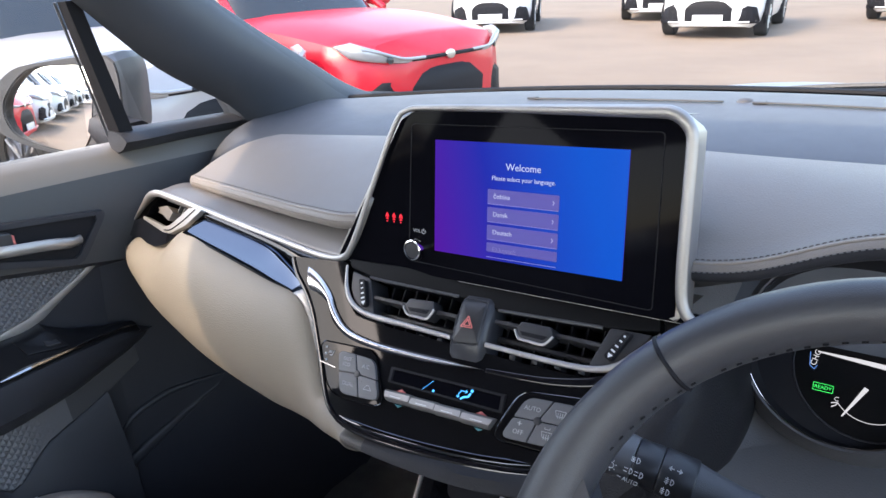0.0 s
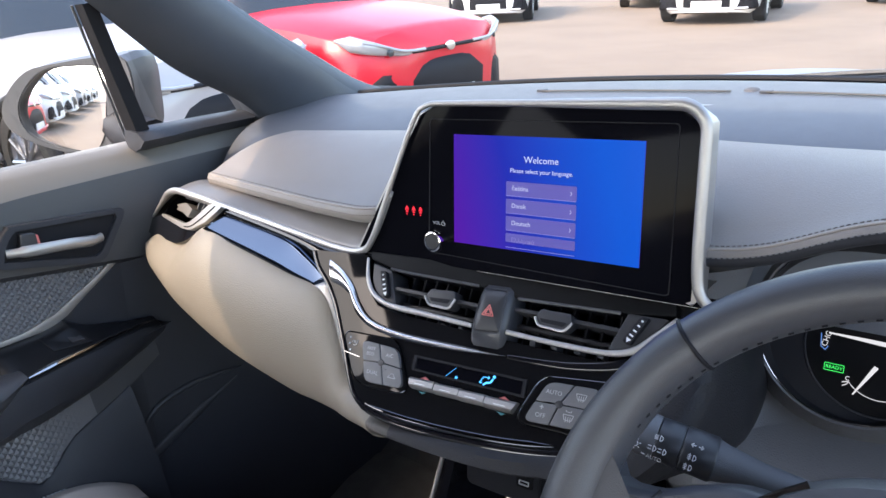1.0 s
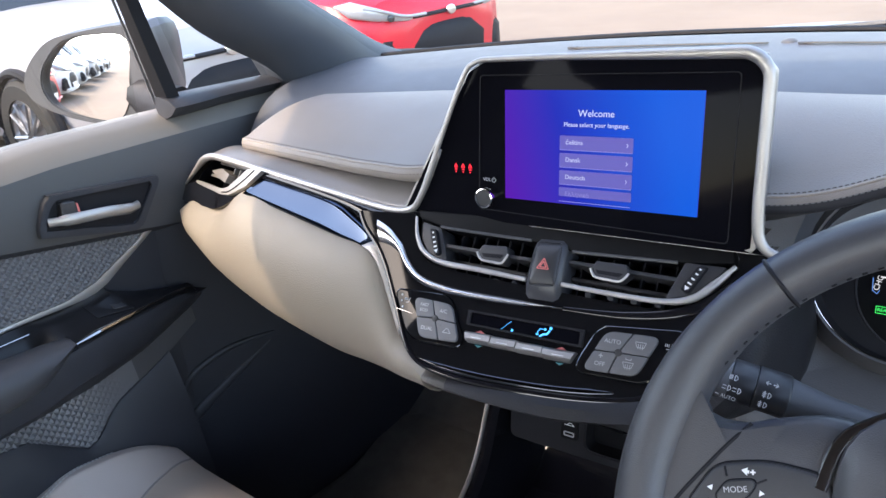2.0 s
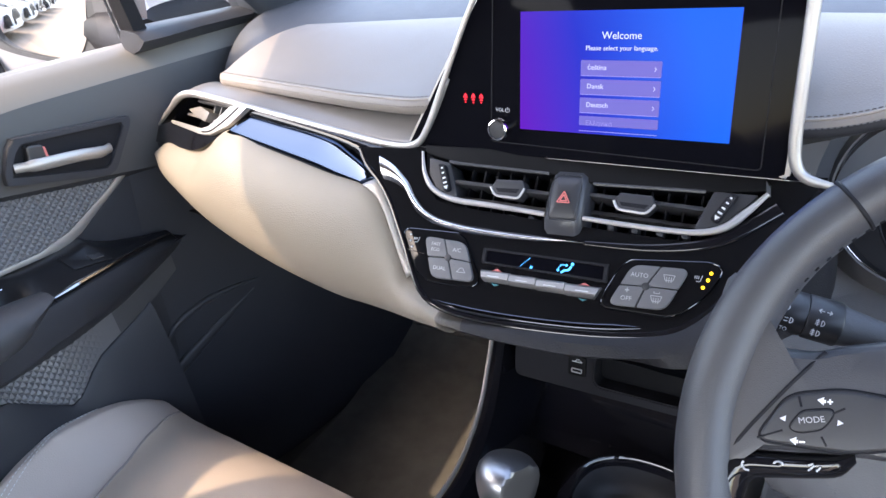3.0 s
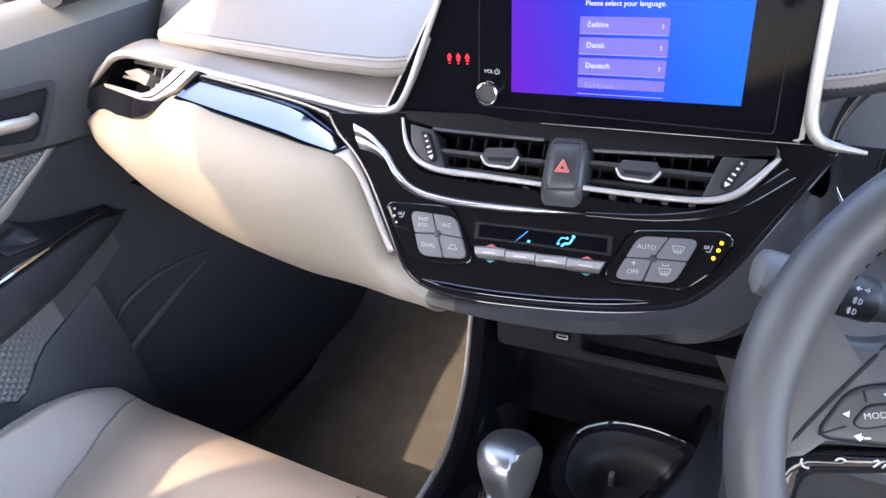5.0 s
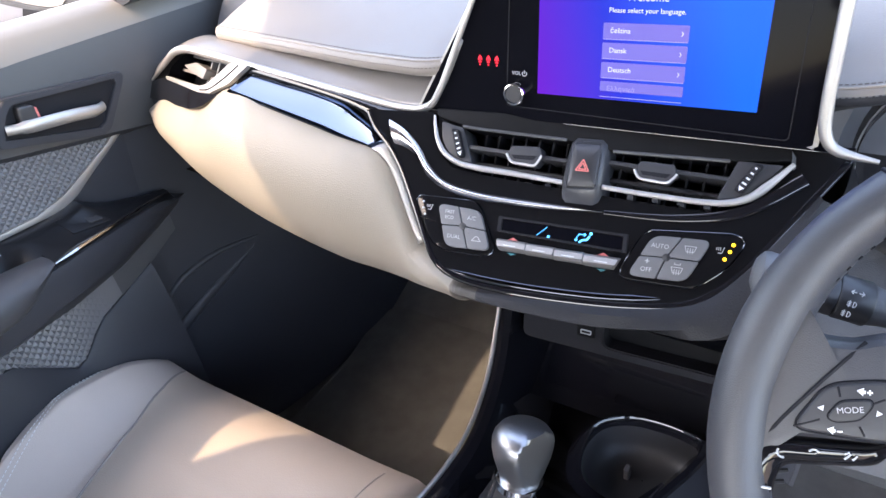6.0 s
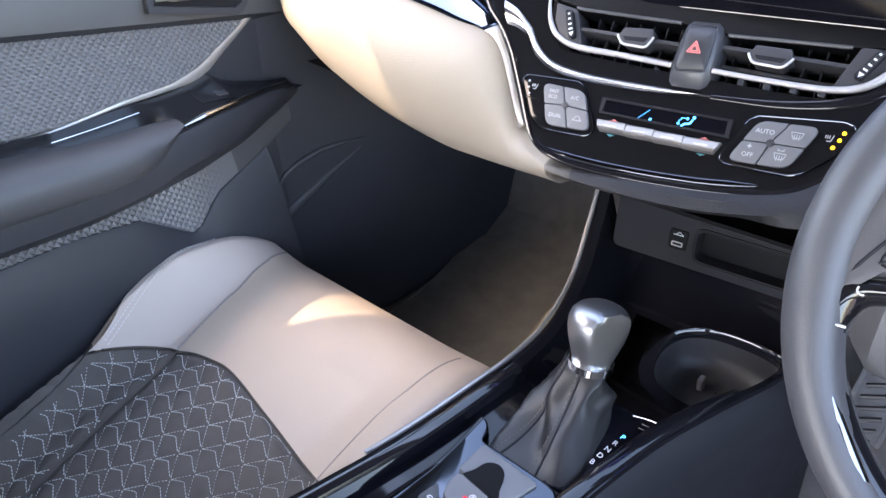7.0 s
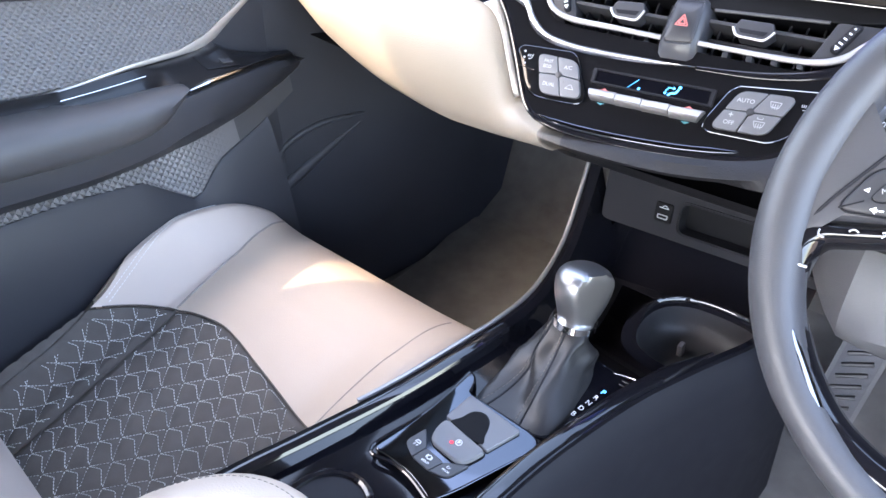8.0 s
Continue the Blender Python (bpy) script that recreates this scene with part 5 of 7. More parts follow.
def spoke(sx):
    """Leather bridge from rim to hub, button pod, and the gloss frame that curves down inside the rim."""
    ol_ = crv(mirrored(sx, [(-0.160, 0.062), (-0.1475, 0.046), (-0.1424, 0.0385), (-0.1336, 0.0383), (-0.1209, 0.0403), (-0.1050, 0.0480), (-0.075, 0.0560), (-0.030, 0.045), (-0.030, 0.005), (-0.090, -0.006), (-0.1360, -0.0165), (-0.1530, -0.0240), (-0.1640, -0.0460)]), 64, True)
    cen = Vector((sx * -0.115, 0.014))
    rows_ = [[at(W, cen.x + (a - cen.x) * k, cen.y + (b - cen.y) * k, h) for a, b in ol_] for k, h in ((1.0, -0.022), (1.0, -0.004), (0.985, 0.003), (0.95, 0.007), (0.85, 0.010), (0.5, 0.0115), (0.05, 0.0118))]
    part("spoke", loft(rows_, True, True), "rim", sw)
    po = rpoly(mirrored(sx, [(-0.1400, -0.0110), (-0.1290, 0.0160), (-0.1053, 0.0252), (-0.078, 0.0270), (-0.070, 0.008), (-0.0985, -0.0042)]), 0.008, 6)
    pod = part("button_pod", plate(W, po, 0.004, 0.0142, 0.0018), "vent_grey", sw)
    part("pod_groove", sweep([at(W, a, b, 0.0122) for a, b in po], 0.0012, 6, closed=True, up=tuple(W[3])), "void", pod)
    part("leather_seam", sweep([at(W, sx * a, b, h) for a, b, h in crv([(-0.1530, -0.0250, 0.0075), (-0.1507, -0.0206, 0.0090), (-0.1444, -0.0069, 0.0112), (-0.1358, 0.0091, 0.0118), (-0.1253, 0.0278, 0.0112), (-0.1170, 0.0412, 0.0070)], 24)], 0.0011, 6), "void", sw)
    md = rpoly(mirrored(sx, [(-0.1258, 0.0000), (-0.1215, 0.0098), (-0.1090, 0.0146), (-0.1080, 0.0115), (-0.1115, 0.0036), (-0.1212, -0.0010)]), 0.003, 5)
    part("mode_groove", sweep([at(W, a, b, 0.0141) for a, b in md], 0.0009, 6, closed=True, up=tuple(W[3])), "void", pod)
    key_ = part("mode_key", plate(W, md, 0.012, 0.0158, 0.001), "dark_key", pod)
    for a0, b0, a1, b1 in ((-0.1242, 0.0166, -0.1222, 0.0118), (-0.1388, -0.0096, -0.1282, -0.0022), (-0.1110, 0.0000, -0.1080, -0.0040), (-0.1082, 0.0125, -0.1035, 0.0165)):
        part("pod_split", sweep([at(W, sx * a0, b0, 0.0141), at(W, sx * a1, b1, 0.0141)], 0.0006, 5), "void", pod)
    if sx > 0:
        return
    words("MODE", W, -0.1166, 0.0068, 0.0042, "print", key_, 0.0161, turn=21)
    part("left_mark", plate(W, [(-0.1306, 0.0033), (-0.1280, 0.0055), (-0.1278, 0.0025)], 0.0138, 0.0146), "lamp_white", pod)
    part("right_mark", plate(W, [(-0.1030, 0.0093), (-0.1056, 0.0102), (-0.1054, 0.0072)], 0.0138, 0.0146), "lamp_white", pod)
    for nm, (a, b), plus in (("volume_down_mark", (-0.1220, -0.0058), False), ("volume_up_mark", (-0.1138, 0.0172), True)):
        part(nm, plate(W, [(a - 0.0022, b), (a + 0.0006, b + 0.0022), (a + 0.0006, b + 0.0008), (a + 0.0016, b + 0.0010), (a + 0.0017, b - 0.0006), (a + 0.0008, b - 0.0007), (a + 0.0010, b - 0.0019)], 0.0138, 0.0146), "lamp_white", pod)
        bars(W, [(a + 0.0022, b + 0.0003, a + 0.0046, b + 0.0010)] + ([(a + 0.0031, b + 0.0019, a + 0.0037, b - 0.0006)] if plus else []), 0.0008, "lamp_white", pod, "volume_sign", 0.0147)


for sx in (1, -1):
    spoke(sx)
    # gloss black frame below the pod, with its bright inlay
    f_out = crv(mirrored(sx, [(-0.0960, -0.0030), (-0.1033, -0.0079), (-0.1164, -0.0124), (-0.1360, -0.0176), (-0.1500, -0.0215), (-0.1575, -0.0330), (-0.1599, -0.0493), (-0.1550, -0.0680), (-0.1465, -0.0845), (-0.1310, -0.1060), (-0.1110, -0.1245), (-0.0909, -0.1384), (-0.0620, -0.1480), (-0.0300, -0.1520)]), 70)
    f_in = crv(mirrored(sx, [(-0.0940, -0.0095), (-0.0990, -0.0180), (-0.1084, -0.0226), (-0.1274, -0.0292), (-0.1370, -0.0330), (-0.1405, -0.0400), (-0.1410, -0.0510), (-0.1385, -0.0620), (-0.1304, -0.0777), (-0.1147, -0.0989), (-0.0953, -0.1171), (-0.0782, -0.1261), (-0.0600, -0.1310), (-0.0300, -0.1340)]), 70)
    rows_ = []
    for a, b in zip(f_out, f_in):
        a, b = Vector(a), Vector(b)
        rows_.append([at(W, *(a + (b - a) * k), h) for k, h in ((0.0, -0.004), (0.0, 0.0060), (0.08, 0.0095), (0.25, 0.0112), (0.5, 0.0112), (0.8, 0.0085), (0.95, 0.0045), (1.0, -0.006))])
    part("gloss_frame", loft(rows_), "gloss", sw, "gloss black lower spoke frame")
    g_out = crv(mirrored(sx, [(-0.1525, -0.0510), (-0.1490, -0.0615), (-0.1389, -0.0818), (-0.1258, -0.1041), (-0.1100, -0.1245), (-0.0970, -0.1370), (-0.0900, -0.1395)]), 40)
    g_in = crv(mirrored(sx, [(-0.1500, -0.0505), (-0.1452, -0.0602), (-0.1347, -0.0796), (-0.1185, -0.1003), (-0.1015, -0.1199), (-0.0885, -0.1318), (-0.0870, -0.1375)]), 40)
    part("bright_inlay", loft([[at(W, *(Vector(a) * (1 - k) + Vector(b) * k), 0.0108 + 0.0030 * math.sin(math.pi * k)) for k in np.linspace(0, 1, 7)] for a, b in zip(g_out, g_in)]), "black_chrome", sw, "mirror-bright inlay of the spoke frame", solid=0.001)
    part("frame_joint", sweep([at(W, sx * -0.1590, -0.0480, 0.0085), at(W, sx * -0.1500, -0.0470, 0.0122), at(W, sx * -0.1420, -0.0465, 0.0085)], 0.0009, 6), "satin", sw)
    if sx < 0:
        for (a, b), t0, t1 in (((-0.1408, -0.0251), 150, 300), ((-0.1266, -0.0211), 40, 165)):
            bars(W, arc((a, b), 0.0026, t0, t1, 7), 0.0010, "print", sw, "phone_mark", 0.0119)
        bars(W, [(-0.1135, -0.0185, -0.1112, -0.0150), (-0.1100, -0.0178, -0.1085, -0.0150), (-0.1140, -0.0160, -0.1120, -0.0145)], 0.0009, "print", sw, "voice_mark", 0.0119)
hub_o = crv([(-0.075, 0.045), (-0.045, 0.072), (0.0, 0.080), (0.045, 0.072), (0.075, 0.045), (0.070, -0.02), (0.045, -0.065), (0.0, -0.078), (-0.045, -0.065), (-0.070, -0.02)], 50, True)
part("hub_pad", loft([[at(W, a * k, b * k, h) for a, b in hub_o] for k, h in ((1.0, -0.03), (1.0, 0.008), (0.96, 0.018), (0.85, 0.024), (0.5, 0.03), (0.1, 0.032))], True, True), "rim", sw)
part("hub_trim", sweep([at(W, a, b, 0.014) for a, b in crv([(-0.052, 0.066), (-0.074, 0.047), (-0.080, 0.020)], 14)], 0.0032, 8, flat=0.5, up=tuple(W[3])), "black_chrome", sw)
part("column", lathe(at(W, 0, 0, -0.16), W[3], [(0, 0.06), (0.02, 0.062), (0.13, 0.05), (0.14, 0.0)], 24), "dark", sw)


def stalk(sx, y_off):
    root, tip = V(0.347 - sx * 0.064, 0.60, 0.925), V(0.347 - sx * 0.175, 0.583 + y_off, 0.950)
    th = thing("control_stalk", root, "dark grey column stalk with white lamp symbols" if sx > 0 else "dark grey column stalk for the wipers", "control stalk")
    ax = (tip - root).normalized()
    part("arm", lathe(root, ax, [(-0.02, 0.011), (0.0, 0.010), (0.030, 0.0105), (0.050, 0.0135), (0.056, 0.0150)], 20, squash=0.8), "dark", th)
    part("fog_ring", lathe(root + ax * 0.056, ax, [(0, 0.0150), (0.001, 0.0158), (0.019, 0.0158), (0.020, 0.0150)], 24, squash=0.85), "dark_key", th)
    part("lamp_ring", lathe(root + ax * 0.0765, ax, [(0, 0.0150), (0.001, 0.0155), (0.014, 0.0152), (0.015, 0.0145)], 24, squash=0.85), "dark_key", th)
    part("cap", lathe(root + ax * 0.092, ax, [(0, 0.0148), (0.004, 0.0150), (0.026, 0.0160), (0.030, 0.0150), (0.033, 0.010), (0.034, 0.0)], 24, squash=0.9), "lip_grey", th)
    if sx > 0:
        e = V(0.0, -0.86, 0.51)
        r = -ax
        up = (e - ax * e.dot(ax)).normalized()
        u2 = up.cross(r)
        f = (root + ax * 0.066 + up * 0.0142, r, -u2 if u2.z < 0 else u2, up)
        curved = lambda b: (f[0] - up * (abs(b) ** 2 * 34), f[1], f[2], f[3])

        def lamp_sign(a, b, rays, slash=False):
            """A lamp sign: a D with beams beside it."""
            s_ = arc((a + 0.0004, b), 0.0017, -90, 90, 7) + [(a + 0.0004, b - 0.0017, a + 0.0004, b + 0.0017)] + [(a - 0.0030, b + d, a - 0.0008, b + d) for d in rays]
            bars(curved(b), s_ + ([(a - 0.0018, b - 0.0022, a - 0.0018, b + 0.0022)] if slash else []), 0.0005, "lamp_white", th, "lamp_mark", 0.0030)

        lamp_sign(-0.0238, 0.0035, (-0.0012, -0.0004, 0.0004, 0.0012))
        lamp_sign(-0.0262, -0.0040, (-0.0010, 0.0010))
        lamp_sign(-0.0200, -0.0040, (-0.0010, 0.0010))
        lamp_sign(-0.0029, -0.0005, (-0.0011, 0.0, 0.0011), True)
        lamp_sign(-0.0036, -0.0074, (-0.0011, 0.0, 0.0011), True)
        bars(curved(0.0068), [(-0.0056, 0.0068, -0.0026, 0.0068), (-0.0056, 0.0068, -0.0042, 0.0080), (-0.0056, 0.0068, -0.0042, 0.0056), (-0.0012, 0.0068, 0.0018, 0.0068), (0.0018, 0.0068, 0.0004, 0.0080), (0.0018, 0.0068, 0.0004, 0.0056)], 0.0006, "lamp_white", th, "turn_mark", 0.0030)
        bars(curved(-0.005), arc((-0.0369, -0.0050), 0.0018, 0, 360, 12) + [(-0.0369 + 0.0026 * math.cos(t), -0.0050 + 0.0026 * math.sin(t), -0.0369 + 0.0036 * math.cos(t), -0.0050 + 0.0036 * math.sin(t)) for t in np.linspace(0.3, 2 * math.pi + 0.3, 7, endpoint=False)], 0.0005, "lamp_white", th, "lamp_mark", 0.0034)
        words("AUTO", curved(-0.0105), -0.0240, -0.0105, 0.0034, "lamp_white", th, 0.0032)
        bars(curved(-0.0105), [(-0.0320, -0.0100, -0.0296, -0.0102)], 0.0006, "lamp_white", th, "index_mark", 0.0032)
    return th


stalk(1, 0.0)
stalk(-1, 0.0)

# ---- passenger door ----
door = thing("passenger_door", (-0.66, 0.4, 0.35), "dark grey passenger door trim with moulded insert", "car door")


def belt(y):
    return 1.066 - 0.075 * max(0, y - 0.55) * 0.9 + 0.25 * max(0, 0.35 - y)


def mid_line(y):
    return 0.967 - 0.245 * (y - 0.412)


rows = []
for y in np.linspace(-0.30, 0.985, 50):
    zb, zm = belt(y), mid_line(y)
    inset = -0.045 * max(0, (y - 0.60) / 0.35) ** 2 * 0
    rows.append([(-0.80, y, 0.40), (-0.80, y, zb - 0.05), (-0.715, y, zb - 0.004), (-0.690, y, zb), (-0.662, y, zb - 0.001), (-0.640, y, zb - 0.010), (-0.626, y, zb - 0.032), (-0.618, y, zb * 0.45 + zm * 0.55), (-0.617, y, zm), (-0.632, y, zm - 0.010), (-0.636, y, 0.80), (-0.640, y, 0.62), (-0.648, y, 0.40), (-0.665, y, 0.32)])
# same plastic as the panel below; sunlight is painted into the top's colour
part("belt_top", loft([r[:7] for r in rows]), "belt", door, "grey door top with sunlight put into a taupe tone")
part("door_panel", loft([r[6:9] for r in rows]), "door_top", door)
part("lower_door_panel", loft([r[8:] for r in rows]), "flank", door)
# inside handle in its recess
D = (V(-0.617, 0.578, 0.966), V(0, 1, 0), V(0, 0, 1), V(1, 0, 0))
ho = [tuple(p) for p in crv(rpoly([(-0.090, -0.004), (0.040, -0.048), (0.093, 0.014), (-0.062, 0.043)], 0.014, 6), 44, True)]
hi_ = [tuple(p) for p in crv(rpoly([(-0.079, 0.002), (0.036, -0.037), (0.079, 0.011), (-0.056, 0.034)], 0.011, 6), 44, True)]
part("handle_recess", plate(D, hi_, -0.004, 0.0045), "void", door)
part("handle_bezel", ring(D, ho, hi_, -0.004, 0.010, 0.003), "flank", door)
hb_ = [at(D, a, b, h) for a, b, h in crv([(-0.070, 0.010, 0.008), (-0.045, 0.006, 0.018), (0.0, -0.002, 0.021), (0.030, -0.010, 0.018), (0.046, -0.012, 0.010)], 20)]
part("door_handle", sweep(hb_, 0.0075, 10, flat=0.6, up=(1, 0, 0), taper=[0.8] * 3 + [1.0] * 14 + [0.85] * 3), "satin", door, "satin silver pull handle")
lk = part("lock_tab", plate(D, rpoly([(-0.056, 0.006), (-0.034, 0.000), (-0.032, 0.026), (-0.050, 0.030)], 0.004, 5), 0.003, 0.015, 0.003), "dark_key", door)
part("lock_flag", plate(D, rpoly([(-0.0345, 0.004), (-0.0305, 0.003), (-0.0300, 0.022), (-0.0335, 0.023)], 0.001, 3), 0.004, 0.0135), "red_print", lk)


# moulded inserts: small raised facets in staggered rows
def facets(name, y0, y1, zlo, zhi, x_of, pitch, rise, label):
    bm_ = bmesh.new()
    cols, rows_n = int((y1 - y0) / pitch) + 2, 44
    for j in range(rows_n):
        for i in range(cols):
            y, z = y0 + pitch * (i + 0.5 * (j % 2)), zhi(y0 + pitch * (i + 0.5 * (j % 2))) - 0.001 - j * pitch * 0.5
            if y > y1 or z < zlo(y) + 0.002:
                continue
            x = x_of(y, z)
            q = [bm_.verts.new((x, y + a * pitch, z + b * pitch + zhi(y + a * pitch) - zhi(y))) for a, b in ((-0.5, 0.0), (0.0, -0.5), (0.5, 0.0), (0.0, 0.5))]
            c = bm_.verts.new((x + rise(y), y + pitch * 0.06, z - pitch * 0.08))
            for k in range(4):
                bm_.faces.new((q[k], q[(k + 1) % 4], c))
    bmesh.ops.recalc_face_normals(bm_, faces=bm_.faces)
    part("insert_backing", loft([[(x_of(y, zlo(y) * (1 - k) + zhi(y) * k) - 0.0007, y, zlo(y) * (1 - k) + zhi(y) * k) for k in np.linspace(0, 1, 5)] for y in np.linspace(y0, y1, 60)]), "door_insert", door)
    return tagged(part(name, bm_, "door_insert", door, label, sharp=5), kind="stuff")


def curve_of(pts):
    ys, zs = [p[0] for p in pts], [p[1] for p in pts]
    return lambda y: float(np.interp(y, ys, zs))


ins_lo = curve_of([tuple(p) for p in crv([(-0.30, 0.925), (0.10, 0.905), (0.269, 0.881), (0.314, 0.873), (0.381, 0.866), (0.436, 0.862), (0.500, 0.857), (0.535, 0.858), (0.563, 0.865), (0.619, 0.894), (0.655, 0.918)], 60)])
low_top = curve_of([(-0.30, 0.800), (0.209, 0.757), (0.305, 0.742), (0.398, 0.737), (0.473, 0.734), (0.558, 0.742), (0.648, 0.764), (0.70, 0.782)])
low_bot = curve_of([(-0.30, 0.775), (0.20, 0.735), (0.298, 0.724), (0.385, 0.704), (0.450, 0.640), (0.470, 0.655), (0.502, 0.683), (0.586, 0.708), (0.677, 0.746), (0.70, 0.757)])
facets("moulded_insert", -0.05, 0.645, ins_lo, lambda y: mid_line(y) - 0.004, lambda y, z: -0.631, 0.0090, lambda y: 0.0024, "grey moulded insert with small raised facets")
facets("lower_insert", -0.05, 0.560, low_bot, lambda y: low_top(y) + 0.004, lambda y, z: -0.630, 0.0112, lambda y: 0.0040 * min(1, max(0.04, 1 - (y - 0.40) / 0.13)), "grey moulded strip with small raised facets")

part("insert_tail", loft([[(-0.6345, y, low_bot(y) - 0.002), (-0.6285, y, low_bot(y) + 0.002), (-0.6285, y, low_top(y) - 0.002), (-0.6345, y, low_top(y) + 0.004)] for y in np.linspace(0.545, 0.70, 24)]), "arm_pad", door, "smooth grey tail of the moulded strip")
# armrest, its lower band, gloss switch panel and bright strips
pad_top = curve_of([(-0.30, 0.915), (0.10, 0.897), (0.236, 0.878), (0.308, 0.865), (0.389, 0.852), (0.440, 0.845), (0.470, 0.838)])
pad_low = curve_of([tuple(p) for p in crv([(-0.30, 0.872), (0.10, 0.838), (0.21, 0.822), (0.283, 0.810), (0.357, 0.801), (0.410, 0.805), (0.440, 0.818), (0.466, 0.832)], 50)])
rows = []
for y in np.linspace(-0.25, 0.464, 48):
    zt, zl = pad_top(y), pad_low(y)
    out = -0.535 - 0.022 * max(0, (y - 0.38) / 0.084) ** 2
    cut = min(1, max(0, (y - 0.30) / 0.04))
    cut = cut * cut * (3 - 2 * cut)
    xi = -0.628 + 0.036 * cut
    h = zt - zl
    rows.append([(-0.632, y, zt - 0.012 - 0.03 * cut), (xi, y, zt - 0.004 - 0.016 * cut), (xi + 0.006, y, zt - 0.002), (-0.572, y, zt), (out - 0.012, y, zt - h * 0.10), (out - 0.003, y, zt - h * 0.28), (out, y, zt - h * 0.5), (out - 0.003, y, zl + h * 0.25), (out - 0.010, y, zl + h * 0.07), (out - 0.022, y, zl), (-0.632, y, zl - 0.004)])
part("armrest", loft(rows, True, True), "arm_pad", door, "padded dark armrest")
strip_z = curve_of([(0.40, 0.826), (0.463, 0.829), (0.50, 0.829), (0.553, 0.823), (0.632, 0.811), (0.69, 0.792)])
strip_x = curve_of([(0.40, -0.566), (0.463, -0.566), (0.50, -0.569), (0.553, -0.580), (0.632, -0.602), (0.69, -0.622)])
rows = []
for y in np.linspace(-0.25, 0.69, 56):
    k = min(1, max(0, (y - 0.43) / 0.04))
    zt = (pad_low(y) + 0.006) * (1 - k) + (strip_z(y) - 0.004) * k
    zb = low_top(y)
    out = -0.562 if y < 0.46 else strip_x(y) + 0.002
    h = zt - zb
    rows.append([(-0.634, y, zt - 0.004), (out - 0.014, y, zt + 0.001), (out - 0.003, y, zt - 0.003), (out, y, zt - 0.012 * min(1, h / 0.04)), (out - 0.006, y, zt - h * 0.55), (out * 0.4 - 0.63 * 0.6, y, zb + h * 0.12), (-0.6335, y, zb - 0.004)])
part("lower_armrest", loft(rows, True, True), "flank", door, "dark band that runs on ahead of the armrest")
part("armrest_seam", sweep(crv([(-0.590, 0.466, 0.838), (-0.566, 0.4655, 0.834), (-0.558, 0.4645, 0.828)], 10), 0.0011, 6), "void", door)
panel_hi = curve_of([(0.549, 0.853), (0.575, 0.834), (0.623, 0.815), (0.665, 0.800)])
rows = []
for y in np.linspace(0.20, 0.665, 40):
    z1 = ins_lo(y) - 0.003 if y < 0.549 else panel_hi(y)
    z0 = strip_z(y) + 0.002 if y > 0.44 else 0.826
    wo = strip_x(y) - 0.004
    cup = min(1, max(0, (y - 0.31) / 0.03)) * min(1, max(0, (0.452 - y) / 0.02))
    rows.append([(-0.633, y, z1), (-0.627, y, z1 + 0.001), (-0.612, y, z1 - 0.003 - 0.012 * cup), (-0.606, y, z1 - 0.006 - 0.030 * cup), (wo - 0.010, y, z0 + 0.003 - 0.014 * cup), (wo, y, z0 - 0.014 * cup), (wo - 0.002, y, z0 - 0.020), (-0.633, y, z0 - 0.02)])
part("switch_panel", loft(rows, True, True), "panel_black", door, "gloss black switch panel")
e_lo = curve_of([(0.02, 0.8835), (0.30, 0.8690), (0.3548, 0.8648), (0.4229, 0.8625), (0.4955, 0.8560), (0.5285, 0.8540), (0.5541, 0.8610), (0.5812, 0.8755), (0.6289, 0.8985), (0.660, 0.9160)])
e_hi = curve_of([(0.02, 0.8850), (0.30, 0.8708), (0.3558, 0.8684), (0.4244, 0.8680), (0.4973, 0.8632), (0.5400, 0.8700), (0.6128, 0.8990), (0.660, 0.9240)])
part("insert_edge", loft([[(-0.6330, y, e_hi(y) + 0.001), (-0.6272, y, e_hi(y)), (-0.6262, y, e_hi(y) * 0.5 + e_lo(y) * 0.5), (-0.6272, y, e_lo(y)), (-0.6330, y, e_lo(y) - 0.002)] for y in np.linspace(0.02, 0.660, 80)]), "satin", door, "satin silver band below the insert")
part("bright_strip", sweep([(strip_x(y), y, strip_z(y) + 0.002) for y in np.linspace(0.466, 0.655, 26)], 0.0050, 8, flat=0.7, taper=[min(1, 0.35 + i / 5) * (1 - 0.75 * (i / 25) ** 1.5) for i in range(26)]), "dark_chrome", door)
part("cup_lip", sweep([(-0.610, y, ins_lo(y) - 0.009) for y in np.linspace(0.325, 0.435, 14)], 0.0010, 6), "dark_chrome", door)
WS = (V(-0.6030, 0.532, 0.8397), V(0, 0.977, -0.212), V(-0.862, 0.107, 0.494), V(0.506, 0.183, 0.843))
sb = part("switch_base", plate(WS, rpoly([(-0.028, 0.013), (0.018, 0.014), (0.031, -0.015), (-0.020, -0.014)], 0.002, 4), -0.008, 0.0022, 0.0012), "panel_black", door)
part("window_switch", plate(WS, rpoly([(0.001, 0.008), (0.016, 0.0085), (0.023, -0.0095), (0.006, -0.009)], 0.002, 4), 0.0020, 0.0042, 0.0012), "vent_grey", sb)
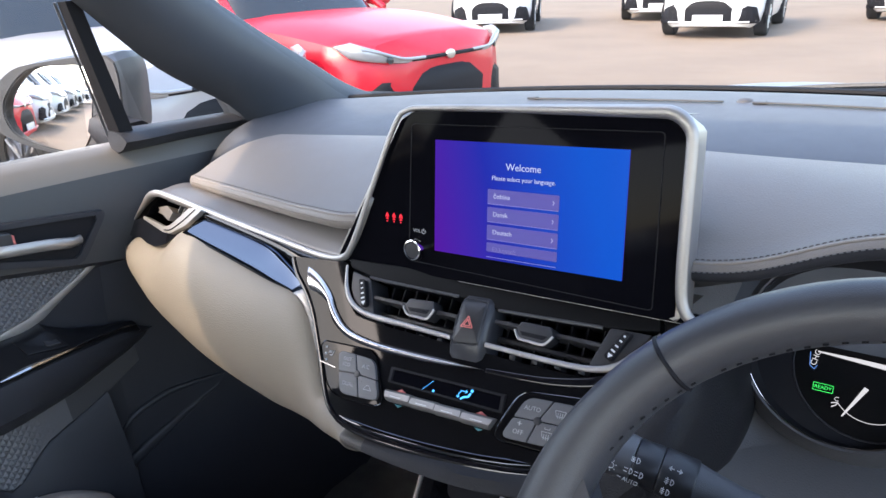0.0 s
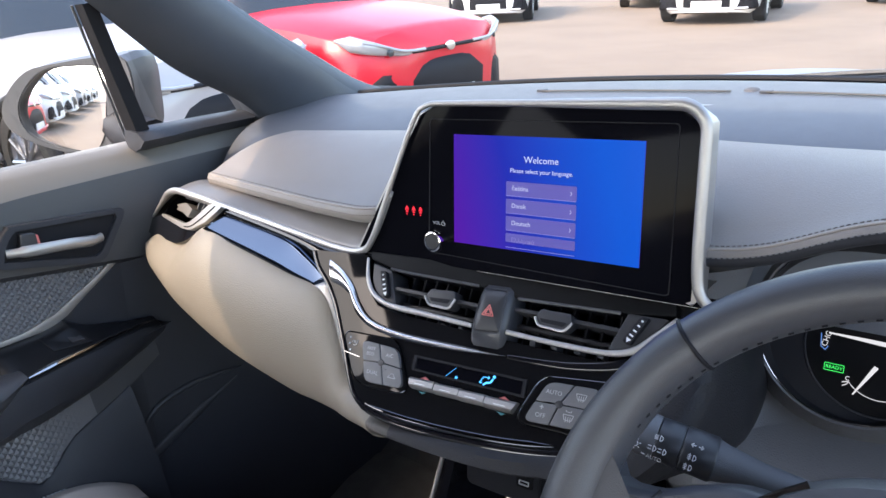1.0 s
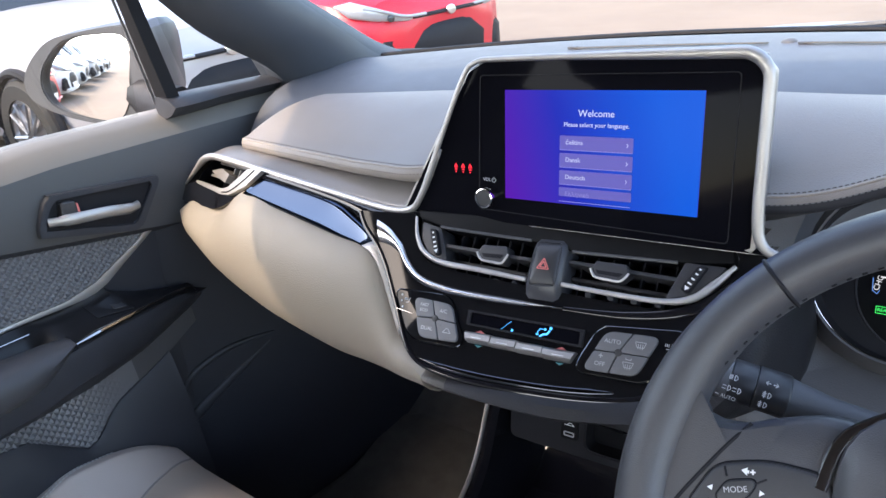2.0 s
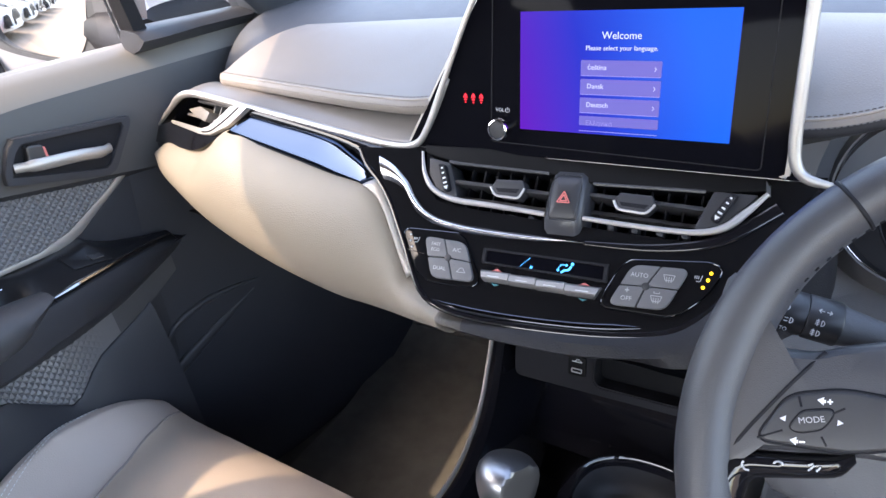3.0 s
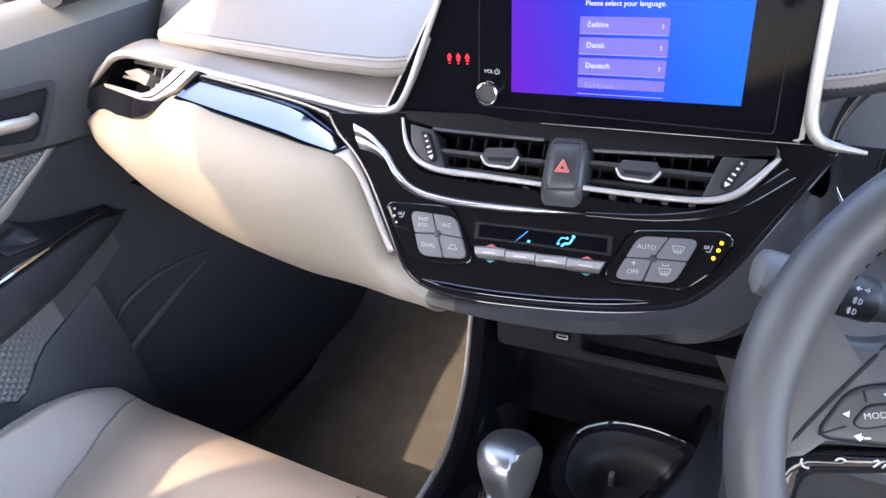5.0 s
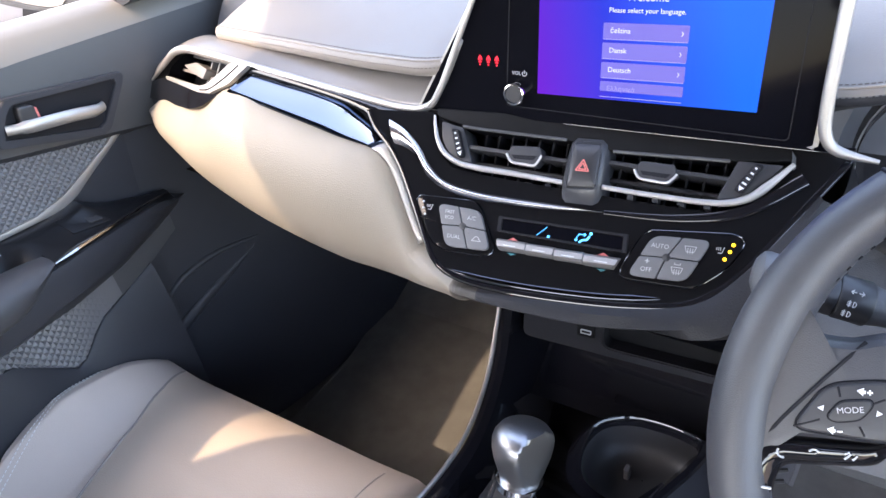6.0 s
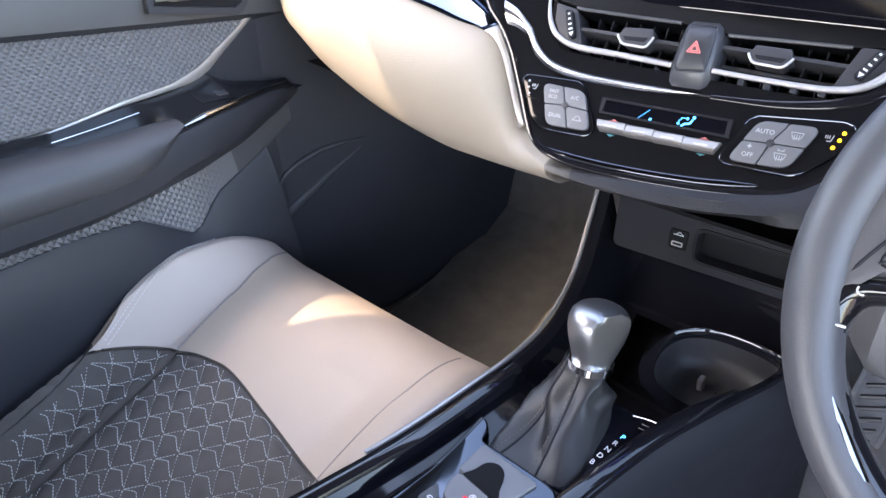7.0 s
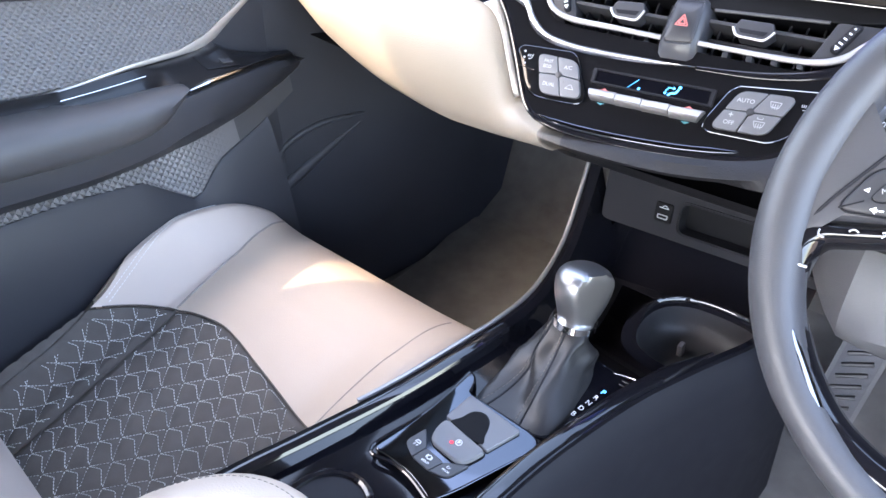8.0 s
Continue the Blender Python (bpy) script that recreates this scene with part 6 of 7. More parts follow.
# lower pocket and footwell side
lower_top = low_bot
part("lower_panel", loft([[(-0.634, y, lower_top(y) + 0.006), (-0.6265, y, lower_top(y) + 0.005), (-0.622, y, lower_top(y) - 0.002), (-0.616, y, lower_top(y) - 0.08), (-0.620, y, 0.45), (-0.634, y, 0.36)] for y in np.linspace(-0.25, 0.600, 56)]), "flank", door)
kick = thing("footwell_trim", (-0.6, 0.85, 0.4), "dark moulded footwell side trim", "trim")
part("kick_panel", loft([[(x, y, z) for x, y in crv([(-0.662, 0.48), (-0.650, 0.58), (-0.628, 0.66), (-0.606, 0.74), (-0.590, 0.84), (-0.583, 0.98), (-0.58, 1.2)], 26)] for z in np.linspace(0.29, 0.93, 8)]), "kick", kick)
# ribs coloured lighter than the panel for the light their ridges catch
part("moulding_rib", sweep([(a + 0.001, b, c) for a, b, c in crv([(-0.647, 0.591, 0.600), (-0.642, 0.609, 0.637), (-0.635, 0.636, 0.658), (-0.622, 0.684, 0.670), (-0.609, 0.728, 0.669), (-0.601, 0.770, 0.662)], 30)], 0.0055, 12, flat=0.9, up=(1, 0, 0), taper=[0.2 + 0.8 * math.sin(math.pi * i / 29) ** 0.8 for i in range(30)]), "flank", kick)
part("moulding_rib", sweep([(a, b, c) for a, b, c in crv([(-0.652, 0.540, 0.553), (-0.641, 0.614, 0.583), (-0.624, 0.675, 0.613), (-0.609, 0.735, 0.638), (-0.603, 0.759, 0.648)], 30)], 0.0120, 14, flat=0.60, up=(1, 0, 0), taper=[1 - 0.8 * (i / 29) ** 2 for i in range(30)]), "flank", kick)

# ---- centre console ----
con = thing("centre_console", (0, 0.45, 0.32), "gloss black centre console with dark padded side", "console")
left_e = crv([(-0.170, 0.12, 0.668), (-0.157, 0.20, 0.668), (-0.133, 0.277, 0.668), (-0.107, 0.368, 0.667), (-0.092, 0.458, 0.664), (-0.087, 0.520, 0.658), (-0.092, 0.585, 0.652), (-0.108, 0.66, 0.660), (-0.125, 0.720, 0.690), (-0.135, 0.76, 0.725)], 44)
right_e = crv([(0.052, 0.12, 0.660), (0.050, 0.20, 0.660), (0.050, 0.277, 0.661), (0.056, 0.364, 0.661), (0.066, 0.430, 0.660), (0.082, 0.505, 0.656), (0.098, 0.555, 0.653), (0.113, 0.600, 0.648), (0.130, 0.650, 0.641), (0.138, 0.700, 0.630), (0.140, 0.76, 0.620)], 44)
rows = []
for a, b in zip(left_e, right_e):
    a, b = Vector(a), Vector(b)
    y = a.y
    deep = 0.0 if y < 0.50 else min(1, (y - 0.50) / 0.12)
    r = [a + V(-0.004, 0, -0.03), a + V(-0.003, 0, -0.006), a, a + V(0.006, 0, 0.0015), a + V(0.014, 0, -0.003)]
    for k in (0.12, 0.25, 0.4, 0.6, 0.75, 0.9):
        p = a * (1 - k) + b * k
        dz_ = -0.012 - 0.074 * deep * min(1, (k - 0.02) / 0.2)
        if y > 0.62:
            dz_ -= 0.03 * (y - 0.62) / 0.14 * (1 - k)
        r.append(p + V(0, 0, dz_ * (1 if k < 0.88 else 0.5)))
    r += [b + V(-0.006, 0, 0.001), b, b + V(0.002, 0, -0.006)]
    rows.append(r)
part("top_tray", loft([r[4:] for r in rows]), "soft_gloss", con, "gloss black console tray")
part("tray_rim", loft([r[:5] for r in rows]), "soft_gloss", con)
rows = []
for b in right_e:
    rows.append([(b[0] + 0.001, b[1], b[2] - 0.004), (b[0] + 0.008, b[1], b[2] - 0.010), (b[0] + 0.018, b[1], b[2] - 0.05), (b[0] + 0.022, b[1], 0.50), (b[0] + 0.025, b[1], 0.30)])
part("driver_side_pad", loft(rows), "void", con, "dark padded console flank")
rows = []
for b in left_e:
    rows.append([(b[0] - 0.003, b[1], b[2] - 0.022), (b[0] - 0.006, b[1], b[2] - 0.04), (b[0] - 0.010, b[1], 0.50), (b[0] - 0.02, b[1], 0.30)])
part("passenger_flank", loft(rows), "carpet", con)
part("bright_edge", sweep([Vector(p) + V(-0.004, 0, -0.001) for p in left_e[14:]], 0.0028, 8), "satin", con, "bright edging strip")
part("left_gloss_rail", sweep([Vector(p) + V(0.012, 0, 0.001) for p in left_e[:26]], 0.0085, 10, flat=0.6), "gloss", con)
part("right_gloss_rail", sweep([Vector(p) + V(-0.010, 0, 0.0005) for p in right_e[4:34]], 0.0085, 10, flat=0.6, taper=[min(1, (i + 1) / 5, (30 - i) / 5) for i in range(30)]), "gloss", con)
# tunnel front wall under the dash
part("front_wall", loft([[(x, y, z) for y, z in crv([(0.70, 0.60), (0.76, 0.62), (0.80, 0.68), (0.80, 0.74)], 8)] for x in np.linspace(-0.13, 0.15, 8)]), "gloss", con)
# cup well with bright rim ahead of the lever
C = (V(0.074, 0.640, 0.632), V(1, 0, 0), V(0, 1, 0), V(0, 0, 1))
cup_o = [tuple(p) for p in crv([(-0.050, -0.036), (-0.057, -0.004), (-0.048, 0.026), (-0.022, 0.044), (0.010, 0.049), (0.040, 0.047), (0.053, 0.038), (0.045, 0.000), (0.027, -0.042), (0.004, -0.056), (-0.030, -0.052)], 52, True)]
part("cup_rim", loft([[at(C, a * k, b * k, h * min(1, max(0.0, (b + 0.030) / 0.05)) - 0.004 * min(1, max(0, -b / 0.04))) for a, b in cup_o] for k, h in ((1.22, -0.004), (1.16, 0.002), (1.09, 0.0065), (1.03, 0.0075), (0.99, 0.005), (0.97, 0.000), (0.965, -0.008))], True), "gloss", con)
part("cup_well", loft([[at(C, a * k + 0.004 * (1 - k), b * k + 0.006 * (1 - k), h) for a, b in cup_o] for k, h in ((0.965, -0.004), (0.95, -0.010), (0.90, -0.020), (0.80, -0.030), (0.62, -0.037), (0.35, -0.040), (0.02, -0.041))], True), "dark_key", con)
part("cup_tab", block(at(C, -0.012, 0.004, -0.034), (0.006, 0.010, 0.018), 0.002), "key", con)
# rear cup ring
part("rear_cup_rim", sweep([(-0.052 + 0.040 * math.cos(t), 0.235 + 0.040 * math.sin(t), 0.664) for t in np.linspace(0, 2 * math.pi, 40, endpoint=False)], 0.004, 8, closed=True), "gloss", con)
part("rear_cup_well", lathe((-0.052, 0.235, 0.664), (0, 0, -1), [(0, 0.040), (0.006, 0.037), (0.02, 0.036), (0.022, 0.0)], 32), "void", con)

# ---- gear lever ----
lev = thing("gear_lever", (-0.005, 0.46, 0.655), "brushed alloy gear lever with creased leather boot", "gear lever")
rows = []
rng = random.Random(3)
ph = [rng.uniform(0, 6.28) for _ in range(6)]
for s in np.linspace(0, 1, 18):
    c = V(0.002 - 0.007 * s, 0.462 + 0.066 * s ** 0.9, 0.653 + 0.047 * s ** 1.2)
    hx, hy = 0.025 * (1 - s) ** 2.4 + 0.0200, 0.043 * (1 - s) ** 1.9 + 0.0200
    row = []
    for t in np.linspace(0, 2 * math.pi, 40, endpoint=False):
        ct, st_ = math.cos(t), math.sin(t)
        n = 2.0 + 2.2 * (1 - s)
        q = (abs(ct) ** n + abs(st_) ** n) ** (-1 / n)
        fold = 1 + (0.34 * (0.5 + 0.5 * math.cos(3 * t + 1.2 + 6.8 * s)) ** 3 - 0.11 + 0.13 * (0.5 + 0.5 * math.cos(4 * t + 2.2 - 9.0 * s)) ** 3) * math.sin(math.pi * s) ** 0.7
        row.append(c + V(hx * q * ct * fold, hy * q * st_ * fold, 0.008 * math.sin(2 * t + ph[2]) * math.sin(math.pi * s)))
    rows.append(row)
part("boot", loft(rows, True), "boot", lev, "creased dark leather boot")
for i0 in (25, 31):
    stitches([[r[i0] for r in rows]], 0.0045, 0.003, 0.0011, "thread", lev, "boot_stitching", 0.0007, normal=lambda p: V(-0.2, -0.6, 0.75))
    part("boot_seam", sweep([r[i0 + 1] for r in rows], 0.0012, 6), "void", lev)
KA = V(0.02, 0.30, 0.95).normalized()
kc = V(0.0005, 0.536, 0.729)
part("collar", lathe(kc - KA * 0.040, KA, [(0, 0.0215), (0.001, 0.0225), (0.008, 0.0220), (0.009, 0.0195)], 32), "chrome", lev)
kb = lathe(kc - KA * 0.032, KA, [(0, 0.0185), (0.003, 0.0192), (0.012, 0.0222), (0.024, 0.0262), (0.034, 0.0284), (0.042, 0.0288), (0.048, 0.0274), (0.053, 0.0238), (0.0565, 0.0180), (0.0585, 0.0100), (0.059, 0.0)], 56, squash=1.0)
face = V(0.93, -0.30, 0.12).normalized()
for v in kb.verts:                      # the flat the thumb rests on, and a softer one opposite
    for n_, lim, keep in ((face, 0.0185, 0.06), (-face, 0.0225, 0.35)):
        over_ = (v.co - (kc - KA * 0.032)).dot(n_) - lim
        if over_ > 0:
            v.co -= n_ * over_ * (1 - keep)
part("knob", kb, "knob_metal", lev, "brushed alloy knob", sharp=28)
part("shift_panel", plate((V(0.0, 0.0, 0.653), V(1, 0, 0), V(0, 1, 0), V(0, 0, 1)), rpoly([(0.022, 0.408), (0.062, 0.420), (0.084, 0.522), (0.022, 0.528)], 0.008, 5), -0.004, 0.003, 0.0015), "screen_glass", lev)
for i, ch in enumerate("PRNDB"):
    GL = (V(0.0542 - 0.00195 * i, 0.4941 - 0.0096 * i, 0.6562), V(0.995, -0.10, 0), V(0.10, 0.995, 0), V(0, 0, 1))
    words(ch, GL, 0.0, 0.0, 0.0076, "cyan" if i == 0 else "lamp_white", lev, 0.0006)
part("panel_border", sweep([(a, b, 0.6562) for a, b in rpoly([(0.0245, 0.4105), (0.0605, 0.4215), (0.0815, 0.5200), (0.0245, 0.5255)], 0.008, 5)], 0.0004, 5, closed=True), "gloss_bright", lev)
part("panel_rule", sweep([(a, b, 0.6566) for a, b in crv([(0.0491, 0.5217), (0.0661, 0.5262), (0.0800, 0.5250), (0.0790, 0.5088)], 16)], 0.0005, 5), "black_chrome", lev)
for d_ in (0.0, 0.0055):
    part("release_slot", sweep([(0.060, 0.5180 - d_, 0.6562), (0.072, 0.5190 - d_, 0.6562)], 0.0006, 5), "dark_key", lev)

# ---- brake switch plate ----
bk = thing("brake_switch_panel", (-0.02, 0.36, 0.66), "grey parking brake switch with three small buttons", "switch panel")
B = (V(0.0, 0.0, 0.664), V(1, 0, 0), V(0, 1, 0), V(0, 0, 1))
so_ = rpoly([(-0.0690, 0.3060), (-0.0440, 0.3090), (-0.0200, 0.3080), (0.0095, 0.3000), (0.0200, 0.3200), (0.0320, 0.3540), (0.0445, 0.3890), (0.0455, 0.4060), (0.0300, 0.4090), (-0.0420, 0.4100), (-0.0480, 0.4270), (-0.0590, 0.4330), (-0.0575, 0.3700)], [0.006, 0.02, 0.02, 0.006, 0.02, 0.02, 0.012, 0.008, 0.004, 0.004, 0.006, 0.006, 0.03], 6)
part("gloss_surround", plate(B, so_, -0.016, 0.0012, 0.0035), "gloss_bright", bk)
part("surround_edge", sweep([at(B, a, b, -0.0010) for a, b in crv([(-0.0600, 0.4300), (-0.0590, 0.3700), (-0.0710, 0.3060), (-0.0440, 0.3070), (-0.0200, 0.3060), (0.0100, 0.2985)], 40)], 0.0022, 8), "gloss", bk)
pl = rpoly([(-0.0385, 0.3720), (0.0160, 0.3665), (0.0265, 0.4022), (-0.0370, 0.4062)], [0.003, 0.002, 0.003, 0.003], 4)
part("grey_plate", plate(B, pl, -0.006, 0.0048, 0.0014), "key", bk)
# dark of the finger recess, laid on as a flat black plate
wl_ = [tuple(p) for p in crv([(-0.0300, 0.3690), (-0.0255, 0.3800), (-0.0215, 0.3915), (-0.0120, 0.3965), (-0.0030, 0.3935), (0.0020, 0.3860), (0.0050, 0.3770), (0.0085, 0.3690), (-0.0100, 0.3660)], 40, True)]
part("finger_well_shade", plate(B, wl_, 0.0, 0.0053), "pit", bk)
so2 = rpoly([(-0.0365, 0.3560), (-0.0300, 0.3420), (0.0040, 0.3400), (0.0110, 0.3460), (0.0165, 0.3640), (-0.0340, 0.3690)], [0.008, 0.008, 0.008, 0.008, 0.004, 0.005], 6)
part("switch_gap", plate(B, [((a + 0.011) * 1.05 - 0.011, (b - 0.355) * 1.06 + 0.355) for a, b in so2], -0.004, 0.0020), "pit", bk)
cs_ = (-0.010, 0.3550)
sw_ = part("brake_switch", loft([[at(B, cs_[0] + (a - cs_[0]) * k, cs_[1] + (b - cs_[1]) * k, h + 0.10 * max(0, (b - 0.355) * k)) for a, b in so2] for k, h in ((1.0, 0.000), (1.0, 0.0050), (0.97, 0.0066), (0.90, 0.0074), (0.6, 0.0070), (0.3, 0.0067), (0.02, 0.0066))], True, True), "key", bk)
bars(B, arc((-0.0072, 0.3560), 0.0030, 0, 360, 14) + [(-0.0080, 0.3542, -0.0080, 0.3578), (-0.0080, 0.3578, -0.0064, 0.3572), (-0.0064, 0.3572, -0.0064, 0.3560), (-0.0064, 0.3560, -0.0080, 0.3558)], 0.0006, "lamp_white", sw_, "brake_mark", 0.0078)
bars(B, [(-0.0142, 0.3520, -0.0112, 0.3528)], 0.0024, "red_glow", sw_, "brake_light", 0.0078)
btn = (((-0.0495, 0.3290), (-0.0330, 0.3215), (-0.0295, 0.3362), (-0.0440, 0.3510)), ((-0.0318, 0.3211), (-0.0120, 0.3200), (-0.0065, 0.3345), (-0.0284, 0.3358)), ((-0.0108, 0.3201), (0.0065, 0.3242), (0.0135, 0.3460), (-0.0053, 0.3350)))
for k, q in enumerate(btn):
    bt = part("small_button", plate(B, rpoly(list(q), [0.006 if k == 0 else 0.0008, 0.006 if k == 2 else 0.0008, 0.002, 0.002], 5), -0.002, 0.0032, 0.0008), "vent_grey", bk)
    kx, ky = sum(a for a, b in q) / 4, sum(b for a, b in q) / 4
    if k == 0:
        bars(B, [(kx - 0.003, ky + 0.0005, kx + 0.003, ky + 0.0005), (kx - 0.003, ky + 0.0005, kx - 0.0015, ky + 0.0030), (kx - 0.0015, ky + 0.0030, kx + 0.0015, ky + 0.0030), (kx + 0.003, ky + 0.0005, kx + 0.0015, ky + 0.0030), (kx - 0.0022, ky - 0.0030, kx - 0.0008, ky - 0.0010), (kx + 0.0008, ky - 0.0030, kx + 0.0022, ky - 0.0010)], 0.0006, "lamp_white", bt, "skid_mark", 0.0036)
    elif k == 1:
        words("HOLD", B, kx, ky - 0.0032, 0.0030, "lamp_white", bt, 0.0036)
        bars(B, arc((kx, ky + 0.0022), 0.0021, 0, 360, 12) + arc((kx, ky + 0.0022), 0.0031, 140, 220, 5) + arc((kx, ky + 0.0022), 0.0031, -40, 40, 5), 0.0005, "lamp_white", bt, "hold_mark", 0.0036)
    else:
        words("EV", B, kx, ky + 0.0014, 0.0036, "lamp_white", bt, 0.0036)
        words("MODE", B, kx, ky - 0.0026, 0.0028, "lamp_white", bt, 0.0036)

# ---- armrest lid ----
arm = thing("armrest_lid", (-0.05, 0.08, 0.60), "light taupe leather centre armrest lid", "armrest")
plan = [(math.copysign(abs(math.cos(t)) ** (2 / 2.2), math.cos(t)), math.copysign(abs(math.sin(t)) ** (2 / 2.2), math.sin(t))) for t in np.linspace(0, 2 * math.pi, 56, endpoint=False)]
rows = [[(-0.030 + 0.125 * k * a, 0.048 + 0.175 * k * b, z) for a, b in plan] for k, z in ((0.94, 0.690), (0.985, 0.696), (1.0, 0.706), (0.995, 0.716), (0.975, 0.724), (0.93, 0.731), (0.80, 0.737), (0.5, 0.740), (0.02, 0.741))]
part("lid", loft(rows, True, True), "leather", arm)
stitches([[(-0.030 + 0.117 * a, 0.048 + 0.163 * b, 0.7305) for a, b in plan]], 0.0055, 0.0036, 0.0012, "thread", arm, "stitching", 0.0008, normal=lambda p: V(0, 0, 1))
part("bin", block((-0.045, 0.03, 0.56), (0.19, 0.30, 0.25), 0.02), "void", arm)

# ---- passenger seat ----
seat = thing("passenger_seat", (-0.40, 0.25, 0.30), "passenger seat in light leather with quilted dark fabric", "car seat")


def seat_z(x, y):
    u = (x + 0.385) / 0.235
    base = 0.592 - 0.16 * (0.42 - y) if y < 0.42 else 0.592 + 0.02 * (y - 0.42)
    base -= 0.030 * max(0, (y - 0.46) / 0.085) ** 2.2
    bol = max(0, abs(u) - 0.62)
    hump = 0.056 * min(1, bol / 0.30) ** 1.4 * min(1, max(0, (0.60 - y) / 0.20)) * (1.0 if u < 0 else 0.35) if bol > 0 else 0
    drop = -0.10 * max(0, abs(u) - 0.97) ** 1.5 * 6
    return base + hump + drop


def outer_x(y):
    """The cushion's outer edge, which draws in behind the front bolster."""
    return float(np.interp(y, [0.05, 0.13, 0.18, 0.225, 0.267, 0.337, 0.40, 0.46], [-0.577, -0.578, -0.580, -0.585, -0.594, -0.611, -0.624, -0.632]))


def seat_patch(name, mat, place, label, nu=40, nv=36):
    """A sheet of the cushion: place(u, v) gives x and y."""
    rows_ = []
    for u in np.linspace(0, 1, nu):
        rows_.append([])
        for v in np.linspace(0, 1, nv):
            x, y, *up = place(u, v)
            rows_[-1].append((x, y, seat_z(x, y) + sum(up)))
    return part(name, loft(rows_), mat, seat, label)


def seam_x(y):
    return float(np.interp(y, [0.30, 0.326, 0.352, 0.436, 0.50, 0.535, 0.56], [-0.511, -0.514, -0.519, -0.530, -0.549, -0.566, -0.578]))


QUILT_FRONT = crv([(-0.511, 0.322), (-0.4895, 0.332), (-0.457, 0.340), (-0.425, 0.3445), (-0.385, 0.341), (-0.348, 0.335), (-0.279, 0.324), (-0.194, 0.309), (-0.130, 0.298)], 40)


def quilt_y(x):
    if x < -0.511:
        return 0.322 - 15.3 * (x + 0.511) ** 2
    return float(np.interp(x, [p[0] for p in QUILT_FRONT], [p[1] for p in QUILT_FRONT]))


def seam_at(y):
    return float(np.interp(y, [-0.02, 0.10, 0.15, 0.191, 0.237, 0.287, 0.325], [-0.487, -0.491, -0.495, -0.499, -0.5025, -0.506, -0.513]))


CENTRE = ((-0.494, 0.289), (0.0200, 0.0205), (0.0210, -0.0235))
SIDE = ((-0.576, 0.231), (0.0165, 0.0230), (0.0165, -0.0190))


def puff(x, y):
    """How far the padding stands up between the stitched lines."""
    o, e1, e2 = CENTRE if x > seam_at(y) else SIDE
    det = e1[0] * e2[1] - e1[1] * e2[0]
    dx, dy = x - o[0], y - o[1]
    fi, fj = ((dx * e2[1] - dy * e2[0]) / det) % 1, ((e1[0] * dy - e1[1] * dx) / det) % 1
    edge_ = min(1, abs(x - seam_at(y)) / 0.012) * min(1, max(0, quilt_y(x) - y) / 0.010)
    return 0.0034 * (16 * fi * (1 - fi) * fj * (1 - fj)) ** 0.5 * edge_ - 0.003 * (1 - edge_)


def on_front(u, v):
    y0 = quilt_y(-0.512 + 0.377 * u)
    y = y0 + (0.552 - y0) * v
    return seam_x(y) + (-0.135 - seam_x(y)) * u, y


def on_bolster(u, v):
    x0 = -0.584 + 0.072 * u
    y0 = quilt_y(x0)
    y = y0 + (0.552 - y0) * v
    w = min(1, v * 4)
    return x0 * (1 - w) + (outer_x(y) + (seam_x(y) - outer_x(y)) * u) * w, y


def on_quilt(u, v):
    x = -0.584 + 0.449 * u
    y = -0.02 + (quilt_y(x) + 0.02) * v
    return x, y, puff(x, y)


seat_patch("front_cushion", "leather", on_front, "light taupe leather cushion front")
seat_patch("outer_bolster", "bolster", on_bolster, "light taupe leather bolster")
seat_patch("quilted_centre", "fabric", on_quilt, "dark quilted fabric with white stitching", 190, 130)
# rounded apron round the cushion
rimp = [(outer_x(y), y) for y in np.linspace(-0.02, 0.46, 26)] + [(-0.630 + 0.09 * s, 0.46 + 0.092 * math.sin(s * math.pi / 2)) for s in np.linspace(0.15, 1, 7)] + [(x, 0.552) for x in np.linspace(-0.52, -0.20, 10)] + [(-0.19 + 0.055 * s, 0.552 - 0.05 * s * s) for s in np.linspace(0.2, 1, 5)] + [(-0.135, y) for y in np.linspace(0.48, -0.02, 12)]
rows = []
cx, cy = -0.39, 0.24
for x, y in rimp:
    d = Vector((x - cx, y - cy)).normalized()
    zt = seat_z(min(max(x, outer_x(y)), -0.135), y)
    rows.append([(x - d.x * 0.010, y - d.y * 0.010, zt + 0.001), (x + d.x * 0.004, y + d.y * 0.004, zt - 0.006), (x + d.x * 0.010, y + d.y * 0.010, zt - 0.03), (x + d.x * 0.004, y + d.y * 0.004, zt - 0.10), (x - d.x * 0.02, y - d.y * 0.02, 0.38)])
part("apron", loft(rows[14:]), "leather", seat)
# rear part of the apron, coloured dark for the shade it lies in
part("side_skirt", loft(rows[:15]), "fabric", seat, "cushion side with its shade put into a dark colour")
up_n = lambda p: V(0, -0.1, 1).normalized()
sline = [[(seam_x(y) + 0.0, y, seat_z(seam_x(y), y) + 0.0008) for y in np.linspace(0.325, 0.55, 24)]]
part("seam", sweep(sline[0], 0.0016, 6), "piping", seat)
edge_l = [[(outer_x(y) + d_, y, seat_z(outer_x(y) + d_, y) + 0.001) for y in np.linspace(0.262, 0.47, 24)] for d_ in (0.0115, 0.0165)]
stitches(edge_l, 0.0055, 0.0038, 0.0013, "white_thread", seat, "edge_stitching", 0.0008, normal=up_n)
inner_l = [(-0.1925 + 0.003 * math.sin(6 * s), 0.535 - 0.235 * s) for s in np.linspace(0, 1, 20)]
part("inner_seam", sweep([(x, y, seat_z(x, y) - 0.0003) for x, y in inner_l], 0.0012, 6), "piping", seat)
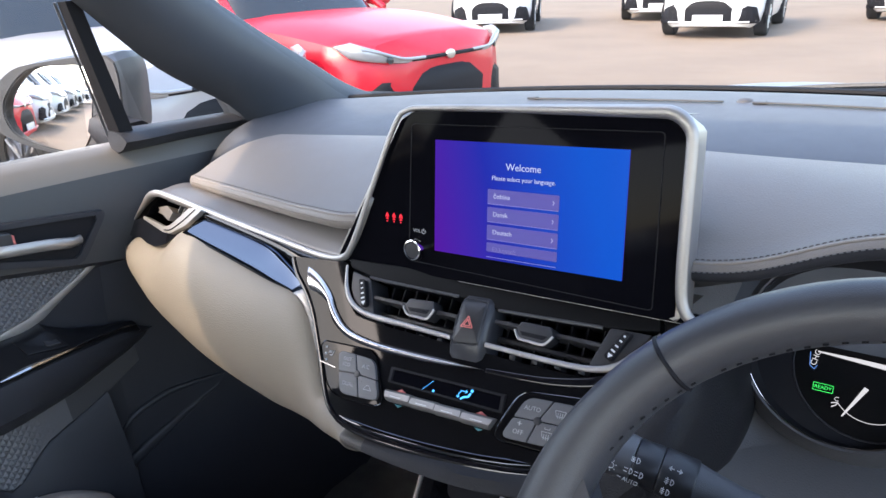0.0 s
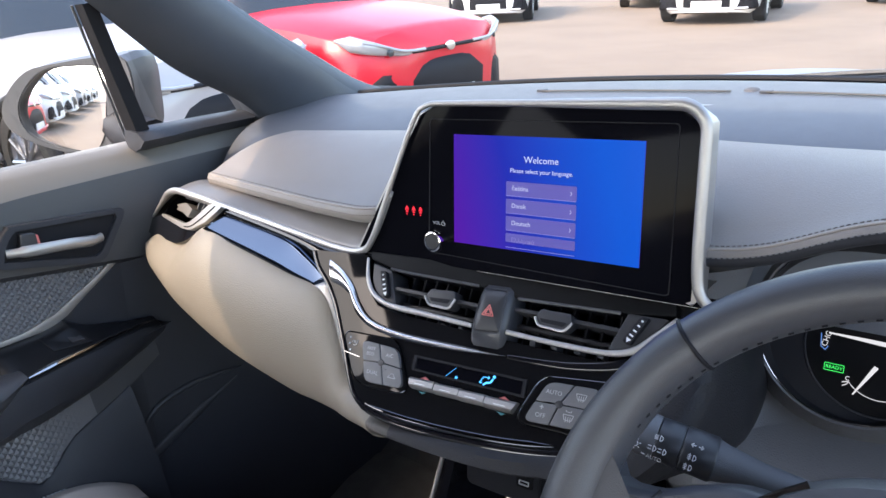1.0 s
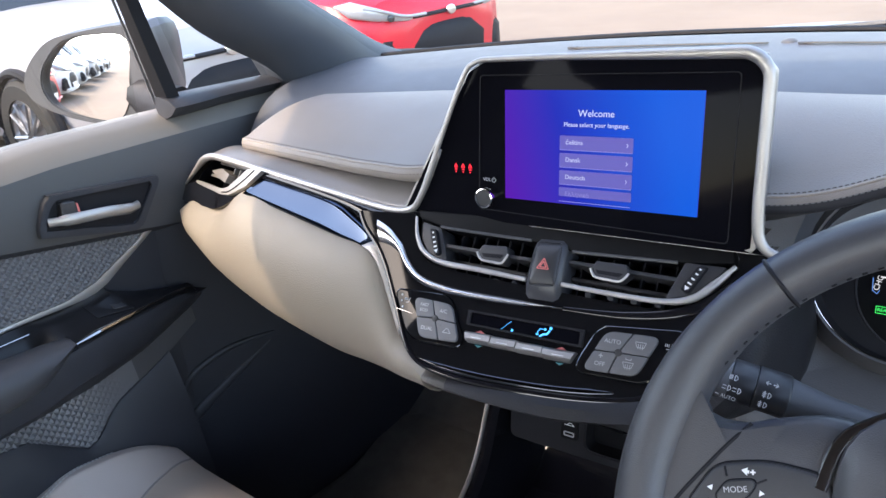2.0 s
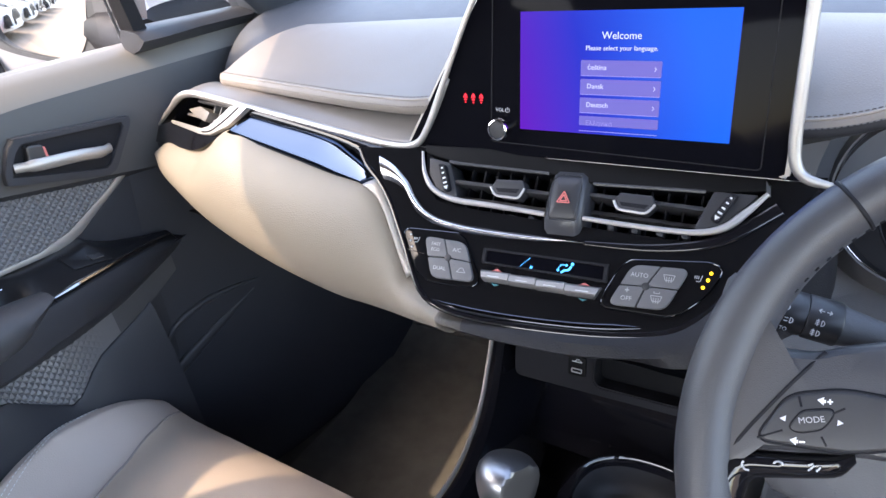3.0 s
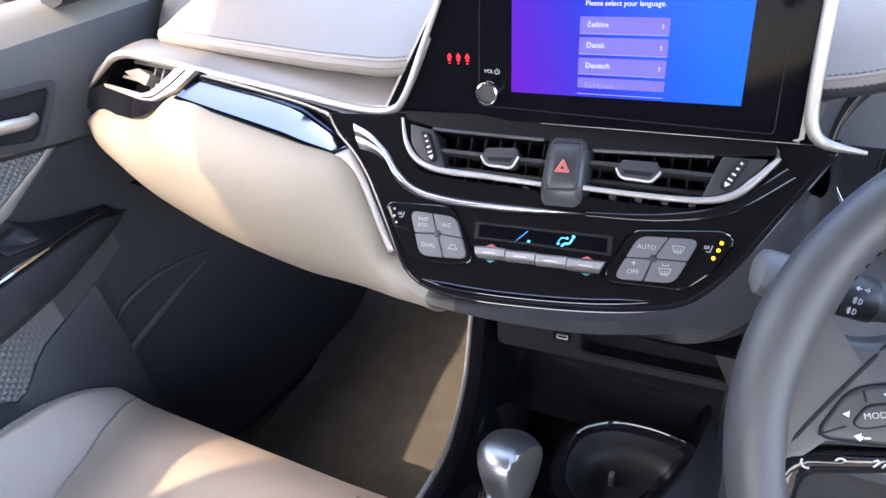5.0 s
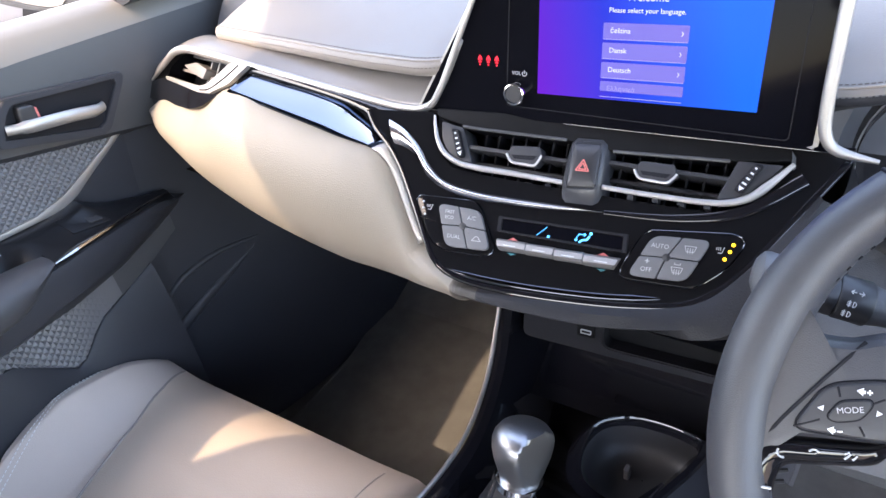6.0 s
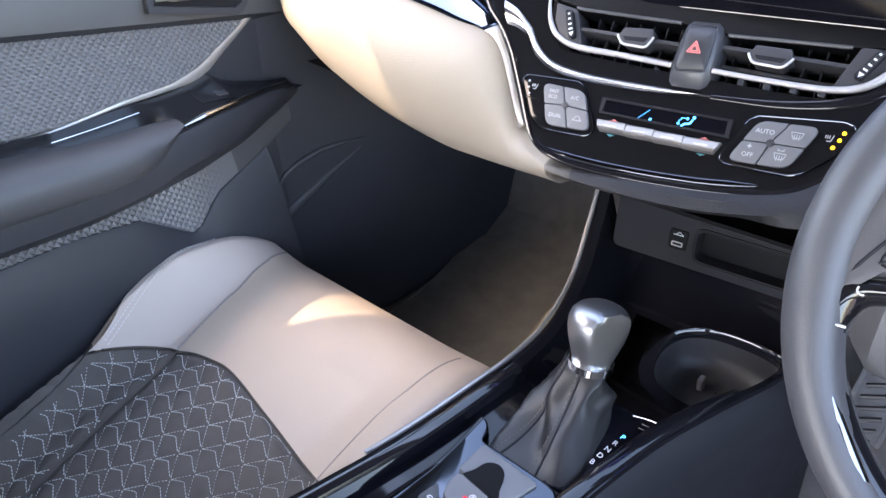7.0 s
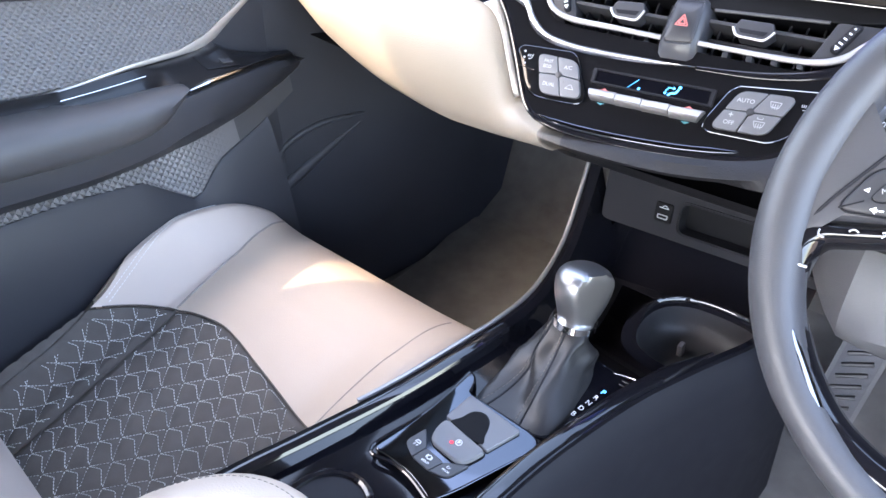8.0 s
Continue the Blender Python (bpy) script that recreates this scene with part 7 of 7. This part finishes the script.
part("quilt_seam", sweep([(x, quilt_y(x), seat_z(x, quilt_y(x)) - 0.0004) for x in np.linspace(-0.578, -0.145, 50)], 0.0013, 6), "thread", seat)
for pts in (((-0.512, 0.322), (-0.506, 0.287), (-0.5025, 0.237), (-0.499, 0.191), (-0.495, 0.15), (-0.491, 0.10), (-0.487, -0.01)), ((-0.470, 0.140), (-0.42, 0.115), (-0.33, 0.105), (-0.24, 0.11), (-0.16, 0.14))):
    part("quilt_seam", sweep([(x, y, seat_z(x, y) + 0.0003) for x, y in crv(pts, 30)], 0.0014, 6), "thread", seat)
# white stitched scallops: slanted lines with kinked cells between
paths = []


def zz(x, y):
    return (x, y, seat_z(x, y) + puff(x, y) + 0.0007)


def cells(o, e1, e2, p, q, inside):
    """A lattice of stitched scales: rows, slanted lines and a kinked line in each cell."""
    for i in range(-22, 23):
        for j in range(-22, 23):
            a = Vector(o) + Vector(e1) * i + Vector(e2) * j
            b, c = a + Vector(e1), a + Vector(e2)
            k = a + Vector(e1) * p + Vector(e2) * q
            for line_ in ((a, b), (a, c), (a, k, b + Vector(e2))):
                run = []
                for s0, s1 in zip(line_, line_[1:]):
                    run += [s0 + (s1 - s0) * w for w in np.linspace(0, 1, 8)]
                run = [w for w in run if outer_x(w.y) + 0.012 < w.x < -0.15 and -0.02 < w.y < quilt_y(w.x) - 0.003 and inside(w.x, w.y)]
                if len(run) > 2:
                    paths.append([zz(w.x, w.y) for w in run])


cells(*CENTRE, 0.71, 0.28, lambda x, y: x > seam_at(y) + 0.004)
cells(*SIDE, 0.77, 0.30, lambda x, y: x < seam_at(y) - 0.004)
tagged(stitches(paths, 0.0042, 0.0030, 0.0009, "white_thread", seat, "quilt_stitching", 0.0008, normal=up_n), kind="stuff")
# backrest
rows = []
for s in np.linspace(0, 1, 14):
    yb, zc = 0.080 - 0.30 * s, 0.56 + 0.72 * s
    wd = 0.235 - 0.03 * s
    rows.append([(-0.40 + wd * math.copysign(abs(math.cos(t)) ** 0.5, math.cos(t)), yb - 0.06 + (0.055 + 0.030 * abs(math.cos(t)) ** 3) * math.copysign(abs(math.sin(t)) ** 0.6, math.sin(t)), zc) for t in np.linspace(0, 2 * math.pi, 36, endpoint=False)])
part("backrest", loft(rows, True, True), "bolster", seat, "light grey leather backrest")

# ---- driver footwell ----
ped = thing("foot_rest_pedal", (0.19, 0.97, 0.30), "ribbed metal-faced pedal pad in the driver footwell", "pedal")
P = (V(0.190, 0.955, 0.350), V(0.97, 0.10, 0.0).normalized(), V(0.08, 0.35, 0.93).normalized(), None)
P = (P[0], P[1], P[2], P[1].cross(P[2]).normalized())
part("pad", plate(P, rrect(0, 0, 0.062, 0.200, 0.008), -0.008, 0.004, 0.002), "dark", ped)
part("metal_edge", ring(P, rrect(0, 0, 0.062, 0.200, 0.008), rrect(0, 0, 0.050, 0.188, 0.006), 0.002, 0.006, 0.001), "key", ped)
for k in range(9):
    b = -0.080 + 0.020 * k
    part("rib", sweep([at(P, -0.018, b - 0.008, 0.006), at(P, 0.018, b + 0.008, 0.006)], 0.0035, 6), "dark_key", ped)
mat = thing("floor_mat", (-0.38, 0.75, 0.305), "brown-grey carpet mat with bound edge", "floor mat")
mo = (V(-0.38, 0.74, 0.312), V(1, 0, 0), V(0, 1, 0), V(0, 0, 1))
mol = [tuple(p) for p in crv(rpoly([(-0.20, -0.28), (0.19, -0.28), (0.20, 0.30), (-0.165, 0.30), (-0.215, 0.255), (-0.19, 0.10)], 0.04, 6), 60, True)]
part("mat_carpet", plate(mo, mol, -0.010, 0.0, 0.002), "carpet", mat)
part("bound_edge", sweep([at(mo, a, b, -0.002) for a, b in mol], 0.0035, 6, closed=True), "carpet", mat)

# ---- parked cars ----
def parked(name, paint, label, m, group="cars in the yard", length=4.2, width=1.76):
    """A small hatchback, front towards +y, standing at the origin of m."""
    car = thing(name, (0, 0, 0), label, "car", group)
    L, Wd = length / 2, width / 2

    def section(y):
        k = y / L
        hood = 0.98 - 0.16 * max(0, (k - 0.42) / 0.55) ** 1.6 if k > 0.30 else 0.98
        w = Wd * (1 - 0.10 * abs(k) ** 3 - 0.16 * max(0, abs(k) - 0.86) / 0.14)
        zb = 0.165 + 0.05 * max(0, abs(k) - 0.85) / 0.15
        return w, zb, hood
    rows_ = []
    for y in np.linspace(-L, L, 40):
        w, zb, h = section(y)
        tuck = 0.75 if abs(y) > L - 0.02 else 1.0
        h2 = zb + (h - zb) * (0.82 if tuck < 1 else 1)
        prof = [(0.0, zb), (0.80, zb), (0.95, zb + 0.10), (1.0, zb + 0.30), (0.985, zb + (h2 - zb) * 0.72), (0.93, h2 - 0.07), (0.82, h2 - 0.015), (0.5, h2 + 0.012), (0.0, h2 + 0.020)]
        p = [(w * a * tuck, y, z) for a, z in prof]
        rows_.append(p + [(-a, b, c) for a, b, c in p[-2:0:-1]])
    part("body", loft(rows_, True, True), paint, car)
    rows_ = []
    for s in np.linspace(0, 1, 9):
        e = math.sin(s * math.pi / 2)
        yf, yr = L * 0.36 - 0.72 * s, -L * 0.90 + 0.45 * s
        w, z = Wd * (0.90 - 0.20 * s), 0.95 + 0.53 * e
        rows_.append([(w * math.copysign(abs(math.cos(t)) ** 0.3, math.cos(t)), (yf + yr) / 2 + (yf - yr) / 2 * math.copysign(abs(math.sin(t)) ** 0.3, math.sin(t)), z) for t in np.linspace(0, 2 * math.pi, 40, endpoint=False)])
    part("glasshouse", loft(rows_, True), "car_glass", car)
    rows_ = []
    for s in np.linspace(0, 1, 5):
        k = 1 - 0.75 * s
        yf, yr = L * 0.36 - 0.70 + 0.06, -L * 0.90 + 0.40
        w = Wd * 0.715
        rows_.append([(w * k * math.copysign(abs(math.cos(t)) ** 0.35, math.cos(t)), (yf + yr) / 2 + (yf - yr) / 2 * k * math.copysign(abs(math.sin(t)) ** 0.35, math.sin(t)), 1.455 + 0.04 * math.sqrt(s)) for t in np.linspace(0, 2 * math.pi, 40, endpoint=False)])
    part("roof", loft(rows_, True, True), paint, car)
    for sx in (-1, 1):
        part("windscreen_post", sweep([(sx * Wd * 0.88, L * 0.34, 0.97), (sx * Wd * 0.72, L * 0.36 - 0.68, 1.45)], 0.035, 8), paint, car)
        for yy in (L * 0.62, -L * 0.62):
            wl = part("wheel", lathe((sx * (Wd - 0.20), yy, 0.325), (sx, 0, 0), [(0, 0.30), (0.02, 0.325), (0.19, 0.325), (0.215, 0.30), (0.215, 0.22), (0.18, 0.215), (0.18, 0.0)], 32), "tyre", car)
            part("rim", lathe((sx * (Wd - 0.02), yy, 0.325), (sx, 0, 0), [(0, 0.215), (0.022, 0.218), (0.024, 0.20), (0.004, 0.19), (0.004, 0.0)], 32), "alloy", wl)
            for q in range(10):
                t = q * math.pi / 5 + 0.1 * (q % 2)
                part("rim_spoke", sweep([(sx * (Wd + 0.004), yy + 0.03 * math.cos(t), 0.325 + 0.03 * math.sin(t)), (sx * (Wd + 0.004), yy + 0.205 * math.cos(t), 0.325 + 0.205 * math.sin(t))], 0.014, 6), "alloy", wl)
            part("wheel_arch", sweep([(sx * (Wd - 0.012), yy + 0.365 * math.cos(t), 0.325 + 0.365 * math.sin(t)) for t in np.linspace(-0.25, math.pi + 0.25, 22)], 0.028, 8), "void", car)
        part("door_mirror", lathe((sx * (Wd + 0.02), L * 0.22, 1.03), (sx, -0.1, 0.05), [(-0.08, 0.03), (0, 0.06), (0.10, 0.085), (0.17, 0.07), (0.19, 0.0)], 18, squash=0.75), paint, car)
        lamp = crv([(sx * Wd * a, L + b, c) for a, b, c in ((0.36, 0.004, 0.690), (0.52, 0.002, 0.697), (0.68, -0.050, 0.735), (0.82, -0.115, 0.772), (0.90, -0.300, 0.812))], 18)
        hl_ = part("headlight", sweep([(a, b - 0.012, c) for a, b, c in lamp], 0.026, 12, flat=1.9, taper=[float(np.interp(i, [0, 4, 9, 14, 17], [0.15, 0.30, 0.85, 1.10, 0.15])) for i in range(18)]), "lens", car)
        part("lamp_strip", sweep([(sx * Wd * a, L + b, c) for a, b, c in crv([(0.30, 0.012, 0.706), (0.53, 0.008, 0.716), (0.70, -0.044, 0.764), (0.83, -0.109, 0.798)], 14)], 0.011, 8, flat=1.0), "lens", hl_)
        part("lamp_lens", lathe((sx * Wd * 0.64, L - 0.030, 0.715), (sx * 0.5, 0.85, 0), [(0, 0.026), (0.016, 0.024), (0.020, 0.015), (0.021, 0.0)], 16), "car_glass", hl_)
        part("fog_corner", block((sx * Wd * 0.60, L - 0.085, 0.40), (0.16, 0.12, 0.13), 0.04), "void", car)
    part("upper_grille", sweep([(x, L + 0.004 - 0.30 * (abs(x) / Wd) ** 4, 0.698) for x in np.linspace(-0.40, 0.40, 21)], 0.018, 8, flat=0.8), "void", car)
    part("lower_grille", loft([[(x * k, L - 0.02 + 0.03 * d - 0.24 * (abs(x * k) / Wd) ** 4, z) for x in np.linspace(-1, 1, 15)] for z, k, d in ((0.25, 0.78, 0.6), (0.29, 0.82, 1), (0.50, 0.76, 1), (0.655, 0.50, 0.6))]), "void", car, solid=0.01)
    part("lower_lip", sweep([(x, L + 0.010 - 0.25 * (abs(x) / Wd) ** 4, 0.275) for x in np.linspace(-0.66, 0.66, 21)], 0.030, 8, flat=0.6), paint, car)
    part("number_plate", block((0, L + 0.035, 0.345), (0.50, 0.012, 0.11), 0.004), "white_paint", car)
    part("badge", lathe((0, L + 0.012, 0.70), (0, 1, 0.1), [(0, 0.050), (0.012, 0.048), (0.015, 0.03), (0.015, 0.0)], 20, squash=0.7), "alloy", car)
    car.matrix_basis = m
    return car


red_car = parked("parked_car", "red_paint", "glossy red hatchback parked facing across the yard", ground_pose(-5.15, 4.45, -92.0), length=4.4, width=1.86)
white_car = parked("parked_car", "white_paint", "white hatchback with black grille and blank plate", ground_pose(-4.15, 14.9, -172.0))
pearl = parked("parked_car", "pearl", "pearl white hatchback parked alongside in the row", ground_pose(-5.38, 2.60, -88.0))
for x, y, h in ((-9.3, 14.6, -152.0), (-6.9, 18.5, -160.0), (-12.6, 10.5, -120.0), (-1.2, 19.0, 178.0)):
    copy_thing(white_car, ground_pose(x, y, h))
for i in range(1, 9):
    src = red_car if i == 3 else (white_car if i % 3 else pearl)
    copy_thing(src, ground_pose(-5.25 + 0.05 * i, 2.60 - 2.45 * i, -88.0))
